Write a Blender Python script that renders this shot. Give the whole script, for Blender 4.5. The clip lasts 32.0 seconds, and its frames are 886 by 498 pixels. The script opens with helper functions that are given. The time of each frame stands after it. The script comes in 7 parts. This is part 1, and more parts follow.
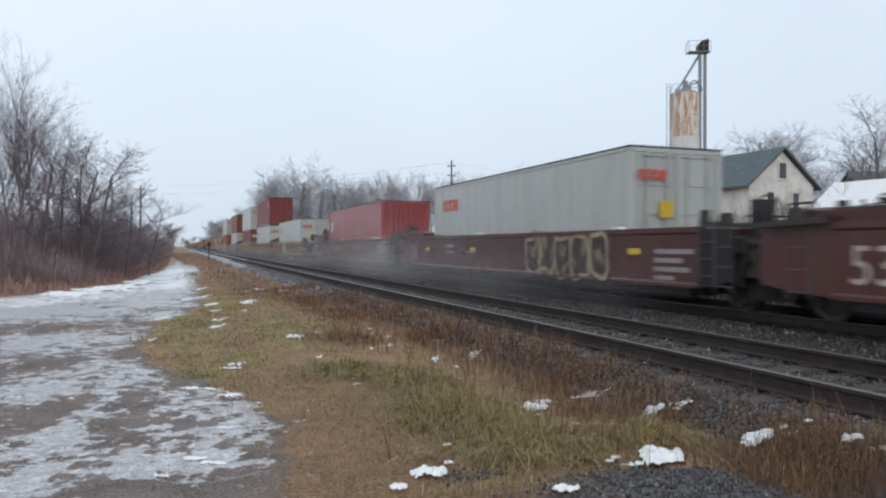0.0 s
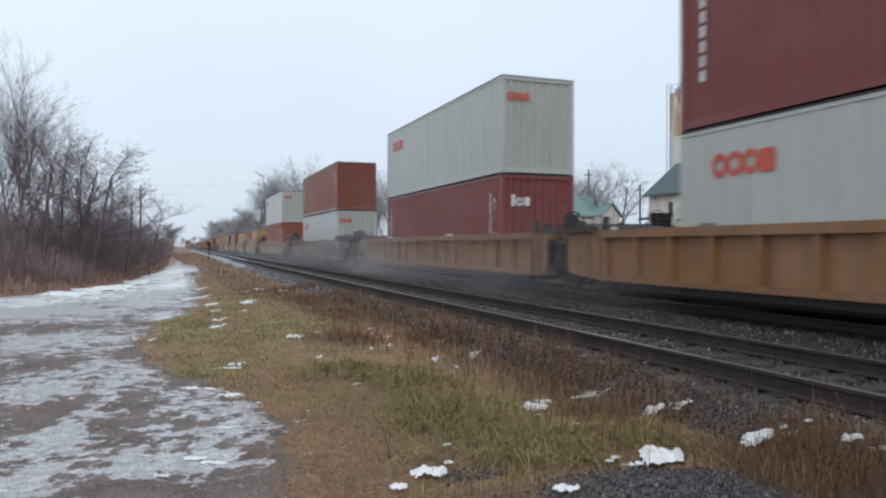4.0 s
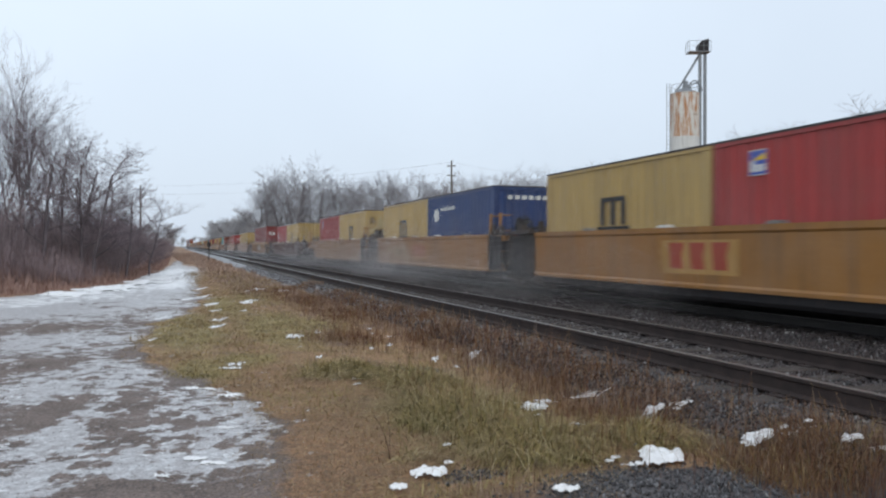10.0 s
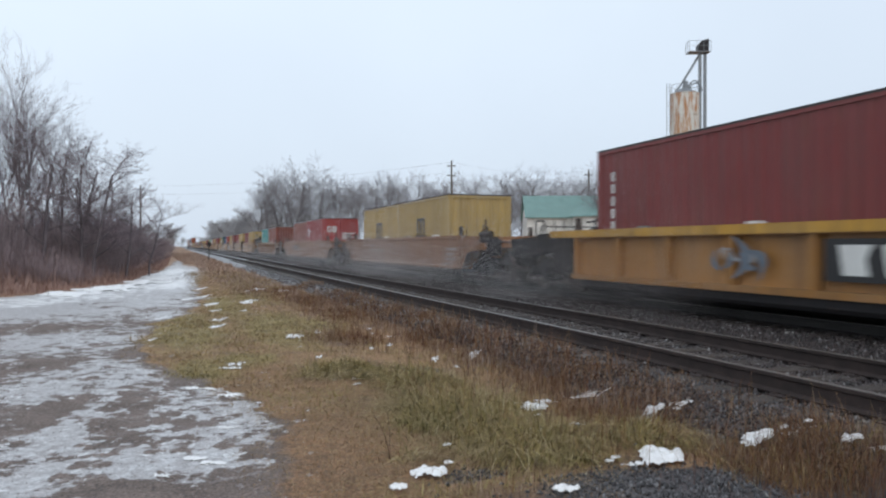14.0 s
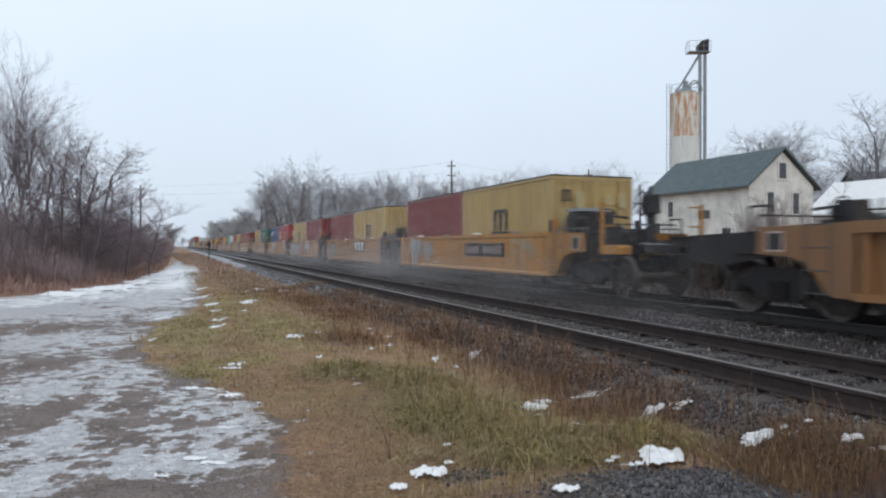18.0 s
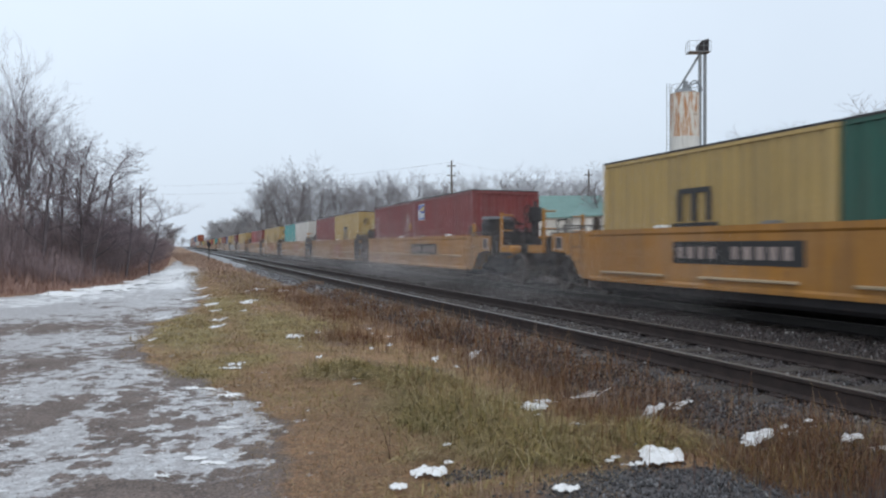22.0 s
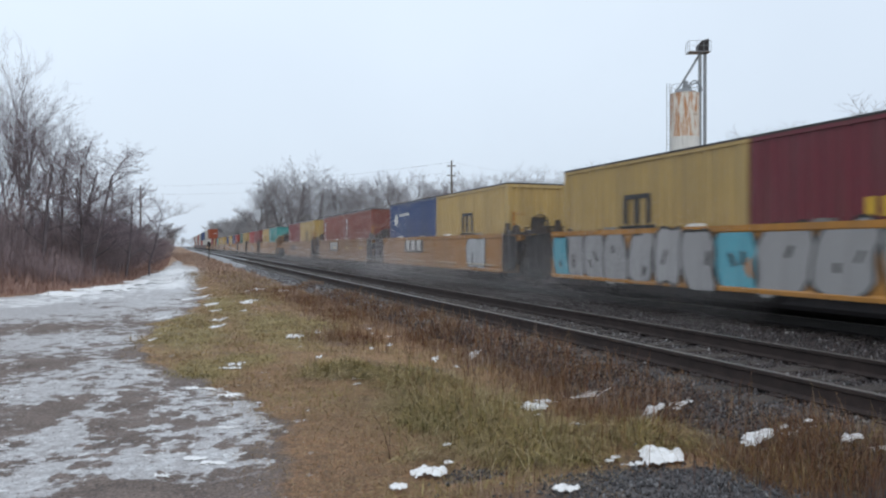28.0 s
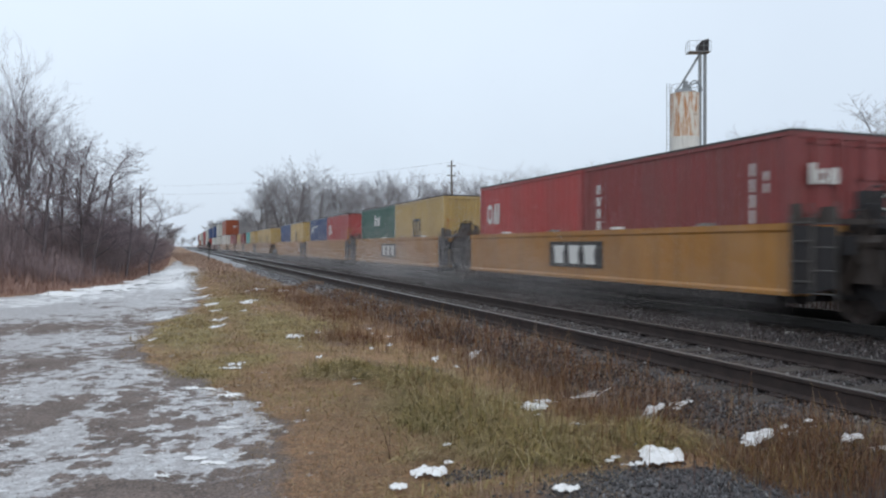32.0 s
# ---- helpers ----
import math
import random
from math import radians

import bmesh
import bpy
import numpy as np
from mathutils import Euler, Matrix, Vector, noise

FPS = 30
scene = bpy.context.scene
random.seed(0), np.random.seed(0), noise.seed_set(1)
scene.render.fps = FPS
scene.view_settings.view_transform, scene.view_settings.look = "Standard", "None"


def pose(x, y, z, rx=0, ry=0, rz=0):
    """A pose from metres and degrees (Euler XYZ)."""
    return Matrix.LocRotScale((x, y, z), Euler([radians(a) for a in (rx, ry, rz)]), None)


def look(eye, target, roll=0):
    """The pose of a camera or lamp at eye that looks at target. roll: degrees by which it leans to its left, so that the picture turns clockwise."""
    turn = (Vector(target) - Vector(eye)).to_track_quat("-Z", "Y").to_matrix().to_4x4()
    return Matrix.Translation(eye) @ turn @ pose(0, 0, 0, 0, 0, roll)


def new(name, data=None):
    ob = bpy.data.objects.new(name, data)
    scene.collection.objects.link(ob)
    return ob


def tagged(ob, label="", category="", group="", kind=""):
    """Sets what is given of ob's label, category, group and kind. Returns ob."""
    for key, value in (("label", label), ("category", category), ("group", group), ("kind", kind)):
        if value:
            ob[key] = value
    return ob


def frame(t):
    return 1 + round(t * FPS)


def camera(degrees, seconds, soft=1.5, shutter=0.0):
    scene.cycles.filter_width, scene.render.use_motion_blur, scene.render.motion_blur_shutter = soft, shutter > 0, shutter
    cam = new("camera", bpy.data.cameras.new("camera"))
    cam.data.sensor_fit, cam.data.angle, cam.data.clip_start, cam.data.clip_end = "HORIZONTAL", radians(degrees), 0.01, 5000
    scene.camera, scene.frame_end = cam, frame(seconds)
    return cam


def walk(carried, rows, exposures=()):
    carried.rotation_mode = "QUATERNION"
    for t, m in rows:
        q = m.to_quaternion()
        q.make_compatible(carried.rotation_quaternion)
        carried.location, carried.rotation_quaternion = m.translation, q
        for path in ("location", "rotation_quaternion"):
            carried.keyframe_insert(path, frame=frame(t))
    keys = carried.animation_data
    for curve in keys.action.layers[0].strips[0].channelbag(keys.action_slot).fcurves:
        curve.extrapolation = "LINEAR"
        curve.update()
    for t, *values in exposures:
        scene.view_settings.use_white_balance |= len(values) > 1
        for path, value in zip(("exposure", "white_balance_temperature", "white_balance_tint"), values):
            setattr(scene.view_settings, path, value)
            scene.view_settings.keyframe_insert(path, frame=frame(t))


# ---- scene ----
# Plan: x to the side across the tracks, y along the tracks away from the camera, z up; the rail tops lie at z = 0.
cam = camera(63.8, 32.0, soft=2.2, shutter=0.28)
EYE = (0.0, 0.0, 1.15)
STAND = look(EYE, (35.02, 93.66, 0.72), 0)
walk(cam, [(0, STAND), (32, STAND)], exposures=[(0, 0.31), (32, 0.31)])

# ---- world and sun: an overcast winter afternoon ----
world = bpy.data.worlds.new("overcast")
scene.world = world
world.use_nodes = True
wn, wl = world.node_tree.nodes, world.node_tree.links
wn.clear()
w_out, w_bg = wn.new("ShaderNodeOutputWorld"), wn.new("ShaderNodeBackground")
w_sky = wn.new("ShaderNodeTexSky")
w_sky.sky_type, w_sky.sun_disc = "NISHITA", False
w_sky.sun_elevation, w_sky.sun_rotation = radians(32), radians(200)
w_sky.dust_density, w_sky.air_density = 4.0, 1.0
w_scale = wn.new("ShaderNodeVectorMath")
w_scale.operation = "SCALE"
w_scale.inputs[3].default_value = 0.10
w_co, w_noise, w_ramp = wn.new("ShaderNodeTexCoord"), wn.new("ShaderNodeTexNoise"), wn.new("ShaderNodeValToRGB")
w_noise.inputs["Scale"].default_value, w_noise.inputs["Detail"].default_value = 2.2, 4.0
w_ramp.color_ramp.elements[0].position, w_ramp.color_ramp.elements[0].color = 0.0, (0.535, 0.612, 0.718, 1)
w_ramp.color_ramp.elements[1].position, w_ramp.color_ramp.elements[1].color = 0.60, (0.735, 0.835, 0.940, 1)
w_sep, w_sum = wn.new("ShaderNodeSeparateXYZ"), wn.new("ShaderNodeMath")
w_sum.operation, w_sum.inputs[1].default_value = "MULTIPLY_ADD", 0.32
w_mix = wn.new("ShaderNodeMix")
w_mix.data_type = "RGBA"
w_mix.inputs[0].default_value = 0.9
wl.new(w_sky.outputs[0], w_scale.inputs[0])
wl.new(w_co.outputs["Generated"], w_noise.inputs["Vector"])
wl.new(w_co.outputs["Generated"], w_sep.inputs[0])
wl.new(w_noise.outputs[0], w_sum.inputs[0])
w_side = wn.new("ShaderNodeMath")
w_side.operation, w_side.inputs[1].default_value = "MULTIPLY_ADD", -0.20
wl.new(w_sep.outputs[0], w_side.inputs[0])
wl.new(w_sep.outputs[2], w_side.inputs[2])
wl.new(w_side.outputs[0], w_sum.inputs[2])
wl.new(w_sum.outputs[0], w_ramp.inputs[0])
wl.new(w_scale.outputs[0], w_mix.inputs[6])
wl.new(w_ramp.outputs[0], w_mix.inputs[7])
wl.new(w_mix.outputs[2], w_bg.inputs[0])
w_bg.inputs[1].default_value = 1.0
wl.new(w_bg.outputs[0], w_out.inputs[0])

sun = new("sun", bpy.data.lights.new("sun", "SUN"))
sun.data.energy, sun.data.angle, sun.data.color = 0.32, radians(20), (1.0, 0.97, 0.92)
sun.matrix_world = look((0, 0, 50), (0 + 14, 0 + 40, 50 - 26))

# ---- materials ----


def material(name):
    mat = bpy.data.materials.new(name)
    mat.use_nodes = True
    nt = mat.node_tree
    return mat, nt, nt.nodes["Principled BSDF"]


def node(nt, kind, **values):
    n = nt.nodes.new(kind)
    for key, value in values.items():
        n.inputs[key.replace("_", " ")].default_value = value
    return n


def noise_tex(nt, co, scale, detail=4.0, rough=0.55):
    n = node(nt, "ShaderNodeTexNoise", Scale=scale, Detail=detail, Roughness=rough)
    nt.links.new(co, n.inputs["Vector"])
    return n.outputs[0]


def ramp(nt, fac, *stops):
    r = nt.nodes.new("ShaderNodeValToRGB")
    els = r.color_ramp.elements
    while len(els) < len(stops):
        els.new(0.5)
    for el, (p, col) in zip(els, stops):
        el.position, el.color = p, (*col, 1) if len(col) == 3 else col
    nt.links.new(fac, r.inputs[0])
    return r.outputs[0]


def mix(nt, fac, a, b, blend="MIX"):
    m = nt.nodes.new("ShaderNodeMix")
    m.data_type, m.blend_type = "RGBA", blend
    for sock, v in ((0, fac), (6, a), (7, b)):
        if isinstance(v, (int, float)):
            m.inputs[sock].default_value = v
        elif isinstance(v, tuple):
            m.inputs[sock].default_value = (*v, 1)
        else:
            nt.links.new(v, m.inputs[sock])
    return m.outputs[2]


def bump(nt, bsdf, height, strength, distance):
    b = node(nt, "ShaderNodeBump", Strength=strength, Distance=distance)
    nt.links.new(height, b.inputs["Height"])
    nt.links.new(b.outputs[0], bsdf.inputs["Normal"])


def coords(nt, world_space=False):
    if world_space:
        return nt.nodes.new("ShaderNodeNewGeometry").outputs["Position"]
    return nt.nodes.new("ShaderNodeTexCoord").outputs["Object"]


def stretched(nt, co, sx, sy, sz):
    m = nt.nodes.new("ShaderNodeMapping")
    m.inputs["Scale"].default_value = (sx, sy, sz)
    nt.links.new(co, m.inputs["Vector"])
    return m.outputs[0]


def paint(name, rgb, rough=0.55, dirt=0.35, rust=0.12, metal=0.0):
    """Weathered paint on steel: streaks of dirt, specks of rust, a hue that differs a little from piece to piece."""
    mat, nt, bsdf = material(name)
    co = coords(nt)
    info = nt.nodes.new("ShaderNodeObjectInfo")
    tone = ramp(nt, info.outputs["Random"], (0.0, tuple(c * 0.86 for c in rgb)), (1.0, tuple(min(1, c * 1.12) for c in rgb)))
    dark_marks = ramp(nt, noise_tex(nt, stretched(nt, co, 1.0, 1.3, 0.22), 1.7, 6), (0.42, (0, 0, 0)), (0.75, (1, 1, 1)))
    gm = nt.nodes.new("ShaderNodeMath")
    gm.operation, gm.inputs[1].default_value = "MULTIPLY", dirt
    nt.links.new(dark_marks, gm.inputs[0])
    col = mix(nt, gm.outputs[0], tone, tuple(0.45 * c + 0.05 * min(1.0, 4.0 * max(rgb)) for c in rgb))
    bleach = ramp(nt, noise_tex(nt, stretched(nt, co, 1.0, 0.5, 0.8), 0.9, 4), (0.45, (0, 0, 0)), (0.7, (1, 1, 1)))
    bm2 = nt.nodes.new("ShaderNodeMath")
    bm2.operation, bm2.inputs[1].default_value = "MULTIPLY", dirt * 0.5
    nt.links.new(bleach, bm2.inputs[0])
    col = mix(nt, bm2.outputs[0], col, tuple(min(1, 0.8 * c + 0.13 * min(1.0, 3.0 * max(rgb))) for c in rgb))
    runs = ramp(nt, noise_tex(nt, stretched(nt, co, 4.0, 4.0, 0.25), 2.2, 5, 0.6), (0.52, (0, 0, 0)), (0.68, (1, 1, 1)))
    rn = nt.nodes.new("ShaderNodeMath")
    rn.operation, rn.inputs[1].default_value = "MULTIPLY", dirt * 0.7
    nt.links.new(runs, rn.inputs[0])
    col = mix(nt, rn.outputs[0], col, (0.10, 0.065, 0.04) if max(rgb) > 0.06 else (0.045, 0.03, 0.022))
    fine = noise_tex(nt, co, 23, 3)
    col = mix(nt, 0.12, col, ramp(nt, fine, (0.3, (0.25, 0.23, 0.22)), (0.7, (0.75, 0.73, 0.7))), "OVERLAY")
    speck = ramp(nt, noise_tex(nt, stretched(nt, co, 1, 1, 0.5), 6.0, 7, 0.65), (0.66, (0, 0, 0)), (0.72, (1, 1, 1)))
    rm = nt.nodes.new("ShaderNodeMath")
    rm.operation, rm.inputs[1].default_value = "MULTIPLY", min(1, rust * 5)
    nt.links.new(speck, rm.inputs[0])
    col = mix(nt, rm.outputs[0], col, (0.16, 0.07, 0.035))
    nt.links.new(col, bsdf.inputs["Base Color"])
    bsdf.inputs["Roughness"].default_value, bsdf.inputs["Metallic"].default_value = rough, metal
    bsdf.inputs["Specular IOR Level"].default_value = 0.22
    # a thin water film, added so its low-angle sheen stands in for haze
    bsdf.inputs["Coat Weight"].default_value = 0.55
    bsdf.inputs["Coat IOR"].default_value = 1.33
    bsdf.inputs["Coat Roughness"].default_value = 0.22
    bump(nt, bsdf, fine, 0.12, 0.01)
    return mat


def plain(name, rgb, rough=0.7, scale=6.0, vary=0.3, metal=0.0, relief=0.1, streak=(1, 1, 1), wet=0.0):
    """A rough natural or bare surface with variation at two scales."""
    mat, nt, bsdf = material(name)
    co = stretched(nt, coords(nt), *streak)
    big, small = noise_tex(nt, co, scale, 5), noise_tex(nt, co, scale * 9, 4)
    lo, hi = tuple(c * (1 - vary) for c in rgb), tuple(min(1, c * (1 + vary)) for c in rgb)
    col = ramp(nt, big, (0.3, lo), (0.7, hi))
    col = mix(nt, 0.35, col, ramp(nt, small, (0.3, (0.3, 0.3, 0.3)), (0.7, (0.7, 0.7, 0.7))), "OVERLAY")
    nt.links.new(col, bsdf.inputs["Base Color"])
    bsdf.inputs["Roughness"].default_value, bsdf.inputs["Metallic"].default_value = rough, metal
    bsdf.inputs["Coat Weight"].default_value = wet
    bsdf.inputs["Coat IOR"].default_value, bsdf.inputs["Coat Roughness"].default_value = 1.33, 0.25
    bump(nt, bsdf, small, relief, 0.02)
    return mat


def islands(name, stops, rough=0.85, relief=0.0, tint=None):
    """For many small joined pieces: each island takes its own colour out of the ramp."""
    mat, nt, bsdf = material(name)
    geo = nt.nodes.new("ShaderNodeNewGeometry")
    col = ramp(nt, geo.outputs["Random Per Island"], *stops)
    co = coords(nt, True)
    col = mix(nt, 0.3, col, ramp(nt, noise_tex(nt, co, 2.0, 3), (0.3, (0.3, 0.3, 0.3)), (0.7, (0.7, 0.7, 0.7))), "OVERLAY")
    if tint:
        col = mix(nt, ramp(nt, noise_tex(nt, co, 0.75, 4, 0.5), (0.44, (0, 0, 0)), (0.66, (0.8, 0.8, 0.8))), col, mix(nt, 1.0, col, tint, "MULTIPLY"))
    nt.links.new(col, bsdf.inputs["Base Color"])
    bsdf.inputs["Roughness"].default_value = rough
    if relief:
        bump(nt, bsdf, noise_tex(nt, co, 60, 3), relief, 0.01)
    return mat


def ground_material():
    """One sheet: gravel with ice, turf, ballast and snow by the zones stored on its vertices."""
    mat, nt, bsdf = material("winter_ground")
    co = coords(nt, True)
    zones = nt.nodes.new("ShaderNodeVertexColor")
    zones.layer_name = "zones"
    sep = nt.nodes.new("ShaderNodeSeparateColor")
    nt.links.new(zones.outputs[0], sep.inputs[0])
    drive, ballast, snowy = sep.outputs[0], sep.outputs[1], sep.outputs[2]
    cover = nt.nodes.new("ShaderNodeVertexColor")
    cover.layer_name = "cover"
    sep2 = nt.nodes.new("ShaderNodeSeparateColor")
    nt.links.new(cover.outputs[0], sep2.inputs[0])
    lush, ruddy = sep2.outputs[0], sep2.outputs[1]

    def edge(mask, scale, amount, lo, hi, detail=6):
        n = noise_tex(nt, co, scale, detail, 0.62)
        a = nt.nodes.new("ShaderNodeMath")
        a.operation, a.inputs[1].default_value = "MULTIPLY_ADD", amount
        nt.links.new(n, a.inputs[0])
        nt.links.new(mask, a.inputs[2])
        mr = node(nt, "ShaderNodeMapRange", From_Min=lo, From_Max=hi)
        mr.interpolation_type = "SMOOTHSTEP"
        nt.links.new(a.outputs[0], mr.inputs["Value"])
        return mr.outputs[0]

    fine = noise_tex(nt, co, 38, 6, 0.75)
    grit = noise_tex(nt, co, 110, 3, 0.7)
    mid = noise_tex(nt, co, 3.1, 8, 0.62)
    brown = ramp(nt, mid, (0.28, (0.14, 0.078, 0.045)), (0.46, (0.275, 0.152, 0.083)), (0.60, (0.30, 0.168, 0.086)), (0.76, (0.39, 0.25, 0.15)))
    olive = ramp(nt, mid, (0.28, (0.120, 0.092, 0.034)), (0.5, (0.250, 0.190, 0.072)), (0.76, (0.37, 0.285, 0.13)))
    russet = ramp(nt, mid, (0.28, (0.075, 0.034, 0.022)), (0.5, (0.165, 0.090, 0.054)), (0.76, (0.27, 0.17, 0.105)))
    turf = mix(nt, edge(lush, 2.2, 0.7, 0.65, 1.2, 6), brown, olive)
    turf = mix(nt, edge(ruddy, 2.6, 0.55, 0.45, 1.0, 5), turf, russet)
    turf = mix(nt, 0.9, turf, ramp(nt, fine, (0.34, (0.08, 0.075, 0.07)), (0.66, (0.93, 0.91, 0.86))), "OVERLAY")
    turf = mix(nt, ramp(nt, noise_tex(nt, co, 1.7, 7, 0.62), (0.53, (0, 0, 0)), (0.66, (0.75, 0.75, 0.75))), turf, mix(nt, 1.0, turf, (0.55, 0.52, 0.50), "MULTIPLY"))
    turf = mix(nt, ramp(nt, noise_tex(nt, co, 2.9, 6, 0.6), (0.56, (0, 0, 0)), (0.68, (0.6, 0.6, 0.6))), turf, (0.30, 0.175, 0.085))
    mud = ramp(nt, noise_tex(nt, co, 2.3, 8, 0.6), (0.3, (0.105, 0.077, 0.066)), (0.7, (0.220, 0.169, 0.150)))
    mud = mix(nt, 0.9, mud, ramp(nt, fine, (0.34, (0.08, 0.08, 0.08)), (0.66, (0.92, 0.91, 0.89))), "OVERLAY")
    mud = mix(nt, ramp(nt, grit, (0.64, (0, 0, 0)), (0.70, (0.8, 0.8, 0.8))), mud, (0.36, 0.33, 0.31))
    ice = ramp(nt, noise_tex(nt, co, 7.0, 9, 0.7), (0.30, (0.225, 0.195, 0.19)), (0.5, (0.405, 0.385, 0.388)), (0.66, (0.55, 0.545, 0.555)))
    ice = mix(nt, 0.6, ice, ramp(nt, fine, (0.34, (0.15, 0.15, 0.15)), (0.66, (0.85, 0.85, 0.85))), "OVERLAY")
    frost = ramp(nt, noise_tex(nt, co, 11, 7, 0.68), (0.585, (0, 0, 0)), (0.625, (1, 1, 1)))
    stones = ramp(nt, noise_tex(nt, co, 24, 5, 0.75), (0.3, (0.016, 0.012, 0.013)), (0.7, (0.066, 0.053, 0.054)))
    stones = mix(nt, ramp(nt, noise_tex(nt, stretched(nt, co, 1, 0.35, 1), 1.1, 5, 0.6), (0.45, (0, 0, 0)), (0.7, (0.7, 0.7, 0.7))), stones, mix(nt, 1.0, stones, (1.25, 0.85, 0.75), "MULTIPLY"))
    pools = noise_tex(nt, stretched(nt, co, 1.0, 1.0, 1), 1.25, 4, 0.5)
    pa = nt.nodes.new("ShaderNodeMath")
    pa.operation, pa.inputs[1].default_value = "MULTIPLY_ADD", 0.85
    nt.links.new(pools, pa.inputs[0])
    nt.links.new(snowy, pa.inputs[2])
    icy = edge(pa.outputs[0], 5.5, 1.15, 1.22, 1.295, 12)
    ridge = nt.nodes.new("ShaderNodeMath")
    ridge.operation, ridge.inputs[1].default_value, ridge.inputs[2].default_value = "COMPARE", 0.5, 0.022
    nt.links.new(noise_tex(nt, co, 2.6, 8, 0.6), ridge.inputs[0])
    thin = nt.nodes.new("ShaderNodeMath")
    thin.operation = "MULTIPLY"
    nt.links.new(ridge.outputs[0], thin.inputs[0])
    nt.links.new(edge(snowy, 1.3, 0.8, 0.56, 0.70), thin.inputs[1])
    veins = nt.nodes.new("ShaderNodeMath")
    veins.operation = "MAXIMUM"
    nt.links.new(thin.outputs[0], veins.inputs[0])
    nt.links.new(icy, veins.inputs[1])
    icy = veins.outputs[0]
    white = edge(snowy, 3.4, 1.2, 1.22, 1.30, 12)
    col = mix(nt, edge(drive, 3.0, 0.7, 0.72, 0.95), turf, mud)
    col = mix(nt, icy, col, mix(nt, frost, ice, (0.70, 0.695, 0.70)))
    col = mix(nt, white, col, (0.82, 0.81, 0.81))
    col = mix(nt, edge(ballast, 7.0, 0.5, 0.68, 0.82), col, stones)
    nt.links.new(col, bsdf.inputs["Base Color"])
    rgh = mix(nt, icy, (0.92, 0.92, 0.92), (0.42, 0.42, 0.42))
    rgh = mix(nt, ballast, rgh, (0.5, 0.5, 0.5))
    nt.links.new(rgh, bsdf.inputs["Roughness"])
    # wet ground: a thin film of water, least on the icy drive
    # its low-angle sheen also lifts the far ground in place of haze
    nt.links.new(mix(nt, drive, mix(nt, ballast, (0.1, 0.1, 0.1), (0.6, 0.6, 0.6)), (0.08, 0.08, 0.08)), bsdf.inputs["Coat Weight"])
    bsdf.inputs["Coat IOR"].default_value, bsdf.inputs["Coat Roughness"].default_value = 1.33, 0.3
    hb = mix(nt, icy, fine, mid)
    bump(nt, bsdf, hb, 0.55, 0.05)
    return mat


M = {}
M["ground"] = ground_material()
M["rail"] = plain("rusty_rail_steel", (0.027, 0.017, 0.015), 0.85, 5, 0.4, 0.0, wet=0.03)
# black copy of the rail steel: shade under the train put into the colour
M["rail_shaded"] = plain("shade_black_rail_steel", (0.020, 0.017, 0.016), 0.65, 5, 0.3, 0.1)
M["rail_head"] = plain("worn_rail_head", (0.17, 0.155, 0.145), 0.4, 4, 0.25, 0.6, 0.05, (1, 0.1, 1))
M["tie"] = plain("old_sleeper_wood", (0.065, 0.052, 0.045), 0.9, 5, 0.35, 0, 0.4, (1, 8, 1), 0.6)
M["stone"] = islands("ballast_stone", ((0.0, (0.010, 0.008, 0.008)), (0.5, (0.030, 0.0205, 0.020)), (0.80, (0.060, 0.044, 0.042)), (0.93, (0.115, 0.10, 0.10)), (1.0, (0.28, 0.27, 0.265))), 0.5)
M["bark"] = plain("grey_bark", (0.14, 0.117, 0.125), 0.9, 7, 0.35, 0, 0.3, (1, 1, 0.25))
# bark_far and twig_far: distance haze painted into the base colour
M["bark_far"] = plain("hazed_far_bark", (0.17, 0.16, 0.165), 0.9, 7, 0.25)
M["twig"] = islands("thin_twigs", ((0.0, (0.12, 0.090, 0.100)), (0.6, (0.175, 0.136, 0.150)), (1.0, (0.25, 0.205, 0.22))))
M["twig_far"] = islands("hazed_far_twigs", ((0.0, (0.20, 0.185, 0.20)), (1.0, (0.30, 0.285, 0.30))))
M["bark_bush"] = plain("brown_bush_bark", (0.23, 0.18, 0.185), 0.9, 7, 0.3)
M["twig_bush"] = islands("bush_twigs", ((0.0, (0.19, 0.145, 0.152)), (0.6, (0.27, 0.212, 0.22)), (1.0, (0.36, 0.295, 0.30))))
# palest pair for the horizon woods, with more haze in the colour
M["bark_pale"] = plain("haze_pale_bark", (0.36, 0.35, 0.36), 0.9, 7, 0.2)
M["twig_pale"] = islands("haze_pale_twigs", ((0.0, (0.34, 0.335, 0.345)), (1.0, (0.46, 0.455, 0.465))))
M["weed"] = islands("dry_weeds", ((0.0, (0.055, 0.021, 0.014)), (0.4, (0.122, 0.048, 0.026)), (0.7, (0.180, 0.080, 0.034)), (0.88, (0.205, 0.118, 0.040)), (1.0, (0.32, 0.22, 0.14))))
M["turf"] = islands("matted_turf", ((0.0, (0.22, 0.135, 0.072)), (0.5, (0.295, 0.187, 0.098)), (0.8, (0.35, 0.235, 0.118)), (1.0, (0.45, 0.32, 0.18))), tint=(0.90, 1.10, 0.78))
M["weed_stalk"] = plain("dead_weed_stalk", (0.085, 0.045, 0.030), 0.9, 40, 0.3)
M["straw"] = islands("flattened_straw", ((0.0, (0.13, 0.078, 0.045)), (0.4, (0.23, 0.14, 0.08)), (0.8, (0.32, 0.215, 0.125)), (1.0, (0.48, 0.36, 0.23))))
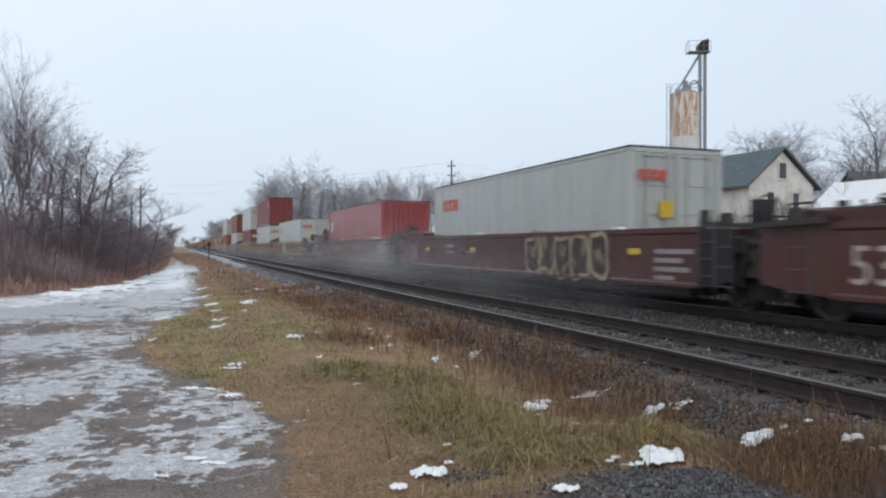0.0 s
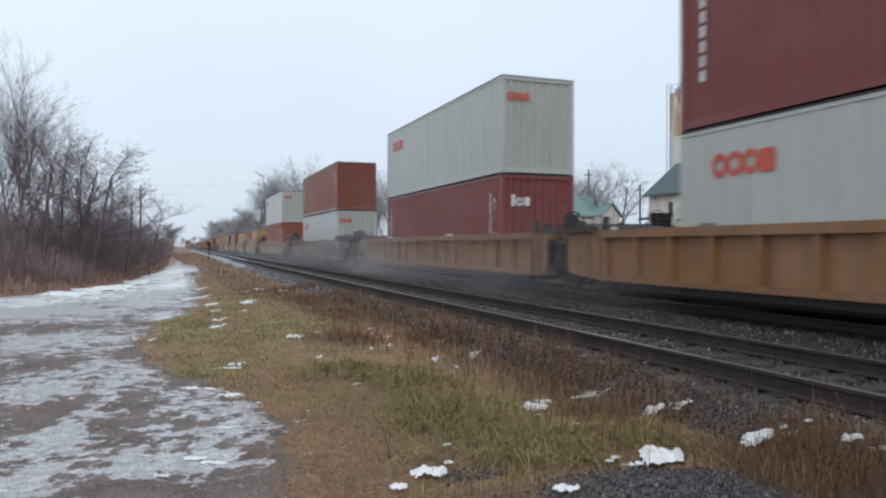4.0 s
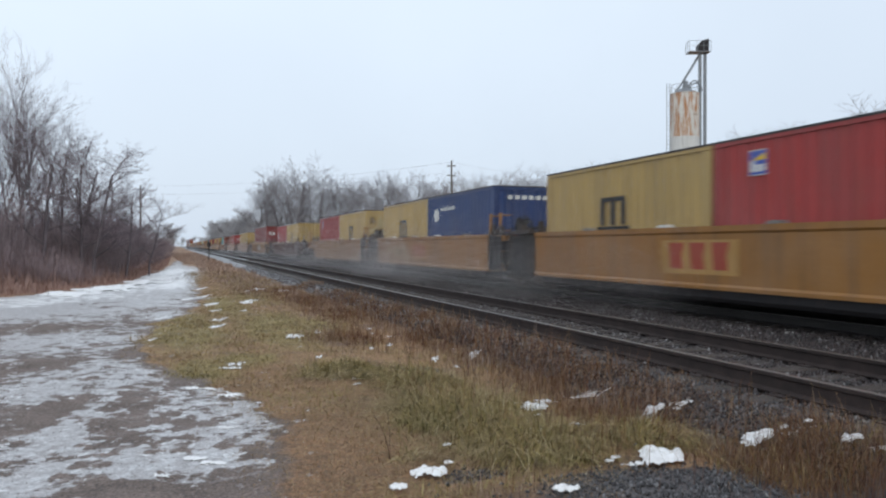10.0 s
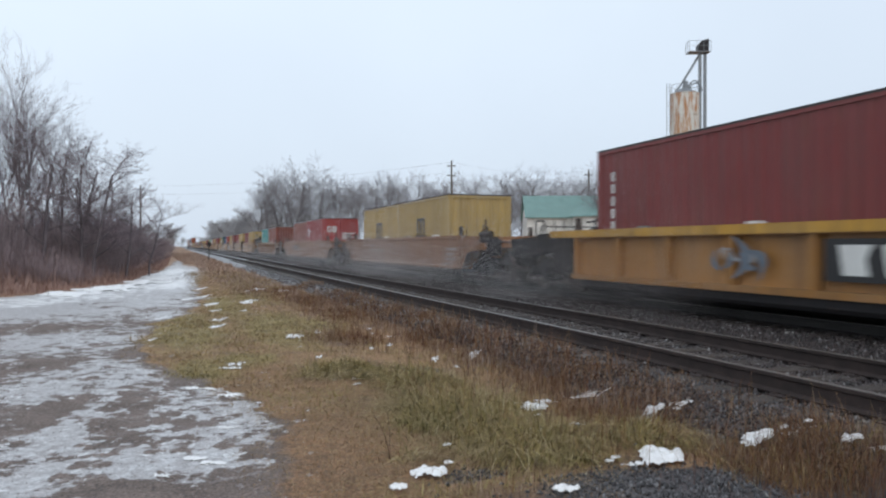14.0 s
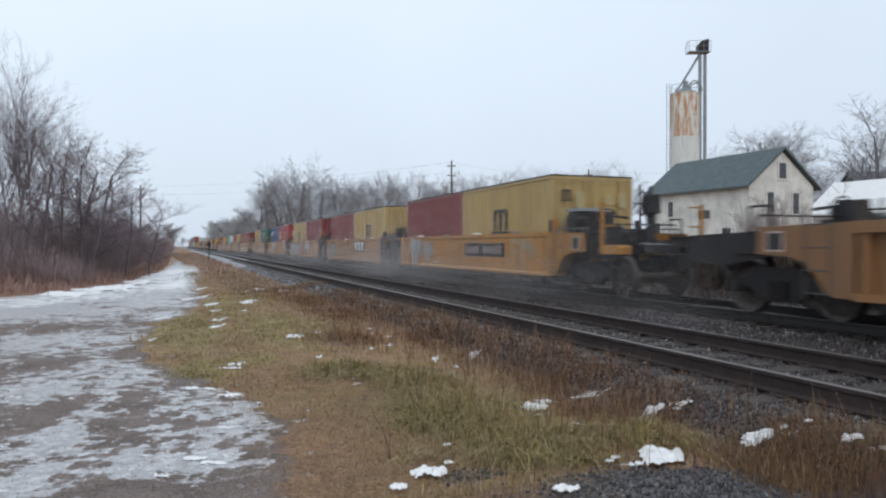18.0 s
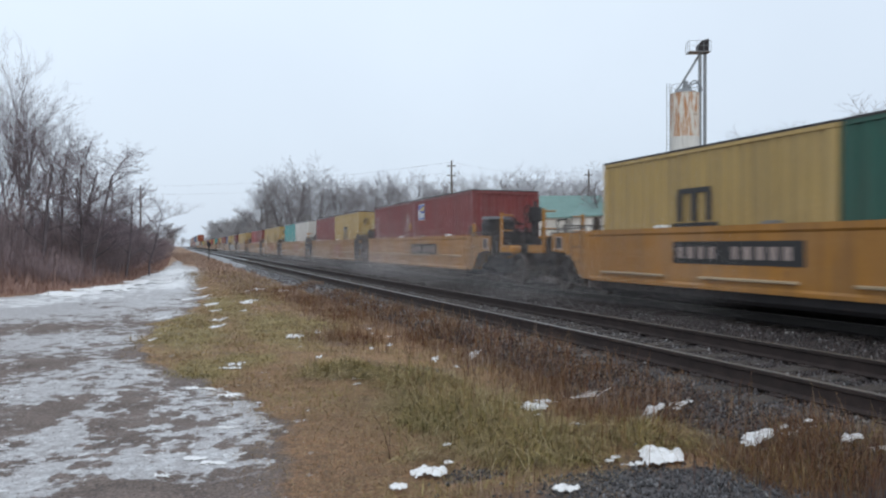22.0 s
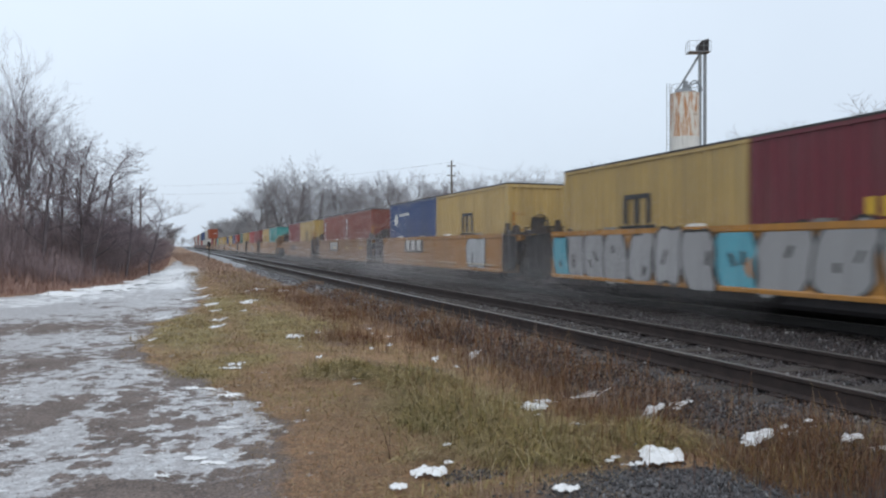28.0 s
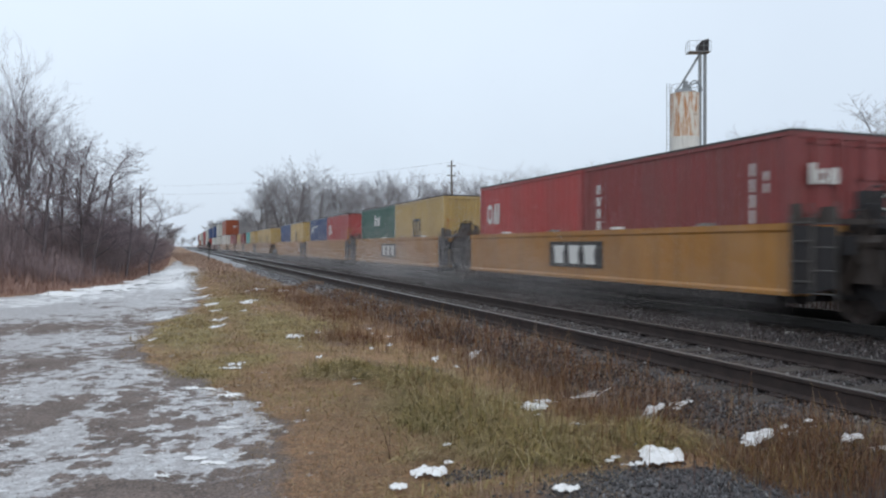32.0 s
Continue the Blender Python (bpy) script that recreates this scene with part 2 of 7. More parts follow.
M["gravel"] = islands("loose_gravel", ((0.0, (0.020, 0.018, 0.019)), (0.5, (0.058, 0.054, 0.058)), (0.85, (0.105, 0.10, 0.106)), (1.0, (0.20, 0.195, 0.20))), 0.55)
M["pebble"] = islands("drive_pebbles", ((0.0, (0.13, 0.11, 0.10)), (0.5, (0.19, 0.165, 0.15)), (0.85, (0.28, 0.25, 0.235)), (1.0, (0.45, 0.43, 0.42))), 0.7)
M["grass"] = islands("winter_grass", ((0.0, (0.058, 0.046, 0.012)), (0.35, (0.145, 0.117, 0.024)), (0.6, (0.235, 0.172, 0.045)), (0.85, (0.34, 0.245, 0.088)), (1.0, (0.56, 0.44, 0.24))))
M["straw_long"] = islands("bleached_straw", ((0.0, (0.15, 0.105, 0.045)), (0.5, (0.29, 0.205, 0.095)), (0.85, (0.40, 0.30, 0.155)), (1.0, (0.60, 0.49, 0.31))))
M["russet"] = islands("russet_grass", ((0.0, (0.085, 0.040, 0.020)), (0.5, (0.20, 0.098, 0.040)), (1.0, (0.33, 0.20, 0.10))))
M["turf_green"] = islands("matted_green_turf", ((0.0, (0.17, 0.125, 0.048)), (0.5, (0.275, 0.208, 0.080)), (0.8, (0.35, 0.255, 0.11)), (1.0, (0.46, 0.35, 0.19))))
M["bank_weed"] = islands("dark_bank_weeds", ((0.0, (0.03, 0.02, 0.015)), (0.6, (0.06, 0.04, 0.03)), (1.0, (0.10, 0.07, 0.05))))
# weeds lightened in the colour itself to stand in for haze
M["weed_hazed"] = islands("haze_paled_weeds", ((0.0, (0.19, 0.13, 0.102)), (0.6, (0.30, 0.208, 0.162)), (1.0, (0.40, 0.29, 0.225))))
M["brush_red"] = islands("dogwood_brush", ((0.0, (0.20, 0.118, 0.098)), (0.6, (0.34, 0.208, 0.172)), (1.0, (0.46, 0.31, 0.255))))
M["shoots"] = islands("thicket_shoots", ((0.0, (0.22, 0.162, 0.172)), (0.6, (0.32, 0.242, 0.25)), (1.0, (0.42, 0.335, 0.335))))
M["snow"] = plain("old_snow", (0.82, 0.81, 0.81), 0.6, 5, 0.06, 0, 0.3)
M["steel_dark"] = paint("sooty_steel", (0.022, 0.020, 0.022), 0.75, 0.4, 0.15)
M["steel_joint"] = paint("dark_grey_joint_plate", (0.024, 0.022, 0.024), 0.8, 0.6, 0.3)
M["steel_dull"] = paint("dull_grey_steel", (0.085, 0.08, 0.078), 0.6, 0.5, 0.15)
M["joint_rust"] = paint("rusty_brown_rigging", (0.05, 0.038, 0.033), 0.75, 0.6, 0.2)
M["mark_stain"] = paint("dark_faded_lettering", (0.11, 0.06, 0.03), 0.7, 0.5, 0.2)
M["wheel"] = plain("wheel_steel", (0.07, 0.055, 0.05), 0.55, 8, 0.3, 0.5)
M["ledge"] = paint("worn_ledge", (0.42, 0.33, 0.22), 0.6, 0.4, 0.1)
M["chrome"] = paint("galvanised_rod", (0.20, 0.19, 0.18), 0.5, 0.3, 0.05, 0.3)
for key, rgb in (("grey", (0.44, 0.45, 0.425)), ("white", (0.56, 0.545, 0.51)), ("yellow", (0.44, 0.305, 0.112)), ("maroon", (0.20, 0.036, 0.035)),
                 ("red", (0.32, 0.038, 0.036)), ("rust", (0.22, 0.06, 0.040)), ("orange", (0.30, 0.066, 0.024)), ("blue", (0.018, 0.048, 0.155)),
                 ("green", (0.022, 0.095, 0.07)), ("teal", (0.065, 0.33, 0.32)), ("crimson", (0.14, 0.02, 0.032))):
    M["box_" + key] = paint("container_" + key, rgb, 0.5, 0.22 if key == "grey" else 0.45, 0.05 if key == "grey" else 0.1)
for key, rgb in (("golden", (0.40, 0.178, 0.028)), ("dull_orange", (0.30, 0.135, 0.029)), ("burnt", (0.24, 0.092, 0.018)), ("oxide", (0.088, 0.026, 0.024)), ("tan", (0.25, 0.118, 0.047)), ("amber", (0.33, 0.155, 0.04)), ("brown", (0.092, 0.034, 0.032)), ("tarnish", (0.26, 0.105, 0.032))):
    M["car_" + key] = paint("railcar_" + key, rgb, 0.6, 0.65, 0.3)
M["mark_white"] = paint("faded_white_lettering", (0.68, 0.68, 0.66), 0.6, 0.3, 0.05)
M["mark_faded"] = paint("worn_white_lettering", (0.30, 0.27, 0.26), 0.6, 0.5, 0.1)
M["mark_red"] = paint("faded_red_lettering", (0.58, 0.075, 0.04), 0.6, 0.3, 0.05)
M["mark_black"] = paint("faded_black_lettering", (0.03, 0.03, 0.032), 0.6, 0.3, 0.05)
M["mark_yellow"] = paint("yellow_reflector", (0.70, 0.45, 0.03), 0.5, 0.2, 0.05)
M["chord_yellow"] = paint("worn_yellow_chord", (0.46, 0.25, 0.035), 0.55, 0.7, 0.3)
# near-black for the lip round each container roof
M["dark_marks"] = plain("black_roof_lip", (0.030, 0.026, 0.026), 0.7, 2.5, 0.5)
M["mark_field"] = paint("faded_yellow_field", (0.40, 0.22, 0.06), 0.6, 0.6, 0.1)
M["mark_worn"] = paint("worn_pinkish_lettering", (0.46, 0.36, 0.33), 0.6, 0.5, 0.2)
M["mark_blue"] = paint("blue_lettering", (0.05, 0.09, 0.35), 0.5, 0.2, 0.05)
M["mark_cream"] = paint("faded_cream_paint", (0.50, 0.40, 0.19), 0.6, 0.5, 0.05)
M["spray_gold"] = paint("golden_spray_paint", (0.36, 0.19, 0.025), 0.6, 0.5, 0.1)
M["spray_silver"] = paint("silver_spray_paint", (0.33, 0.325, 0.33), 0.55, 0.35, 0.03)
M["spray_pale"] = paint("pale_spray_paint", (0.46, 0.48, 0.50), 0.6, 0.5, 0.06)
M["spray_mint"] = paint("faded_green_spray_paint", (0.13, 0.24, 0.10), 0.6, 0.6, 0.05)
M["spray_slate"] = paint("slate_spray_paint", (0.14, 0.17, 0.21), 0.6, 0.4, 0.05)
M["spray_tanned"] = paint("faded_sand_spray_paint", (0.38, 0.22, 0.10), 0.6, 0.5, 0.05)
M["spray_dusk"] = paint("dark_plum_spray_paint", (0.045, 0.026, 0.026), 0.6, 0.4, 0.05)
M["spray_rose"] = paint("rose_spray_paint", (0.40, 0.20, 0.19), 0.6, 0.4, 0.05)
M["spray_cyan"] = paint("cyan_spray_paint", (0.10, 0.34, 0.42), 0.6, 0.3, 0.03)
M["spray_sand"] = paint("sand_spray_paint", (0.36, 0.28, 0.17), 0.6, 0.3, 0.03)
M["spray_orange"] = paint("orange_spray_paint", (0.55, 0.20, 0.03), 0.6, 0.3, 0.03)
M["spray_black"] = paint("black_spray_paint", (0.03, 0.03, 0.03), 0.6, 0.3, 0.03)
M["spray_red"] = paint("red_spray_paint", (0.32, 0.055, 0.03), 0.6, 0.3, 0.03)
M["siding"] = plain("white_stucco_wall", (0.62, 0.61, 0.575), 0.8, 0.9, 0.24, 0, 0.3)
M["roof_green"] = plain("dark_green_roofing", (0.075, 0.10, 0.105), 0.7, 2, 0.2, 0, 0.2)
M["roof_teal"] = plain("pale_green_roofing", (0.16, 0.27, 0.25), 0.6, 2, 0.15)
M["window_dark"] = plain("dark_glass", (0.05, 0.055, 0.06), 0.2, 2, 0.2)
M["pole_wood"] = plain("weathered_pole_wood", (0.13, 0.11, 0.095), 0.9, 5, 0.3, 0, 0.3, (1, 1, 0.2))
M["wire"] = plain("wire", (0.06, 0.06, 0.065), 0.6)
M["tank"] = paint("tank_white", (0.70, 0.70, 0.67), 0.6, 0.35, 0.05)
M["galv"] = paint("galvanised_steel", (0.23, 0.25, 0.27), 0.5, 0.4, 0.05, 0.3)


def rusted_tank():
    mat, nt, bsdf = material("rust_streaked_tank")
    co = coords(nt)
    run = noise_tex(nt, stretched(nt, co, 1.0, 1.0, 0.16), 2.6, 8, 0.68)
    r = ramp(nt, run, (0.45, (0, 0, 0)), (0.60, (1, 1, 1)))
    tone = ramp(nt, noise_tex(nt, co, 5, 5), (0.3, (0.36, 0.13, 0.04)), (0.7, (0.52, 0.27, 0.11)))
    base = ramp(nt, noise_tex(nt, co, 1.2, 4), (0.3, (0.60, 0.58, 0.52)), (0.7, (0.72, 0.71, 0.67)))
    nt.links.new(mix(nt, r, base, tone), bsdf.inputs["Base Color"])
    bsdf.inputs["Roughness"].default_value = 0.75
    return mat


M["tank_rust"] = rusted_tank()


def droplet_material():
    mat, nt, bsdf = material("water_droplets")
    clear = nt.nodes.new("ShaderNodeBsdfTranslucent")
    clear.inputs[0].default_value = (0.72, 0.70, 0.71, 1)
    bsdf.inputs["Base Color"].default_value, bsdf.inputs["Roughness"].default_value = (0.72, 0.70, 0.71, 1), 0.6
    both = nt.nodes.new("ShaderNodeMixShader")
    both.inputs[0].default_value = 0.5
    nt.links.new(bsdf.outputs[0], both.inputs[1])
    nt.links.new(clear.outputs[0], both.inputs[2])
    nt.links.new(both.outputs[0], nt.nodes["Material Output"].inputs[0])
    return mat


M["droplet"] = droplet_material()

# ---- mesh helpers ----


def box(bm, x0, x1, y0, y1, z0, z1):
    vs = [bm.verts.new((x, y, z)) for x in (x0, x1) for y in (y0, y1) for z in (z0, z1)]
    for f in ((0, 1, 3, 2), (4, 6, 7, 5), (0, 4, 5, 1), (2, 3, 7, 6), (0, 2, 6, 4), (1, 5, 7, 3)):
        bm.faces.new([vs[i] for i in f])
    return vs


def bar(bm, a, b, r0, r1=None, n=6, caps=True):
    """A tapered rod from a to b."""
    a, b = Vector(a), Vector(b)
    r1 = r0 if r1 is None else r1
    d = (b - a).normalized()
    u = d.orthogonal().normalized()
    v = d.cross(u)
    rings = [[bm.verts.new(p + (u * math.cos(k * math.tau / n) + v * math.sin(k * math.tau / n)) * r) for k in range(n)] for p, r in ((a, r0), (b, r1))]
    for k in range(n):
        bm.faces.new((rings[0][k], rings[0][(k + 1) % n], rings[1][(k + 1) % n], rings[1][k]))
    if caps:
        bm.faces.new(rings[0][::-1])
        bm.faces.new(rings[1])


def prism(bm, outline, axis, a, b):
    """An outline of 2D points drawn out along an axis from a to b; the two other axes keep their order."""
    def at(p, h):
        q = list(p)
        q.insert("xyz".index(axis), h)
        return bm.verts.new(q)
    lo, hi = [at(p, a) for p in outline], [at(p, b) for p in outline]
    n = len(outline)
    bm.faces.new(lo[::-1])
    bm.faces.new(hi)
    for k in range(n):
        bm.faces.new((lo[k], lo[(k + 1) % n], hi[(k + 1) % n], hi[k]))


def finish(bm, name, bevel=0.0):
    if bevel:
        bmesh.ops.bevel(bm, geom=bm.edges[:], offset=bevel, segments=1, affect="EDGES", profile=0.5)
    bmesh.ops.recalc_face_normals(bm, faces=bm.faces[:])
    me = bpy.data.meshes.new(name)
    bm.to_mesh(me)
    bm.free()
    return me


def part(name, data, mat, parent=None, label="", m=None):
    """Links a bmesh or a shared mesh as one mesh object under a thing or a part."""
    me = data if isinstance(data, bpy.types.Mesh) else finish(data, name)
    if not me.materials:
        me.materials.append(None)
    ob = new(name, me)
    ob.material_slots[0].link = "OBJECT"
    ob.material_slots[0].material = mat
    if parent is not None:
        ob.parent = parent
    if m is not None:
        ob.matrix_basis = m
    return tagged(ob, label) if label else ob


def thing(name, label, category, group="", kind="", m=None):
    ob = new(name)
    ob.empty_display_size = 0.2
    if m is not None:
        ob.matrix_basis = m
    return tagged(ob, label, category, group, kind)


def quick_mesh(name, verts, faces):
    """A mesh from numpy arrays; faces all have the same number of corners."""
    me = bpy.data.meshes.new(name)
    n, k = faces.shape
    me.vertices.add(len(verts))
    me.vertices.foreach_set("co", verts.astype(np.float32).ravel())
    me.loops.add(n * k)
    me.loops.foreach_set("vertex_index", faces.astype(np.int32).ravel())
    me.polygons.add(n)
    me.polygons.foreach_set("loop_start", np.arange(0, n * k, k, dtype=np.int32))
    me.update(calc_edges=True)
    return me


CACHE = {}


def shared(key, build):
    if key not in CACHE:
        CACHE[key] = finish(build(), key if isinstance(key, str) else key[0])
    return CACHE[key]


# ---- ground: one sheet to the horizon ----
rng = np.random.default_rng(7)


def axis_steps(lo, hi, step, far_lo, far_hi, grow=1.25):
    mid_part = list(np.arange(lo, hi, step))
    out, s, v = [], step, lo
    while v > far_lo:
        s *= grow
        v -= s
        out.append(v)
    up, s, v = [], step, mid_part[-1]
    while v < far_hi:
        s *= grow
        v += s
        up.append(v)
    return np.array(out[::-1] + mid_part + up)


def smooth(a, b, v):
    t = np.clip((v - a) / (b - a), 0, 1)
    return t * t * (3 - 2 * t)


def ripple(x, y):
    return (np.sin(x * 1.7 + 0.6 * np.sin(y * 0.9)) * np.sin(y * 1.1 + 1.3) + 0.6 * np.sin(x * 3.9 + y * 2.3) * np.sin(y * 3.1 - x)) * 0.5


def ground_z(x, y):
    z = -0.42 + 0.03 * ripple(x, y)
    z = z + 0.03 * smooth(0.8, 2.4, x) * (1 - smooth(3.2, 4.0, x))
    bed = smooth(3.7, 4.6, x) * (1 - smooth(12.0, 13.6, x))
    z = z * (1 - bed) + bed * (-0.205 + 0.008 * ripple(x * 4, y * 4))
    z = z + 0.42 * smooth(12.9, 15.5, x) * (1 - smooth(30, 60, x)) + 0.3 * smooth(15, 60, y) * (1 - smooth(-7, -2.5, x)) * smooth(20, 40, y)
    return z


def drive_edge(y):
    """The side of the gravel drive next to the turf."""
    base = np.interp(y, [-60, 5.5, 7.4, 8.3, 9.6, 11.6, 15.5, 18, 22, 28, 45, 60], [0.5, 0.68, 0.72, 0.25, -0.15, -0.7, -0.5, 0.25, 0.55, 0.6, 0.5, 0.4])
    return base + 0.10 * np.sin(y * 2.3) + 0.06 * np.sin(y * 5.1 + 1)


def drive_left(y):
    return np.interp(y, [-60, 22, 24, 26.5, 32.5, 45, 60, 3000], [-60, -20, -5.4, -3.4, -1.8, -0.7, -0.4, -0.4])


def spots(x, y, rows):
    """Soft round spots (middle x, middle y, half-widths) on the plan, 0 to 1."""
    out = np.zeros_like(x)
    for cx, cy, rx, ry in rows:
        out = np.maximum(out, np.exp(-((x - cx) / rx) ** 2 - ((y - cy) / ry) ** 2))
    return out


# where the turf is green, where red weeds stand, where gravel is bare, and where ice and mud lie on the drive
LUSH = ((0.15, 14.5, 1.0, 4.5), (1.9, 14.0, 1.1, 4.2), (2.2, 23.0, 0.8, 5.0), (0.9, 10.2, 0.6, 0.8), (1.2, 19.5, 0.7, 5.0), (0.3, 9.6, 0.5, 1.2), (0.2, 7.4, 0.45, 0.30), (2.5, 13.5, 0.7, 1.8), (1.9, 8.6, 0.5, 0.5), (2.5, 7.7, 0.55, 0.7), (2.45, 6.1, 0.62, 1.0), (2.6, 4.9, 0.6, 0.55), (3.55, 4.75, 0.45, 0.40), (1.5, 4.95, 0.14, 0.12))
RUDDY = ((3.1, 31.0, 1.6, 9.0), (3.6, 18.0, 0.9, 5.0), (2.6, 11.7, 0.5, 1.1), (4.2, 10.5, 0.65, 4.5), (4.0, 7.0, 0.65, 1.3), (3.7, 5.4, 0.6, 0.8), (4.15, 3.75, 0.65, 0.55), (1.9, 4.0, 0.35, 0.14))
GRIT = ((2.7, 3.90, 0.50, 0.24), (3.25, 3.72, 0.42, 0.26), (2.2, 3.62, 0.40, 0.20), (2.75, 3.45, 0.80, 0.28), (1.84, 4.40, 0.20, 0.10), (4.9, 5.0, 0.55, 0.7), (4.9, 6.4, 0.40, 1.2), (2.75, 8.25, 0.22, 0.16))
ICE = ((-0.95, 5.55, 0.20, 0.38), (-0.85, 6.6, 0.15, 0.8), (-0.68, 8.6, 0.17, 1.0), (-0.45, 9.5, 0.28, 0.6), (0.1, 5.5, 0.26, 0.18), (-0.3, 5.65, 0.28, 0.3), (0.67, 7.9, 0.14, 0.18), (0.27, 8.1, 0.30, 0.13),
       (-1.7, 13.3, 0.6, 0.9), (-3.4, 19.5, 1.8, 2.0), (-0.9, 22.4, 0.9, 3.5), (0.1, 32.0, 0.8, 9.0), (-1.35, 8.7, 0.45, 0.45), (0.35, 6.35, 0.30, 0.11), (0.25, 7.0, 0.35, 0.16), (0.655, 6.9, 0.09, 0.6), (0.635, 5.9, 0.08, 0.6))
MUD = ((-2.5, 15.4, 1.5, 0.9), (-0.4, 11.4, 0.4, 1.2), (-0.67, 7.0, 0.13, 0.22), (0.0, 4.6, 0.7, 0.25), (-0.9, 4.95, 0.35, 0.11), (-1.15, 7.4, 0.2, 0.6))


def build_ground():
    xs = axis_steps(-12, 13.5, 0.11, -1500, 2200)
    ys = axis_steps(1.5, 34, 0.13, -400, 3500)
    gx, gy = np.meshgrid(xs, ys)
    gz = ground_z(gx, gy)
    verts = np.stack([gx, gy, gz], -1).reshape(-1, 3)
    nx, ny = len(xs), len(ys)
    i = (np.arange(ny - 1)[:, None] * nx + np.arange(nx - 1)[None, :]).ravel()
    me = quick_mesh("ground", verts, np.stack([i, i + 1, i + 1 + nx, i + nx], -1))
    me.polygons.foreach_set("use_smooth", np.ones(len(me.polygons), bool))
    x, y = verts[:, 0], verts[:, 1]
    on_drive = smooth(0.5, -0.3, x - drive_edge(y)) * smooth(-0.6, 0.6, x - drive_left(y)) * (1 - smooth(70, 90, y))
    bed = smooth(3.2 + 0.6 * smooth(4, 9, y), 4.15, x + 0.2 * ripple(x * 3, y * 2)) * (1 - smooth(24, 30, x))
    # snow lies thick along the far rim of the drive, ice in sheets nearer by
    rim = (1 - smooth(0.7, 3.2, x - drive_left(y + 3.2))) * smooth(-0.5, 0.2, x - drive_left(y)) * smooth(17, 20, y) * (1 - smooth(52, 66, y))
    sheet = on_drive * (0.195 + 0.06 * ripple(x * 0.8, y * 0.5) + 0.05 * smooth(8, 15, y) + 0.24 * spots(x, y, ICE) - 0.22 * spots(x, y, MUD))
    snow = np.clip(sheet + 0.40 * rim, 0, 1)
    bed = np.maximum(bed, 0.95 * spots(x, y, GRIT) ** 0.45)
    col = np.stack([on_drive, bed, snow, np.ones_like(x)], -1).astype(np.float32)
    attr = me.color_attributes.new("zones", "FLOAT_COLOR", "POINT")
    attr.data.foreach_set("color", col.ravel())
    col = np.stack([spots(x, y, LUSH), spots(x, y, RUDDY), np.zeros_like(x), np.ones_like(x)], -1).astype(np.float32)
    me.color_attributes.new("cover", "FLOAT_COLOR", "POINT").data.foreach_set("color", col.ravel())
    me.materials.append(M["ground"])
    return tagged(new("ground", me), "winter ground of icy gravel drive, brown turf and grey ballast", "ground", kind="structure")


build_ground()


def blades(name, label, mat, px, py, height, lean, width, kind_of="grass"):
    """Many thin bent blades in one mesh."""
    n = len(px)
    z0 = ground_z(px, py) - 0.01
    ang = rng.uniform(0, math.tau, n)
    tilt = rng.normal(0, lean, n)
    dx, dy = np.cos(ang), np.sin(ang)
    wx, wy = -dy * width, dx * width
    verts = np.empty((n, 5, 3))
    base = np.stack([px, py, z0], -1)
    out = np.stack([dx, dy, np.zeros(n)], -1)
    wide = np.stack([wx, wy, np.zeros(n)], -1)
    up = np.array([0, 0, 1.0])
    h = height[:, None]
    mid_p = base + out * (h * tilt[:, None] * 0.35) + up * h * 0.6
    tip = base + out * (h * tilt[:, None]) + up * h * np.clip(1 - 0.35 * np.abs(tilt[:, None]), 0.3, 1)
    verts[:, 0], verts[:, 1] = base - wide, base + wide
    verts[:, 2], verts[:, 3] = mid_p + wide * 0.7, mid_p - wide * 0.7
    verts[:, 4] = tip
    i = np.arange(n)[:, None] * 5
    faces = np.concatenate([i + np.array([0, 1, 2]), i + np.array([0, 2, 3]), i + np.array([3, 2, 4])])
    me = quick_mesh(name, verts.reshape(-1, 3), faces)
    me.materials.append(mat)
    return tagged(new(name, me), label, kind_of, kind="stuff")


def arched_tufts(name, label, mat, cx, cy, per, reach, rise):
    """Tussocks of long blades that rise from a root and fall over outwards, most of them to one side."""
    n = len(cx) * per
    k = np.repeat(np.arange(len(cx)), per)
    ang = rng.uniform(0, math.tau, len(cx))[k] + rng.normal(0, 0.95, n)
    long = rng.uniform(0.45, 1.25, n) * rng.uniform(0.7, 1.3, len(cx))[k]
    px, py = cx[k] + rng.normal(0, 0.05, n), cy[k] + rng.normal(0, 0.05, n)
    side = np.stack([-np.sin(ang), np.cos(ang), np.zeros(n)], -1) * (0.0016 + 0.00016 * py)[:, None]
    z0 = ground_z(px, py) - 0.01
    high = rise * long * rng.uniform(0.5, 1.2, n)
    wind = rng.normal(0, 0.25, n)
    verts = np.empty((n, 9, 3))
    for j, (f, up) in enumerate(((0.0, 0.0), (0.18, 0.72), (0.45, 1.0), (0.78, 0.72))):
        a = ang + wind * f
        mid_p = np.stack([px + np.cos(a) * reach * long * f, py + np.sin(a) * reach * long * f, z0 + high * up], -1)
        w = side * (1.0, 1.0, 0.8, 0.55)[j]
        verts[:, 2 * j], verts[:, 2 * j + 1] = mid_p - w, mid_p + w
    a = ang + wind
    verts[:, 8] = np.stack([px + np.cos(a) * reach * long, py + np.sin(a) * reach * long, z0 + high * rng.uniform(0.1, 0.6, n)], -1)
    i = np.arange(n)[:, None] * 9
    faces = np.concatenate([i + np.array(q) for j in (0, 2, 4) for q in ((j, j + 1, j + 3), (j, j + 3, j + 2))] + [i + np.array((6, 7, 8))])
    me = quick_mesh(name, verts.reshape(-1, 3), faces)
    me.materials.append(mat)
    return tagged(new(name, me), label, "grass", kind="stuff")


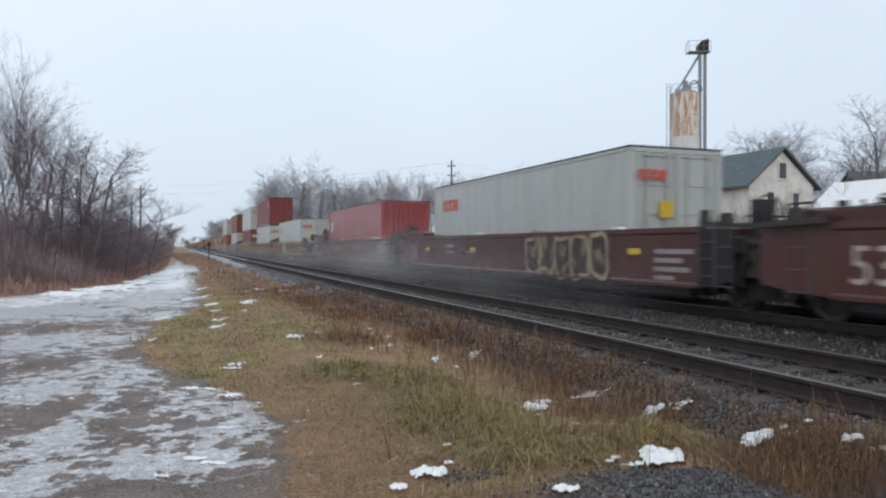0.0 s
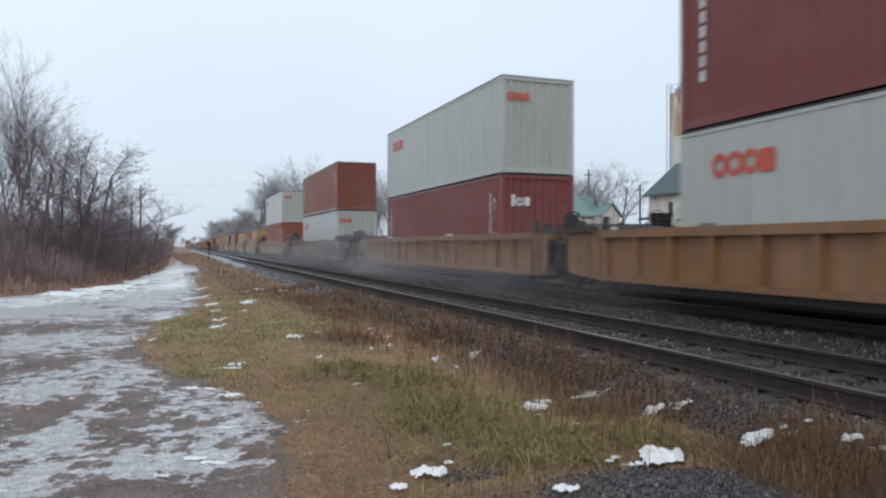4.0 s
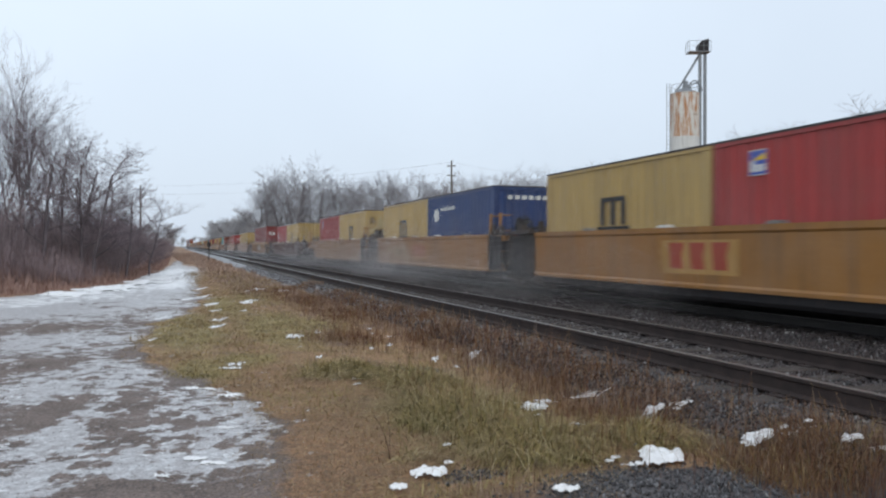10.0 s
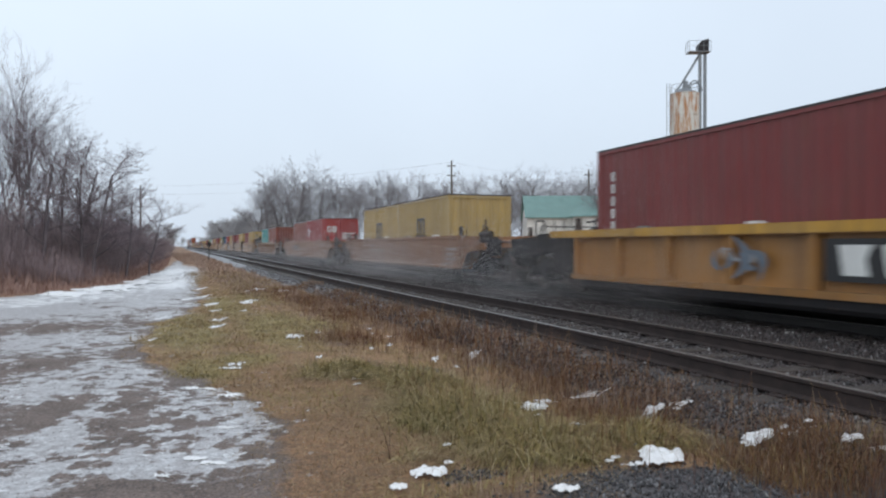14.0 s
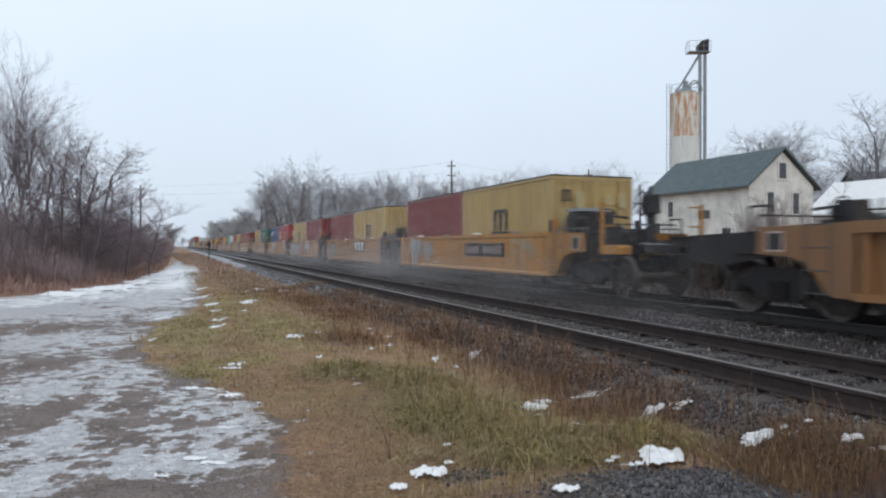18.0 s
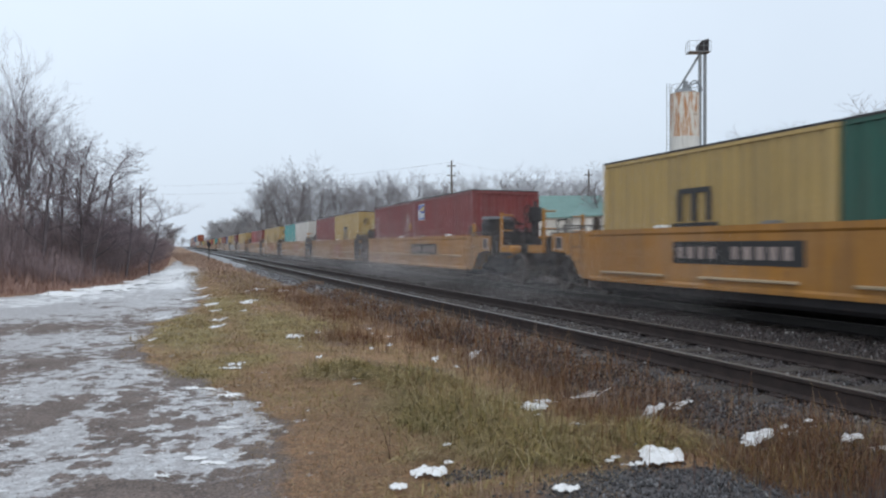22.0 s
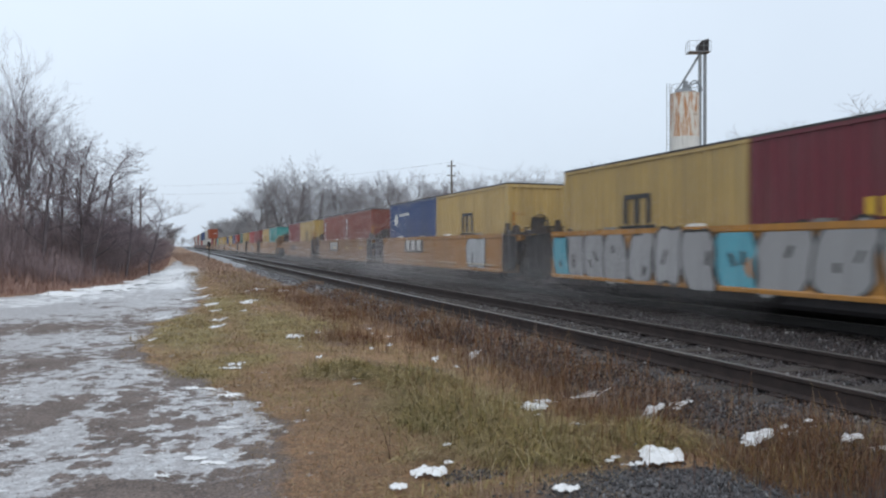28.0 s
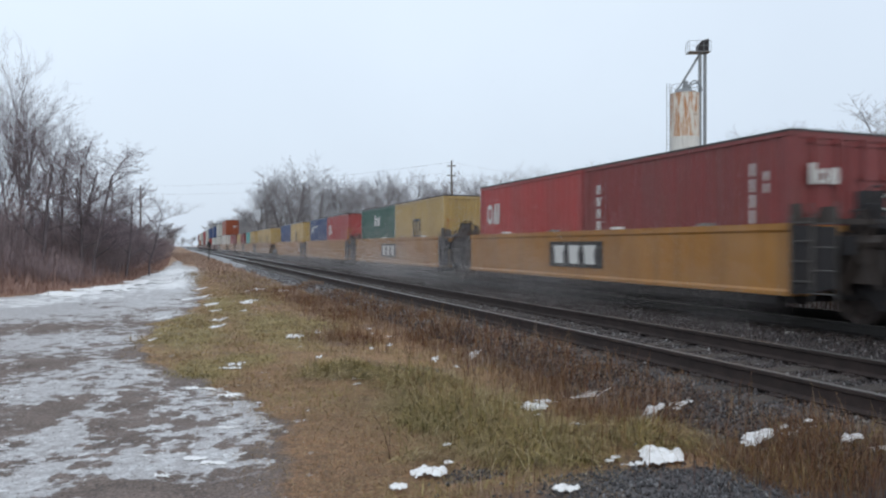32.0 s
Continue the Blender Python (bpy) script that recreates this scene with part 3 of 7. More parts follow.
def scatter(n, x0, x1, y0, y1, near=2.0):
    """Places on the plan, denser near the camera."""
    y = y0 * (y1 / y0) ** rng.uniform(0, 1, n) if near else rng.uniform(y0, y1, n)
    return rng.uniform(x0, x1, n), y


def clump(cx, cy, n, spread):
    k = rng.integers(0, len(cx), n)
    return cx[k] + rng.normal(0, spread, n), cy[k] + rng.normal(0, spread, n)


# middle and half-widths of each remnant of snow
SNOW_DRIVE = ((0.72, 14.57, 0.12, 0.35), (0.79, 15.80, 0.15, 0.36), (0.86, 17.89, 0.12, 0.39), (0.91, 20.20, 0.15, 0.76), (0.78, 23.01, 0.13, 0.76), (0.79, 27.34, 0.14, 0.76), (0.34, 20.62, 0.07, 0.35), (0.21, 21.99, 0.11, 0.49),
              (0.66, 9.51, 0.14, 0.13), (-0.39, 12.82, 0.06, 0.20), (-0.32, 16.60, 0.10, 0.28), (0.16, 8.32, 0.10, 0.10), (0.32, 8.24, 0.14, 0.08), (0.55, 7.85, 0.16, 0.12), (0.10, 5.58, 0.17, 0.07), (0.22, 5.42, 0.15, 0.05),
              (-0.10, 5.22, 0.07, 0.04), (0.40, 6.38, 0.12, 0.04))
SNOW_TURF = ((0.72, 9.80, 0.12, 0.19), (1.83, 9.81, 0.05, 0.17), (1.97, 8.10, 0.08, 0.07), (1.88, 7.75, 0.06, 0.05), (2.57, 25.60, 0.49, 0.94), (3.51, 24.93, 0.23, 0.67), (1.80, 20.20, 0.22, 0.60), (1.47, 17.50, 0.09, 0.26),
             (1.86, 12.20, 0.18, 0.29), (2.33, 12.62, 0.08, 0.21), (3.32, 12.79, 0.06, 0.15), (2.74, 10.40, 0.05, 0.12), (3.07, 10.59, 0.06, 0.21), (3.30, 9.10, 0.06, 0.25), (3.90, 9.20, 0.11, 0.34), (3.35, 8.46, 0.03, 0.11))
# the near ones, still thick, and the thin remnants among them
SNOW_NEAR = ((1.57, 4.52, 0.13, 0.09), (1.32, 4.35, 0.06, 0.04), (3.13, 5.96, 0.14, 0.13), (3.22, 4.22, 0.19, 0.15), (4.10, 4.20, 0.15, 0.08), (4.42, 3.66, 0.08, 0.05), (2.26, 3.86, 0.09, 0.045), (4.02, 5.34, 0.10, 0.07))
SNOW_THIN = ((2.78, 5.38, 0.16, 0.08), (3.25, 5.38, 0.08, 0.08), (3.95, 6.30, 0.22, 0.10), (2.98, 4.20, 0.08, 0.05), (4.38, 4.06, 0.16, 0.06), (4.44, 3.46, 0.10, 0.05), (3.90, 5.30, 0.20, 0.16), (4.25, 5.24, 0.16, 0.10), (3.45, 6.30, 0.12, 0.08), (5.35, 5.10, 0.20, 0.08))


def off_snow(px, py, share=0.85):
    """Which blades are left where snow and bare gravel lie."""
    held = spots(px, py, tuple((x, y, rx * 1.1, ry * 1.1) for x, y, rx, ry in SNOW_NEAR))
    return rng.uniform(0, 1, len(px)) > share * np.maximum(np.minimum(1, held * 1.6), spots(px, py, GRIT))


def build_grass():
    px, py = scatter(150000, -1.2, 4.0, 4.0, 45)
    keep = (px > drive_edge(py) + rng.normal(0.15, 0.2, len(px))) & off_snow(px, py)
    px, py = px[keep], py[keep]
    green = rng.uniform(0.2, 1.3, len(px)) < spots(px, py, LUSH)
    for some, name, label, mat in ((~green, "short_grass", "short matted brown winter turf beside the track", "turf"), (green, "green_turf", "short matted olive-green turf beside the track", "turf_green")):
        qx, qy = px[some], py[some]
        blades(name, label, M[mat], qx, qy, rng.gamma(3.0, 0.010, len(qx)) * (1 + 0.6 * ripple(qx * 1.3, qy * 0.7)), 2.2, 0.0011 + 0.0003 * qy)
    px, py = scatter(42000, 0.3, 2.6, 3.3, 8.5)
    keep = (px > drive_edge(py) + rng.normal(0.0, 0.25, len(px))) & off_snow(px, py)
    px, py = px[keep], py[keep]
    blades("straw", "fine flattened straw over bare brown earth", M["straw"], px, py, rng.gamma(3.0, 0.008, len(px)), 3.2, 0.0010 + 0.00016 * py)
    # green tufts, thickest in the hollow between the drive and the ballast
    cx, cy = scatter(9000, -0.6, 3.7, 3.4, 24)
    keep = (rng.uniform(0.25, 1.3, len(cx)) < spots(cx, cy, LUSH)) & (cx > drive_edge(cy) + 0.1) & ((cy < 9.5) | (rng.uniform(0, 1, len(cx)) < 0.3))
    cx, cy = cx[keep][:420], cy[keep][:420]
    near = cy < 9.5
    tone = rng.uniform(0, 1, len(cx))
    for lo, hi, name, label, mat in ((0.0, 0.64, "grass_tufts", "yellow-green grass tufts beside the track", "grass"), (0.64, 0.84, "straw_tufts", "bleached straw tufts beside the track", "straw_long"), (0.84, 1.0, "russet_tufts", "russet dead grass tufts beside the track", "russet")):
        of = (tone >= lo) & (tone < hi)
        px, py = clump(cx[of], cy[of], int(26000 * (hi - lo)), 0.13)
        keep = off_snow(px, py)
        px, py = px[keep], py[keep]
        blades(name, label, M[mat], px, py, rng.gamma(2.6, 0.018, len(px)) * np.where(py < 9, 1.0, 0.6), 2.4, 0.0013 + 0.0003 * py)
        px, py = clump(cx[near & of], cy[near & of], int(3800 * (hi - lo)), 0.10)
        keep = off_snow(px, py) & (px > 1.4)
        px, py = px[keep], py[keep]
        blades("long_" + name, "long bent " + label, M[mat], px, py, rng.uniform(0.08, 0.30, len(px)), 2.6, 0.0012 + 0.0002 * py)
    cx, cy = scatter(1500, 1.3, 3.9, 3.4, 9.5)
    keep = (rng.uniform(0.3, 1.1, len(cx)) < spots(cx, cy, LUSH)) & off_snow(cx, cy, 1.0) & (spots(cx, cy, SNOW_NEAR) < 0.05)
    cx, cy = cx[keep][:270], cy[keep][:270]
    arched_tufts("arching_grass", "long yellow-green grass fallen over in tussocks", M["grass"], cx[:120], cy[:120], 60, 0.32, 0.095)
    arched_tufts("arching_straw", "long pale straw fallen over in tussocks", M["straw_long"], cx[120:200], cy[120:200], 52, 0.40, 0.085)
    arched_tufts("arching_russet", "long red-brown grass fallen over in tussocks", M["russet"], cx[200:], cy[200:], 52, 0.28, 0.10)
    # thin weeds and litter between the stones of the near ballast slope
    cx, cy = scatter(420, 3.9, 5.05, 3.3, 22)
    for of, name, label, mat in ((slice(0, 270), "slope_weeds", "thin dark red weeds between the ballast stones", "weed"), (slice(270, 420), "slope_litter", "brown dead grass between the ballast stones", "russet")):
        px, py = clump(cx[of], cy[of], 13000 if mat == "weed" else 6000, 0.12)
        keep = px < 5.0
        px, py = px[keep], py[keep]
        blades(name, label, M[mat], px, py, rng.gamma(2.2, 0.026, len(px)) * np.where(px > 4.6, 0.6, 1.0), 1.6, 0.0006 + 0.00020 * py)
    # red weeds, thickest along the foot of the ballast
    cx, cy = scatter(5000, 1.6, 4.75, 3.2, 26)
    keep = rng.uniform(0.2, 1.2, len(cx)) < spots(cx, cy, RUDDY)
    cx, cy = cx[keep][:520], cy[keep][:520]
    tone = rng.uniform(0, 1, len(cx))
    for of, name, label, mat in ((tone < 0.48, "dry_weeds", "dry red-brown weeds along the ballast edge", "weed"), ((tone >= 0.48) & (tone < 0.8), "ochre_weeds", "dry ochre weeds along the ballast edge", "russet"), (tone >= 0.8, "bleached_weeds", "dry pale grey-brown weeds along the ballast edge", "weed_hazed")):
        px, py = clump(cx[of], cy[of], {"weed": 14000, "russet": 9500, "weed_hazed": 5000}[mat], 0.17)
        keep = off_snow(px, py, 0.95)
        px, py = px[keep], py[keep]
        blades(name, label, M[mat], px, py, rng.gamma(2.4, 0.050, len(px)), 1.0, 0.0006 + 0.00022 * py)
    cx, cy = rng.uniform(3.6, 4.6, 70), rng.uniform(3.2, 4.2, 70)
    for of, name, label, mat, n in ((slice(0, 36), "corner_weeds", "orange-brown dead grass on the ballast slope", "weed", 3200), (slice(36, 58), "corner_grass", "russet dead grass on the ballast slope", "russet", 2200), (slice(58, 70), "corner_tufts", "yellow-green grass on the ballast slope", "grass", 900)):
        px, py = clump(cx[of], cy[of], n, 0.13)
        keep = off_snow(px, py, 0.95)
        px, py = px[keep], py[keep]
        blades(name, label, M[mat], px, py, rng.gamma(2.6, 0.036, len(px)), 1.3, 0.0008 + 0.0002 * py)
    # thin taller single stalks
    px, py = scatter(900, 2.6, 4.6, 3.6, 16)
    keep = off_snow(px, py)
    px, py = px[keep], py[keep]
    blades("weed_stalks", "thin dark single weed stalks beside the track", M["weed"], px, py, rng.uniform(0.16, 0.40, len(px)), 0.5, 0.0010 + 0.0003 * py)
    px, py = scatter(16000, -1.2, 4.0, 12, 170)
    keep = ((px > drive_edge(py) + 0.9) | (py > 62)) & (px > 2.6 - 0.03 * py)
    px, py = px[keep], py[keep]
    blades("far_weeds", "dry brown weeds between drive and track", M["weed_hazed"], px, py, rng.gamma(2.0, 0.034, len(px)) * np.clip(py / 25, 0.5, 1.6), 0.8, 0.0025 + 0.0004 * py)


build_grass()


def weed_stem(x, y, lean):
    """A single dead stem that forks near its foot, with short stubs of side shoots."""
    bm = bmesh.new()
    for side, tall, bend in ((0.0, 0.36, lean), (0.03, 0.35, lean * 0.35)):
        pts = [Vector((side * f - bend * f * f, 0.02 * f, tall * f)) for f in (0, 0.25, 0.5, 0.75, 1.0)]
        for j, (p, q) in enumerate(zip(pts, pts[1:])):
            bar(bm, p, q, 0.0032 - 0.0005 * j, 0.0027 - 0.0005 * j, n=5)
        for j in (2, 3, 4):
            bar(bm, pts[j], pts[j] + Vector((0.03 * (-1) ** j, 0.01, 0.025)), 0.0016, 0.001, n=4)
    ob = part("weed_stem", bm, M["weed_stalk"], m=pose(x, y, float(ground_z(np.array(x), np.array(y))) - 0.01))
    return tagged(ob, "single forked red-brown dead weed stem in the turf", "weed", "single weed stems")


weed_stem(1.45, 4.99, 0.12)
weed_stem(4.35, 4.55, -0.05)


def stone_field(name, n, x0, x1, y0, y1, sizes=(0.014, 0.034), mat="stone", label="grey crushed stone ballast of the tracks", kind_of="ballast", edge=False):
    vs = np.array([(1, 0, 0), (-1, 0, 0), (0, 1, 0), (0, -1, 0), (0, 0, 1), (0, 0, -1)], float)
    vs[:, :2] += 0.25 * vs[:, 1::-1]
    fs = np.array([(4, 0, 2), (4, 2, 1), (4, 1, 3), (4, 3, 0), (5, 2, 0), (5, 1, 2), (5, 3, 1), (5, 0, 3)])
    px, py = scatter(n, x0, x1, y0, y1)
    if edge:
        keep = rng.uniform(0, 1, len(px)) < np.maximum(0.12 * smooth(3.0, 4.4, px), spots(px, py, GRIT))
        px, py = px[keep], py[keep]
    n = len(px)
    size = rng.uniform(*sizes, n) * np.where(px < 4.0, 0.8, 1.0)
    jag = (vs[None] + rng.uniform(-0.4, 0.4, (n, len(vs), 3))) * rng.uniform(0.7, 1.3, (n, 1, 3))
    verts = jag * size[:, None, None]
    verts += np.stack([px, py, ground_z(px, py) + size * 0.2], -1)[:, None]
    faces = fs[None] + (np.arange(n) * len(vs))[:, None, None]
    me = quick_mesh(name, verts.reshape(-1, 3), faces.reshape(-1, 3))
    me.materials.append(M[mat])
    return tagged(new(name, me), label, kind_of, kind="stuff")


# added dark weeds: they stand in for shade seen below the cars
px, py = scatter(9000, 12.7, 15.5, 4, 150)
blades("bank_weeds", "dark weeds added across the tracks in place of shade", M["bank_weed"], px, py, rng.gamma(3.0, 0.10, len(px)), 0.6, 0.004 + 0.0005 * py)
px, py = scatter(15000, 14.4, 17.0, 5, 120)
blades("hedge_brush", "dense dead brush on the bank before the houses", M["bank_weed"], px, py, np.minimum(rng.gamma(6.0, 0.22, len(px)), 1.6), 0.35, 0.010 + 0.0007 * py, "brush")
stone_field("ballast_stones", 62000, 4.0, 10.6, 3.5, 50, (0.012, 0.030))
stone_field("drive_pebbles", 7000, -5.0, 1.0, 3.2, 14, (0.003, 0.009), "pebble", "small loose pebbles on the icy gravel drive", "gravel")
stone_field("loose_gravel", 22000, 1.5, 4.8, 3.2, 9, (0.010, 0.026), "gravel", "loose blue-grey gravel among the weeds", "gravel", True)

# ---- tracks ----
TRACK_NEAR, TRACK_TRAIN = 5.85, 10.22


def rail_mesh():
    bm = bmesh.new()
    prism(bm, [(-0.07, -0.172), (0.07, -0.172), (0.07, -0.162), (0.012, -0.14), (0.010, -0.045), (0.035, -0.035), (0.035, -0.004), (-0.035, -0.004), (-0.035, -0.035), (-0.010, -0.045), (-0.012, -0.14), (-0.07, -0.162)], "y", -60, 900)
    return bm


def head_mesh():
    bm = bmesh.new()
    box(bm, -0.034, 0.034, -60, 900, -0.004, 0.0)
    return bm


def tie_mesh():
    bm = bmesh.new()
    box(bm, -1.3, 1.3, -0.115, 0.115, -0.36, -0.178)
    bmesh.ops.bevel(bm, geom=bm.edges[:], offset=0.012, segments=1, affect="EDGES")
    return bm


def plate_mesh():
    bm = bmesh.new()
    box(bm, -0.17, 0.17, -0.09, 0.09, -0.178, -0.166)
    for x in (-0.1, 0.1):
        bar(bm, (x, 0.05, -0.166), (x, 0.05, -0.148), 0.014)
        bar(bm, (x, -0.05, -0.166), (x, -0.05, -0.148), 0.014)
    return bm


for cx, ties in ((TRACK_NEAR, 130), (TRACK_TRAIN, 60)):
    track = thing("railroad_track", "rusty steel railroad track on wooden ties", "railroad track", kind="structure", m=pose(cx, 0, 0))
    for side in (-0.7525, 0.7525):
        r = part("rail", shared("rail", rail_mesh), M["rail" if cx == TRACK_NEAR else "rail_shaded"], track, "rusty steel rail" if cx == TRACK_NEAR else "steel rail blackened for the shade under the train", pose(side, 0, 0))
        part("rail_head", shared("rail_head", head_mesh), M["rail_head"], r, "worn shiny running surface")
    for k in range(-24, ties):
        jit = random.uniform(-0.03, 0.03)
        t_ob = part("tie", shared("tie", tie_mesh), M["tie"], track, m=pose(jit, 2.2 + k * 0.53, random.uniform(-0.012, 0.0), 0, 0, random.uniform(-1.2, 1.2)))
        if 0 <= k < 40:
            for side in (-0.7525, 0.7525):
                part("tie_plate", shared("tie_plate", plate_mesh), M["rail"], t_ob, m=pose(side - jit, 0, 0))


def snow_patch(x, y, rx, ry, h, turn=0, rag=1.0):
    """A low ragged remnant of old snow: only the cells that still hold snow; thick ones are heaps of rounded lobes."""
    bm = bmesh.new()
    r = random.Random(int(x * 100) * 7 + int(y * 100))
    lobes = [] if rag == 1.0 else [(0.38 * math.cos(k * 2.4) * (k / 8) ** 0.5 * 1.5, 0.36 * math.sin(k * 2.4) * (k / 8) ** 0.5 * 1.5, r.uniform(0.17, 0.33)) for k in range(9)]
    n = 36 if rag < 1.0 else 24 if max(rx, ry) < 0.2 else 38
    seed = Vector((x * 3.1, y * 2.7, 0.0))
    base_z = float(ground_z(np.array(x), np.array(y)))
    rows = []
    for a in range(n + 1):
        row = []
        for c in range(n + 1):
            u, v = a / n * 2 - 1, c / n * 2 - 1
            hold = 0.60 - 0.66 * (u * u + v * v) ** 0.5 + 0.42 * noise.noise(Vector((u * 1.7, v * 1.7, 0)) + seed) + rag * 0.6 * noise.noise(Vector((u * 5, v * 5, 2)) + seed) + rag * (0.5 if max(rx, ry) < 0.15 else 0.3) * noise.noise(Vector((u * 11, v * 13, 4)) + seed)
            if lobes:
                near = max(1 - math.hypot(u - p, v - q) / s for p, q, s in lobes)
                hold = max(-0.2, 0.22 + 0.45 * near + 0.16 * noise.noise(Vector((u * 6, v * 6, 2)) + seed) + 0.10 * noise.noise(Vector((u * 14, v * 14, 3)) + seed))
            lx, ly = u * rx * 1.9, v * ry * 1.9
            wx, wy = x + lx * math.cos(radians(turn)) - ly * math.sin(radians(turn)), y + lx * math.sin(radians(turn)) + ly * math.cos(radians(turn))
            rise = float(ground_z(np.array(wx), np.array(wy))) - base_z
            row.append((hold, bm.verts.new((lx, ly, rise + h * (0.42 * math.tanh(5.0 * (hold - 0.20)) + 0.30 * min(max(hold - 0.25, -0.2), 0.5) + 0.34 * noise.noise(Vector((u * 4.5, v * 4.5, 7)) + seed) + 0.16 * noise.noise(Vector((u * 10, v * 10, 9)) + seed))))))
        rows.append(row)
    for a in range(n):
        for c in range(n):
            quad = [rows[a][c], rows[a + 1][c], rows[a + 1][c + 1], rows[a][c + 1]]
            if sum(q[0] for q in quad) / 4 > (0.23 if rag == 1.0 else 0.20):
                f = bm.faces.new([q[1] for q in quad])
                f.smooth = True
    # drop the crumbs
    left, best = set(bm.faces), []
    while left:
        heap = [left.pop()]
        for f in heap:
            near = {g for e in f.edges for g in e.link_faces} & left
            left -= near
            heap += near
        best = max(best, heap, key=len)
    bmesh.ops.delete(bm, geom=list(set(bm.faces) - set(best)), context="FACES")
    bmesh.ops.delete(bm, geom=[v for v in bm.verts if not v.link_faces], context="VERTS")
    for _ in range(2):
        bmesh.ops.smooth_vert(bm, verts=bm.verts[:], factor=0.5, use_axis_x=True, use_axis_y=True, use_axis_z=True)
    ob = part("snow_patch", bm, M["snow"], m=pose(x, y, base_z + 0.006 + 0.035 * (1 - rag), 0, 0, turn))
    return tagged(ob, "melting patch of old white snow on the ground", "snow", "snow patches beside the track")


for x, y, rx, ry in SNOW_DRIVE + SNOW_TURF + SNOW_THIN:
    snow_patch(x, y, rx * 0.7, ry * 0.7, min(0.06, 0.008 + 0.2 * min(rx, ry)), -20.5)
for x, y, rx, ry in SNOW_NEAR:
    snow_patch(x, y, rx * 0.74, ry * 0.9, min(0.085, 0.02 + 0.45 * min(rx, ry)), -20.5, 0.35)

for x, y in ((2.93, 4.33), (2.85, 4.28), (3.00, 4.14), (4.32, 4.16), (4.50, 4.10), (3.05, 5.72), (2.62, 5.55), (2.78, 5.20), (1.78, 4.66), (1.92, 5.05)):
    snow_patch(x, y, 0.028, 0.024, 0.022, -20.5, 0.35)
snow_patch(-6.2, 32.0, 1.1, 0.5, 0.08, -60)
# banked snow along the far rim of the drive
for k in range(20):
    y = 22.5 + 1.35 * k + 0.4 * math.sin(k * 3.7)
    snow_patch(float(drive_left(y)) + 0.55 - 0.25 * math.sin(k * 2.3), y, 0.75 + 0.25 * math.sin(k * 1.9), 0.75, 0.10, -35)

# ---- marks on containers and cars: plain shapes in their colours ----


def flat(bm, y0, y1, z0, z1, x=0.0):
    """A plain bar on a side that faces -x; its first edge is the one farther along +y."""
    bm.faces.new([bm.verts.new(p) for p in ((x, y0, z0), (x, y0, z1), (x, y1, z1), (x, y1, z0))])


def ring(bm, yc, zc, ry, rz, t, gap=0.0, n=16):
    a0, a1 = gap, math.tau - gap
    rows = []
    for k in range(n + 1):
        a = a0 + (a1 - a0) * k / n
        rows.append([bm.verts.new((0, yc - math.cos(a) * f * ry, zc + math.sin(a) * f * rz)) for f in (1, 1 - t)])
    for p, q in zip(rows, rows[1:]):
        bm.faces.new((p[0], q[0], q[1], p[1]))


def oval(bm, yc, zc, ry, rz, n=14):
    bm.faces.new([bm.verts.new((0, yc - math.cos(k * math.tau / n) * ry, zc + math.sin(k * math.tau / n) * rz)) for k in range(n)])


def mark_rings():
    bm = bmesh.new()
    for k in range(3):
        ring(bm, -k * 0.36, 0, 0.19, 0.24, 0.5)
    flat(bm, -1.25, -0.92, -0.22, 0.2)
    return bm


def mark_arches():
    bm = bmesh.new()
    for y in (0, -0.36, -0.72):
        flat(bm, y - 0.15, y, -0.42, 0.3)
    flat(bm, -0.85, -0.02, 0.3, 0.44)
    flat(bm, -1.0, 0.12, -0.56, -0.46)
    return bm


def bars(parent, rects, mat, m, label="", name="lettering_bar"):
    """Unreadable writing: each word a plain bar of its size (y0, y1, z0, z1), as a part of its own."""
    for y0, y1, z0, z1 in rects:
        w, h = abs(y1 - y0), abs(z1 - z0)
        key = (name, round(w, 3), round(h, 3))
        part(name, shared(key, lambda: bar_mesh(w, h)), M[mat], parent, label, m @ Matrix.Translation((0, max(y0, y1), min(z0, z1))))


def bar_mesh(w, h):
    bm = bmesh.new()
    flat(bm, -w, 0, 0, h)
    return bm


COLUMN = [(-0.13, 0, -0.27 * k - 0.2, -0.27 * k) for k in range(6)]
LINES = [(-1.15, 0, 0.0, 0.09), (-0.85, 0, -0.17, -0.08), (-1.05, 0, -0.34, -0.25), (-0.6, 0, -0.5, -0.42)]
NUMBER = [(-0.14 - k * 0.265 - 0.13, -0.14 - k * 0.265, -0.14, 0.14) for k in range(10) if k != 4]


def mark_pair():
    bm = bmesh.new()
    ring(bm, 0, 0, 0.24, 0.36, 0.45)
    for y in (-0.32, -0.58):
        bm.faces.new([bm.verts.new((0, y - dy, z)) for dy, z in ((0, -0.36), (0.06, 0.36), (0.22, 0.36), (0.18, -0.36))])
    return bm


def mark_blocks():
    bm = bmesh.new()
    flat(bm, -0.2, 0, -0.22, 0.3)
    ring(bm, -0.42, -0.02, 0.18, 0.2, 0.5)
    flat(bm, -0.94, -0.66, -0.2, 0.2)
    return bm


def mark_plate():
    bm = bmesh.new()
    flat(bm, -2.0, 0, -0.34, 0.34)
    return bm


def mark_plate_bars():
    bm = bmesh.new()
    for k in range(3):
        y = -0.2 - k * 0.57
        bm.faces.new([bm.verts.new((-0.003, y - dy, z)) for dy, z in ((0.06, -0.24), (0, 0.24), (0.44, 0.24), (0.36, 0.02), (0.40, -0.24))])
    return bm


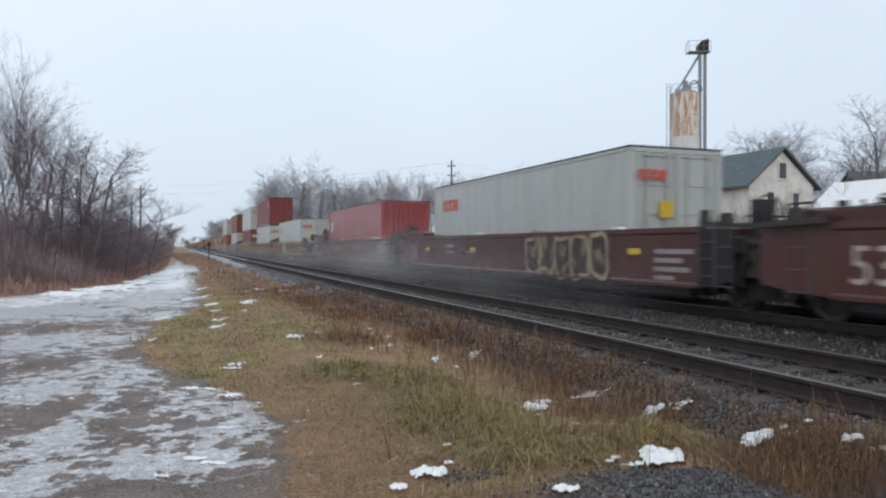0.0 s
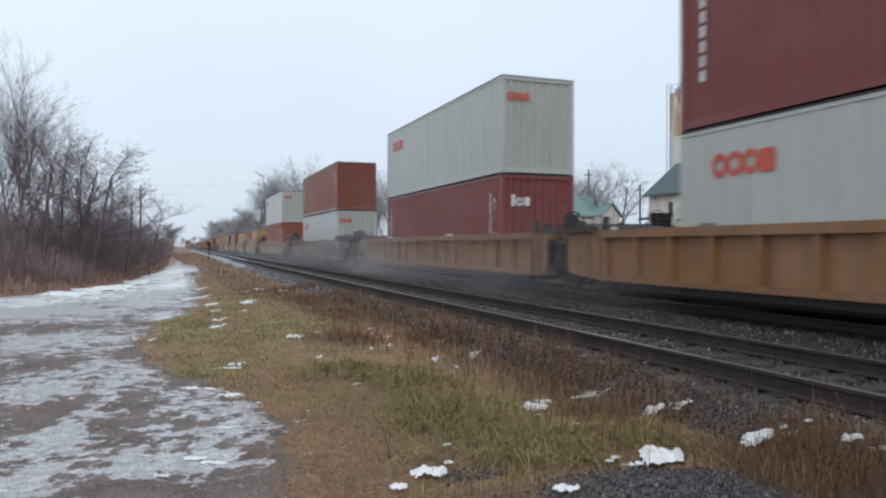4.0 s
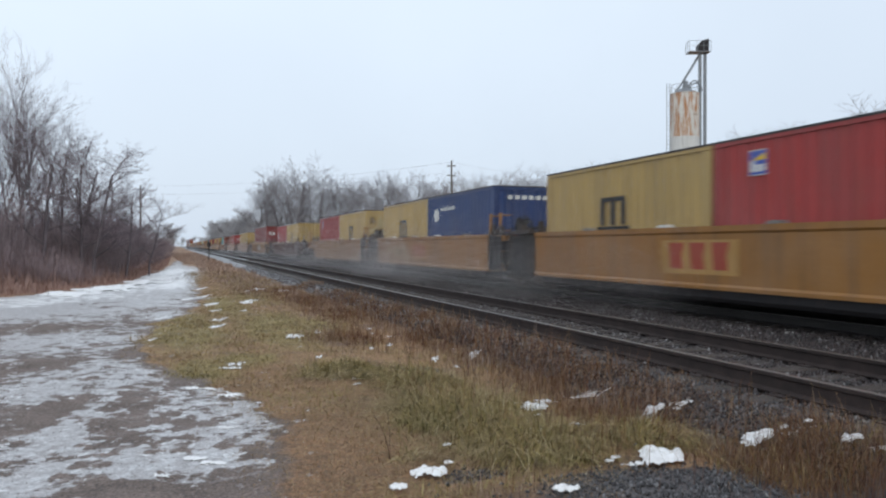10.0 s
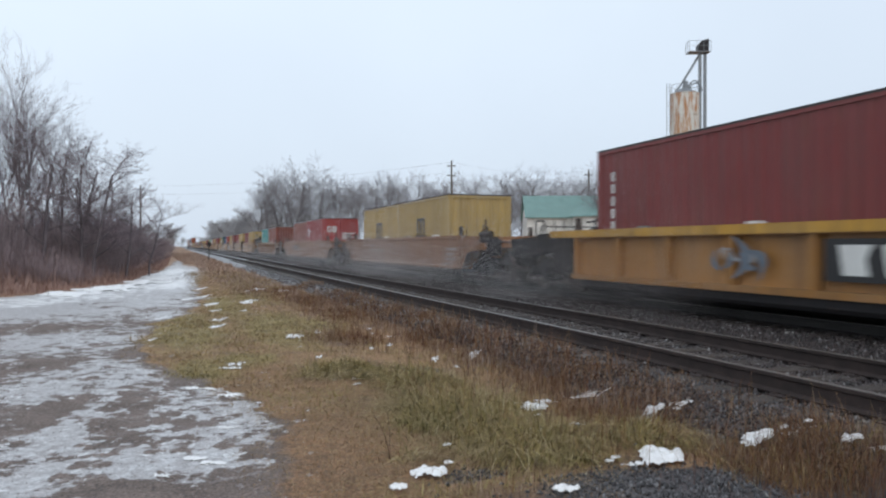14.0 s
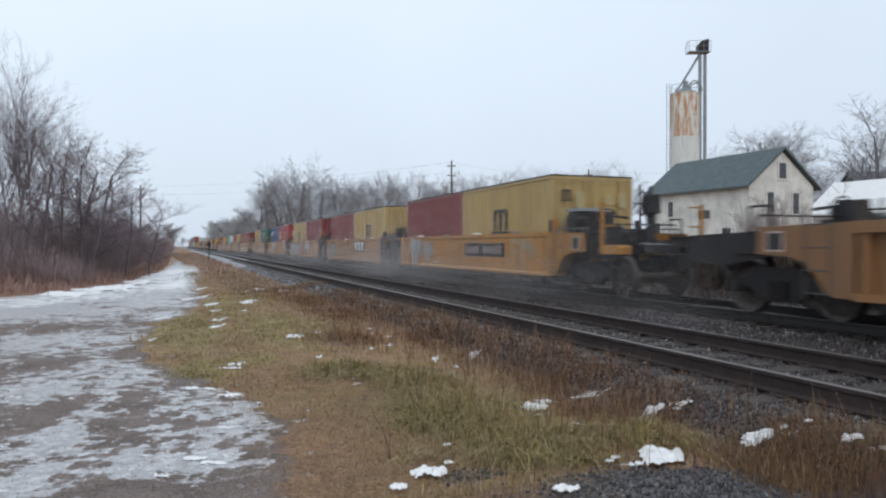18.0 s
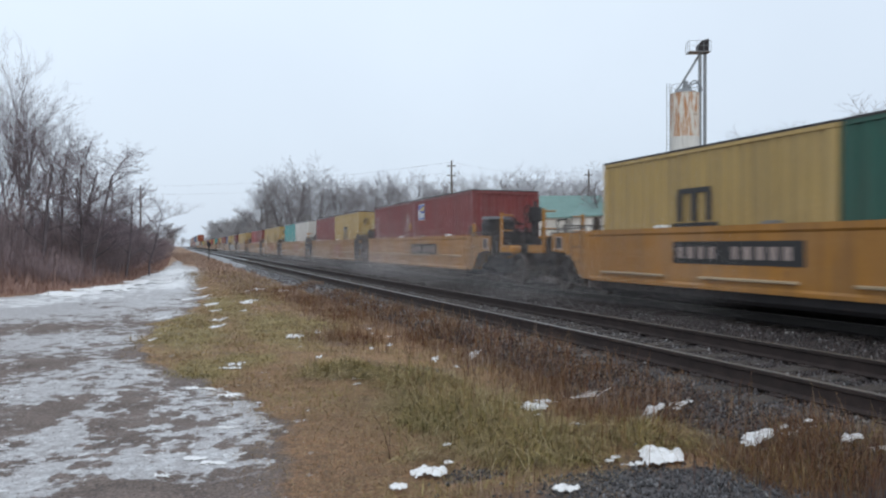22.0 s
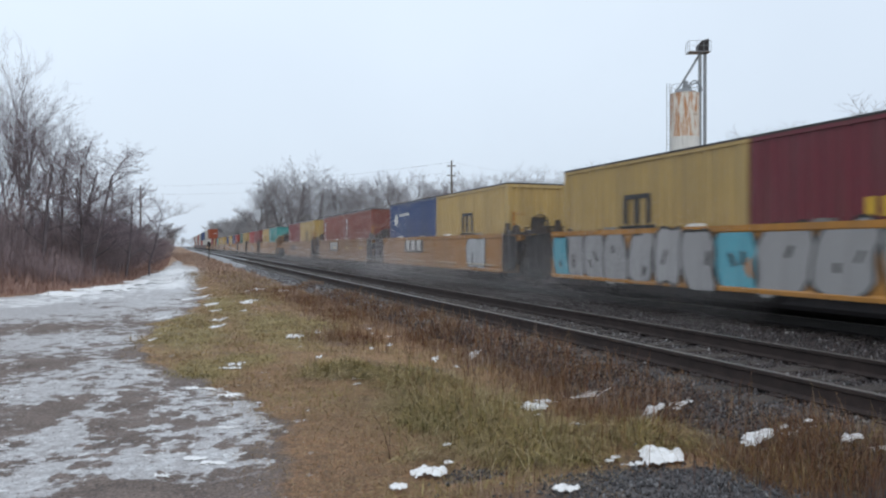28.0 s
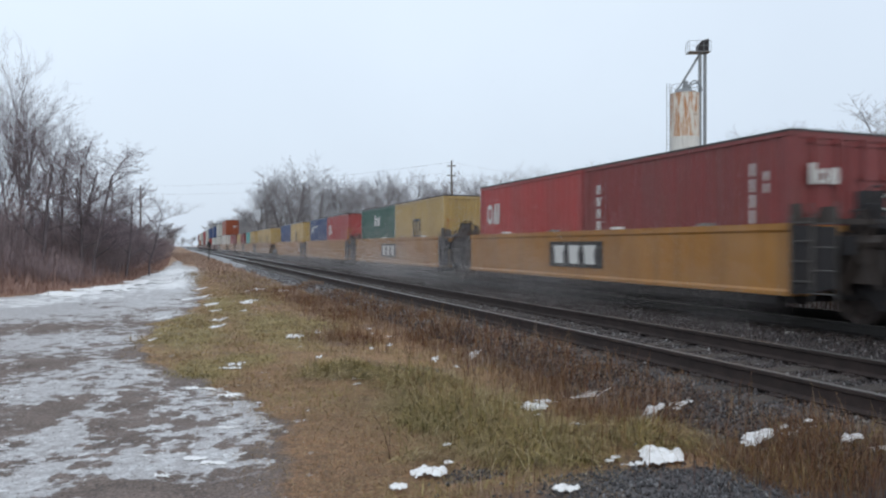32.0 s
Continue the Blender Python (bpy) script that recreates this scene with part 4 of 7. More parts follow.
def mark_number_plate():
    bm = bmesh.new()
    flat(bm, -2.9, 0, -0.27, 0.27)
    return bm


def mark_splash():
    bm = bmesh.new()
    for k in range(7):
        a = k * math.tau / 7
        y, z = 0.28 * math.cos(a), 0.24 * math.sin(a)
        bm.faces.new([bm.verts.new((0, y * f + dy, z * f + dz)) for f, dy, dz in ((0.2, 0, 0), (0.7, -0.1 * math.sin(a), 0.1 * math.cos(a)), (1.2, 0, 0), (0.7, 0.1 * math.sin(a), -0.1 * math.cos(a)))])
    n = len(bm.verts)
    oval(bm, -0.02, -0.02, 0.24, 0.19)
    for v in list(bm.verts)[n:]:
        v.co.x = -0.004
    for k in range(7):
        flat(bm, -0.60 - k * 0.2, -0.47 - k * 0.2, 0.14, 0.27)
    return bm


def wedge_mesh():
    bm = bmesh.new()
    bm.faces.new([bm.verts.new((0, y, z)) for y, z in ((0, 0), (-0.85, 0.0), (-0.85, 0.24))])
    return bm


def mark_square(w, h):
    def build():
        bm = bmesh.new()
        flat(bm, -w, 0, 0, h)
        return bm
    return build


BULGES = (
    ((-0.5, -0.45), (-0.55, 0.1), (-0.35, 0.5), (0.1, 0.42), (0.35, 0.5), (0.55, 0.0), (0.42, -0.5), (0.05, -0.4), (-0.2, -0.52)),
    ((-0.52, -0.3), (-0.45, 0.45), (-0.05, 0.36), (0.2, 0.52), (0.5, 0.3), (0.4, 0.02), (0.55, -0.3), (0.2, -0.5), (-0.3, -0.42)),
    ((-0.5, 0.35), (-0.2, 0.52), (0.15, 0.4), (0.5, 0.5), (0.45, 0.1), (0.55, -0.25), (0.3, -0.5), (0.0, -0.36), (-0.35, -0.5), (-0.45, -0.1)),
    ((-0.55, 0.0), (-0.4, 0.48), (0.0, 0.4), (0.45, 0.5), (0.5, 0.12), (0.38, -0.1), (0.52, -0.48), (0.0, -0.42), (-0.4, -0.5)),
)


def bulge(seed, w, h, grow=1.0):
    """One rounded spray-painted shape of a piece of graffiti."""
    def build():
        r = random.Random(seed)
        pts = [(p * w * r.uniform(0.9, 1.12), q * h * r.uniform(0.9, 1.08)) for p, q in BULGES[seed % len(BULGES)]]
        lean = r.uniform(-0.18, 0.18)
        pts = [(p + lean * q, q) for p, q in pts]
        for _ in range(3):
            pts = [c for a, b2 in zip(pts, pts[1:] + pts[:1]) for c in ((a[0] * 0.75 + b2[0] * 0.25, a[1] * 0.75 + b2[1] * 0.25), (a[0] * 0.25 + b2[0] * 0.75, a[1] * 0.25 + b2[1] * 0.75))]
        if grow != 1.0:
            # push the outline outwards along its normals
            n = len(pts)
            out = []
            for k in range(n):
                (ax, ay), (bx, by) = pts[k - 1], pts[(k + 1) % n]
                d = math.hypot(bx - ax, by - ay) or 1.0
                out.append((pts[k][0] - (by - ay) / d * grow, pts[k][1] + (bx - ax) / d * grow))
            pts = out
        bm = bmesh.new()
        bm.faces.new([bm.verts.new((0, -p, q)) for p, q in pts])
        bmesh.ops.triangulate(bm, faces=bm.faces[:])
        return bm
    return build


def lettering(text, size):
    """Words in the built-in font, as a mesh that faces -x."""
    key = ("lettering", text, size)
    if key not in CACHE:
        cu = bpy.data.curves.new("lettering", "FONT")
        cu.body, cu.size, cu.resolution_u = text, size, 3
        tmp = bpy.data.objects.new("lettering", cu)
        scene.collection.objects.link(tmp)
        me = bpy.data.meshes.new_from_object(tmp.evaluated_get(bpy.context.evaluated_depsgraph_get()))
        bpy.data.objects.remove(tmp)
        me.transform(Matrix(((0, 0, -1, 0), (-1, 0, 0, 0), (0, 1, 0, 0), (0, 0, 0, 1))))
        me.materials.clear()
        CACHE[key] = me
    return CACHE[key]


# ---- containers ----
W = 2.438


def corrugated(length, height, pitch, depth, flat_share=0.34):
    """A pressed steel wall that faces -x, from y=-length/2 to length/2."""
    def build():
        bm = bmesh.new()
        n = max(2, round(length / pitch))
        p = length / n
        xs = []
        for k in range(n):
            y = -length / 2 + k * p
            xs += [(0, y), (0, y + p * 0.26), (depth, y + p * 0.5), (depth, y + p * 0.76)]
        xs.append((0, length / 2))
        lo = [bm.verts.new((x, y, 0)) for x, y in xs]
        hi = [bm.verts.new((x, y, height)) for x, y in xs]
        for a, b, c2, d in zip(lo, lo[1:], hi[1:], hi):
            bm.faces.new((a, b, c2, d))
        return bm
    return build


def frame_mesh(length, height):
    def build():
        bm = bmesh.new()
        a, b = W / 2, length / 2
        for sx in (-1, 1):
            for sy in (-1, 1):
                box(bm, sx * a - (0.13 if sx > 0 else 0), sx * a + (0.13 if sx < 0 else 0), sy * b - (0.16 if sy > 0 else 0), sy * b + (0.16 if sy < 0 else 0), 0.118, height - 0.118)
            box(bm, sx * a - (0.06 if sx > 0 else 0), sx * a + (0.06 if sx < 0 else 0), -b + 0.16, b - 0.16, height - 0.10, height - 0.012)
            box(bm, sx * a - (0.06 if sx > 0 else 0), sx * a + (0.06 if sx < 0 else 0), -b + 0.16, b - 0.16, 0.02, 0.18)
        for sy in (-1, 1):
            y0, y1 = (-b, -b + 0.1) if sy < 0 else (b - 0.1, b)
            box(bm, -a + 0.13, a - 0.13, y0, y1, height - 0.13, height - 0.01)
            box(bm, -a + 0.13, a - 0.13, y0, y1, 0.02, 0.17)
        return bm
    return build


def casting_mesh():
    bm = bmesh.new()
    box(bm, -0.09, 0.09, -0.09, 0.09, -0.06, 0.06)
    bmesh.ops.bevel(bm, geom=bm.edges[:], offset=0.012, segments=1, affect="EDGES")
    return bm


def roof_mesh(length):
    def build():
        bm = bmesh.new()
        n = round(length / 0.42)
        p = (length - 0.2) / n
        pts = []
        for k in range(n):
            y = -length / 2 + 0.1 + k * p
            pts += [(y, 0), (y + p * 0.4, 0), (y + p * 0.5, 0.018), (y + p * 0.9, 0.018)]
        pts.append((length / 2 - 0.1, 0))
        a = [bm.verts.new((-W / 2 + 0.05, y, z)) for y, z in pts]
        b = [bm.verts.new((W / 2 - 0.05, y, z)) for y, z in pts]
        for p0, p1, p2, p3 in zip(a, a[1:], b[1:], b):
            bm.faces.new((p0, p1, p2, p3))
        return bm
    return build


def roof_edge_mesh(length, height):
    """The dark lip of the roof: a thin frame along its four sides."""
    def build():
        bm = bmesh.new()
        a, b = W / 2 + 0.004, length / 2 + 0.004
        for x0, x1, y0, y1 in ((-a, -a + 0.05, -b, b), (a - 0.05, a, -b, b), (-a + 0.05, a - 0.05, -b, -b + 0.05), (-a + 0.05, a - 0.05, b - 0.05, b)):
            box(bm, x0, x1, y0, y1, height - 0.035, height + 0.006)
        return bm
    return build


def floor_mesh(length):
    def build():
        bm = bmesh.new()
        box(bm, -W / 2 + 0.07, W / 2 - 0.07, -length / 2 + 0.12, length / 2 - 0.12, 0.10, 0.17)
        return bm
    return build


def door_mesh(height):
    def build():
        bm = bmesh.new()
        hw, z0, z1 = 1.07, 0.18, height - 0.14
        box(bm, 0.012, hw, 0, 0.03, z0, z1)
        rim = 0.07
        box(bm, 0.012, 0.012 + rim, -0.02, 0.0, z0, z1)
        box(bm, hw - rim, hw, -0.02, 0.0, z0, z1)
        n = 5
        for k in range(n):
            z = z0 + (z1 - z0 - 0.08) * k / (n - 1)
            box(bm, 0.012 + rim, hw - rim, -0.02, 0.0, z, z + 0.08)
        return bm
    return build


def rod_mesh(height):
    def build():
        bm = bmesh.new()
        bar(bm, (0, -0.05, 0.12), (0, -0.05, height - 0.1), 0.018, n=6)
        for z in (0.2, 0.62, 1.25, height - 0.75, height - 0.2):
            box(bm, -0.04, 0.04, -0.07, -0.02, z, z + 0.07)
        box(bm, 0.0, 0.34, -0.075, -0.055, 1.02, 1.07)
        return bm
    return build


COLOUR_WORDS = {"grey": "light grey", "white": "white", "yellow": "faded yellow", "maroon": "dark maroon", "red": "bright red", "rust": "rust-brown", "orange": "orange-red",
                "blue": "dark blue", "green": "dark green", "teal": "teal", "crimson": "crimson"}
MARKS = {"rings": (mark_rings, "mark_red"), "arches": (mark_arches, "mark_black"), "pair": (mark_pair, "mark_white"),
         "blocks": (mark_blocks, "mark_white"), "splash": (mark_splash, "mark_white")}
MOVERS = []


def put_mark(box_ob, name, m, mat=None):
    build, own = MARKS[name]
    return part("logo", shared("mark_" + name, build), M[mat or own], box_ob, m=m)


def container(length, colour, marks="", doors=False, tall=False, smooth_side=False, far=False):
    """An intermodal container; its floor's middle is the origin and -y its leading end."""
    height = 2.896 if tall else 2.591
    mat = M["box_" + colour]
    feet = "forty-foot" if length > 8 else "twenty-foot"
    ob = thing("shipping_container", f"{COLOUR_WORDS[colour]} {feet} steel shipping container on a train", "shipping container", "containers on the train")
    part("frame", shared(("frame", length, height), frame_mesh(length, height)), mat, ob)
    pitch, depth = (0.6, 0.012) if smooth_side else (0.278, 0.038)
    side = shared(("side_panel", length, height, pitch), corrugated(length - 0.3, height - 0.26, pitch, depth))
    part("side_panel", side, mat, ob, m=pose(-W / 2 + 0.012, 0, 0.17))
    part("side_panel", side, mat, ob, m=pose(W / 2 - 0.012, 0, 0.17, 0, 0, 180))
    part("roof", shared(("roof", length), roof_mesh(length)), mat, ob, m=pose(0, 0, height - 0.03))
    part("floor", shared(("floor", length), floor_mesh(length)), M["steel_dark"], ob)
    part("roof_edge", shared(("roof_edge", length, height), roof_edge_mesh(length, height)), M["dark_marks"], ob, "dark edge round the roof")
    end = shared(("end_panel", height), corrugated(W - 0.24, height - 0.28, 0.25, 0.045))
    back, front = (-1, 1) if doors else (1, -1)
    part("end_panel", end, mat, ob, m=pose(0, front * (length / 2 - 0.02), 0.16, 0, 0, 90 * -front))
    turn = 0 if back < 0 else 180
    for sx in (-1, 1):
        m = pose(0, back * (length / 2 - 0.03), 0, 0, 0, turn)
        d = part("door", shared(("door", height, sx), lambda: flipped(door_mesh(height)(), sx)), mat, ob, m=m)
        if doors and not far:
            for x in (0.28, 0.8):
                part("lock_rod", shared(("lock_rod", height), rod_mesh(height)), mat, d, m=pose(sx * x, 0, 0))
    if not far:
        for sx in (-1, 1):
            for sy in (-1, 1):
                for z in (0.059, height - 0.058):
                    part("corner_casting", shared("corner_casting", casting_mesh), mat, ob, m=pose(sx * (W / 2 - 0.088), sy * (length / 2 - 0.088), z))
    x, yf = -W / 2 - 0.004, length / 2
    for word in marks.split():
        if word == "rings":
            put_mark(ob, "rings", pose(x, yf - 1.05, height * 0.75) @ Matrix.Diagonal((1, 1.0, 0.92, 1)))
        elif word == "arches":
            put_mark(ob, "arches", pose(x, yf - 2.5, height * 0.585) @ Matrix.Diagonal((1, 1.1, 0.72, 1)))
        elif word == "column":
            bars(ob, COLUMN, "mark_white", pose(x, yf - 0.55, height * 0.82))
        elif word == "column_wide":
            bars(ob, [(-0.26, 0, -0.33 * k - 0.23, -0.33 * k) for k in range(5)], "mark_white", pose(x, yf - 0.55, height * 0.86))
        elif word == "column_near":
            bars(ob, [(-0.07, 0, -0.26 * k - 0.22, -0.26 * k) for k in range(6)], "mark_white", pose(x, -yf + 0.85, height * 0.82))
            bars(ob, [(-0.07, 0, -0.2 * k - 0.15, -0.2 * k) for k in range(2)], "mark_white", pose(x, -yf + 0.55, height * 0.76))
        elif word == "pair":
            put_mark(ob, "pair", pose(x, yf - 0.75, height * 0.66) @ Matrix.Scale(0.85, 4))
        elif word == "splash":
            put_mark(ob, "splash", pose(x, yf - 1.0, height * 0.72))
        elif word == "green_mark":
            put_mark(ob, "blocks", pose(x, yf - 2.6, height * 0.74))
        elif word == "end_blocks":
            put_mark(ob, "blocks", pose(-0.92, -length / 2 - 0.06 + (0 if doors else 0.035), height * 0.72, 0, 0, 90) @ Matrix.Scale(0.65, 4))
        elif word == "end_rings":
            put_mark(ob, "rings", pose(-0.95, -length / 2 - 0.055 + (0 if doors else 0.035), height * 0.79, 0, 0, 90) @ Matrix.Scale(0.5, 4))
        elif word == "end_pair":
            put_mark(ob, "pair", pose(-0.75, -length / 2 - 0.055, height * 0.72, 0, 0, 90) @ Matrix.Scale(0.6, 4))
        elif word == "end_lines":
            bars(ob, LINES, "mark_white", pose(0.1, -length / 2 - 0.055, height * 0.6, 0, 0, 90) @ Matrix.Scale(0.7, 4))
        elif word == "end_row":
            bars(ob, [(-0.24 * k - 0.16, -0.24 * k, 0, 0.13) for k in range(7)], "mark_white", pose(-0.75, -length / 2 - 0.02, height * 0.84, 0, 0, 90))
        elif word == "end_sticker":
            part("placard", shared(("placard", 1), mark_square(0.36, 0.36)), M["mark_yellow"], ob, "yellow square placard", pose(-0.5, -length / 2 - 0.056, height * 0.47, 0, 0, 90))
        elif word == "end_arches":
            put_mark(ob, "arches", pose(-0.95, -length / 2 - 0.055, height * 0.80, 0, 0, 90) @ Matrix.Scale(0.3, 4), "mark_black")
            for px, pz, w, h in ((-0.98, 0.50, 0.12, 0.42), (-0.78, 0.47, 0.10, 0.50), (-0.55, 0.66, 0.26, 0.46), (0.35, 0.66, 0.24, 0.40), (0.75, 0.68, 0.26, 0.38), (0.35, 0.42, 0.24, 0.36)):
                part("door_label", shared(("door_label", w, h), mark_square(w, h)), M["mark_cream"], ob, "pale blank label on a door", pose(px, -length / 2 - 0.056, height * pz, 0, 0, 90))
        elif word == "side_patch":
            part("side_patch", shared(("side_patch", 1), mark_square(0.75, 0.8)), M["mark_cream"], ob, "paler repainted patch on the side", pose(x, yf - 3.45, height * 0.55))
        elif word in ("sign", "small_sign"):
            wide, tall_by, y0, z0 = (0.67, 0.73, yf - 0.54, 0.68) if word == "sign" else (0.32, 0.5, yf - 0.86, 0.74)
            at = pose(x, y0, height * z0) @ Matrix.Diagonal((1, wide, tall_by, 1))
            s = part("sign", shared(("sign", 1), mark_square(1.15, 0.85)), M["mark_white"], ob, "blue sign with a yellow wedge and white bars", at)
            part("sign_field", shared(("sign", 2), mark_square(1.09, 0.79)), M["mark_blue"], s, m=pose(-0.003, -0.03, 0.03))
            part("sign_wedge", shared(("sign", 3), wedge_mesh), M["mark_yellow"], s, m=pose(-0.006, -0.2, 0.5))
            bars(s, [(-0.35, -0.1, 0.12, 0.5), (-0.78, -0.42, 0.12, 0.36), (-1.05, -0.84, 0.14, 0.36)], "mark_white", pose(-0.006, 0, 0))
        elif word == "white_strip":
            pn = part("text_panel", shared(("text_panel", 1), mark_square(0.3, 1.65)), M["mark_white"], ob, "white upright panel with dark bars", pose(x, yf - 0.75, height * 0.22))
            bars(pn, [(-0.2, -0.08, 0.15 + 0.27 * k, 0.32 + 0.27 * k) for k in range(4)], "mark_black", pose(-0.003, 0, 0))
        elif word == "white_panel":
            pn = part("text_panel", shared(("text_panel", 1), mark_square(0.3, 1.65)), M["mark_white"], ob, "white upright panel with dark bars", pose(x, yf - 1.0, height * 0.3))
            bars(pn, [(-0.2, -0.08, 0.2 + 0.35 * k, 0.42 + 0.35 * k) for k in range(4)], "mark_black", pose(-0.003, 0, 0))
            part("vent_patch", shared(("vent_patch", 1), mark_square(0.5, 0.75)), M["mark_black"], ob, "dark square patch", pose(x, yf - 2.6, height * 0.42))
        elif word == "sticker":
            part("placard", shared(("placard", 2), mark_square(0.15, 0.22)), M["mark_yellow"], ob, "yellow square placard", pose(x, -yf + 0.5, height * 0.55))
        elif word == "small_lines":
            bars(ob, LINES, "mark_white", pose(x, -yf + 1.6, height * 0.8) @ Matrix.Scale(0.55, 4))
        elif word == "band":
            bars(ob, NUMBER, "mark_yellow", pose(x, yf - 2.0, height * 0.5))
    return ob


def flipped(bm, sx):
    if sx < 0:
        for v in bm.verts:
            v.co.x = -v.co.x
    return bm


# ---- well cars ----
SILL_TOP, SILL_LOW = 1.50, 0.385


def smooth_side(length, ledge):
    """The outer side of a well, plate with rolled top and bottom chords; faces -x at x=0."""
    def build():
        bm = bmesh.new()
        h = length / 2
        prof = [(0, SILL_TOP - 0.10), (0, SILL_TOP), (0.20, SILL_TOP), (0.20, SILL_TOP - 0.10), (0.075, SILL_TOP - 0.12), (0.075, SILL_LOW + 0.12), (0.20, SILL_LOW + 0.1), (0.20, SILL_LOW), (0, SILL_LOW), (0, SILL_LOW + 0.06), (0.03, SILL_LOW + 0.10), (0.03, SILL_TOP - 0.14)]
        prism(bm, prof, "y", -h, h)
        return bm
    return build


def ledge_mesh(length):
    def build():
        bm = bmesh.new()
        prism(bm, [(0.03, 0.0), (-0.045, 0.01), (-0.045, 0.035), (0.03, 0.05)], "y", -length / 2, length / 2)
        return bm
    return build


def ribbed_side(length):
    def build():
        bm = bmesh.new()
        box(bm, 0.16, 0.185, -length / 2, length / 2, SILL_LOW + 0.06, SILL_TOP - 0.06)
        return bm
    return build


def chord_mesh(length, z0, z1):
    def build():
        bm = bmesh.new()
        box(bm, 0.0, 0.2, -length / 2, length / 2, z0, z1)
        return bm
    return build


def end_side_mesh(reach, share):
    """The dark side plate that closes the joint between two units; faces -x at x=0."""
    def build():
        bm = bmesh.new()
        e = reach * share
        prism(bm, [(0, SILL_LOW + 0.02), (0, SILL_TOP - 0.02), (-e, SILL_TOP - 0.08), (-e, SILL_LOW + 0.16), (-e * 0.5, SILL_LOW + 0.06)], "x", 0.0, 0.04)
        return bm
    return build


def rigging_mesh():
    """Rods, brackets and a cylinder in the recess of a joint, drawn towards -y; the side that shows faces -x."""
    bm = bmesh.new()
    box(bm, 0.05, 0.3, -1.44, -0.5, 0.62, 1.12)
    box(bm, 0.0, 0.1, -1.25, -0.95, 0.9, 1.3)
    bar(bm, (-0.02, -0.75, 0.5), (-0.02, -1.3, 1.42), 0.035, n=6)
    bar(bm, (0.0, -1.38, 0.55), (0.0, -1.0, 1.3), 0.03, n=6)
    bar(bm, (0.05, -0.62, 1.2), (0.05, -1.42, 1.2), 0.10, n=8)
    bar(bm, (0.02, -0.85, 0.45), (0.02, -0.85, 1.5), 0.025, n=6)
    bar(bm, (-0.01, -1.12, 1.3), (-0.01, -1.12, 1.66), 0.03, n=6)
    return bm


def skirt_mesh(reach):
    """The narrow side plate of an end deck; faces -x at x=0."""
    def build():
        bm = bmesh.new()
        prism(bm, [(-reach * 0.5, 0.98), (-reach * 0.5, 1.40), (-reach * 1.08, 1.34), (-reach * 1.08, 0.86), (-reach * 0.8, 0.82)], "x", 0.0, 0.04)
        return bm
    return build


def upright_mesh():
    """A stout grab upright at the corner of an end deck, with its top rung."""
    bm = bmesh.new()
    box(bm, -0.03, 0.03, -0.04, 0.04, 1.0, 2.12)
    bar(bm, (0.0, 0.0, 2.05), (0.35, 0.0, 2.05), 0.02, n=6)
    bar(bm, (0.0, 0.0, 1.6), (0.35, 0.0, 1.6), 0.02, n=6)
    return bm


def step_block_mesh():
    """The corner sill with its step, hung below the deck."""
    bm = bmesh.new()
    prism(bm, [(-0.40, 0.97), (0.36, 0.97), (0.36, 1.17), (-0.34, 1.17), (-0.40, 1.11)], "x", -0.16, 0.16)
    return bm


def stirrup_mesh():
    """The sill step below an end deck."""
    bm = bmesh.new()
    for y in (-0.36, -0.04):
        bar(bm, (-0.1, y, 0.98), (-0.1, y, 0.42), 0.016, n=5)
    for z in (0.44, 0.70):
        box(bm, -0.15, -0.02, -0.38, -0.02, z, z + 0.025)
    return bm


def hand_rail_mesh():
    """A bent pipe along the edge of an end deck."""
    bm = bmesh.new()
    pipe(bm, [(0, 0, 1.29), (0, -0.03, 1.54), (0, -0.1, 1.58), (0, -1.22, 1.56), (0, -1.3, 1.52), (0, -1.32, 1.29)], 0.022)
    return bm


def box_lid_mesh():
    bm = bmesh.new()
    prism(bm, [(-0.36, 1.985), (0.2, 1.985), (0.12, 2.06), (-0.36, 2.06)], "x", -0.40, 0.40)
    return bm


def plate_window_mesh():
    """A pale rim round a hand hole in the side plate; faces -x."""
    bm = bmesh.new()
    for y0, y1, z0, z1 in ((-0.17, 0.17, 0.13, 0.16), (-0.17, 0.17, -0.16, -0.13), (-0.17, -0.14, -0.13, 0.13), (0.14, 0.17, -0.13, 0.13)):
        box(bm, -0.012, 0.006, y0, y1, z0, z1)
    return bm


def valve_mesh():
    bm = bmesh.new()
    box(bm, -0.3, 0.3, -0.22, 0.22, 1.29, 1.62)
    bar(bm, (0.0, -0.1, 1.6), (0.0, -0.1, 1.86), 0.12, n=10)
    bar(bm, (-0.2, 0.1, 1.6), (-0.2, 0.1, 1.95), 0.05, n=8)
    bar(bm, (-0.2, 0.1, 1.9), (0.5, -0.2, 1.8), 0.03, n=6)
    bar(bm, (-0.32, -0.6, 1.45), (-0.32, 0.6, 1.45), 0.035, n=6)
    return bm


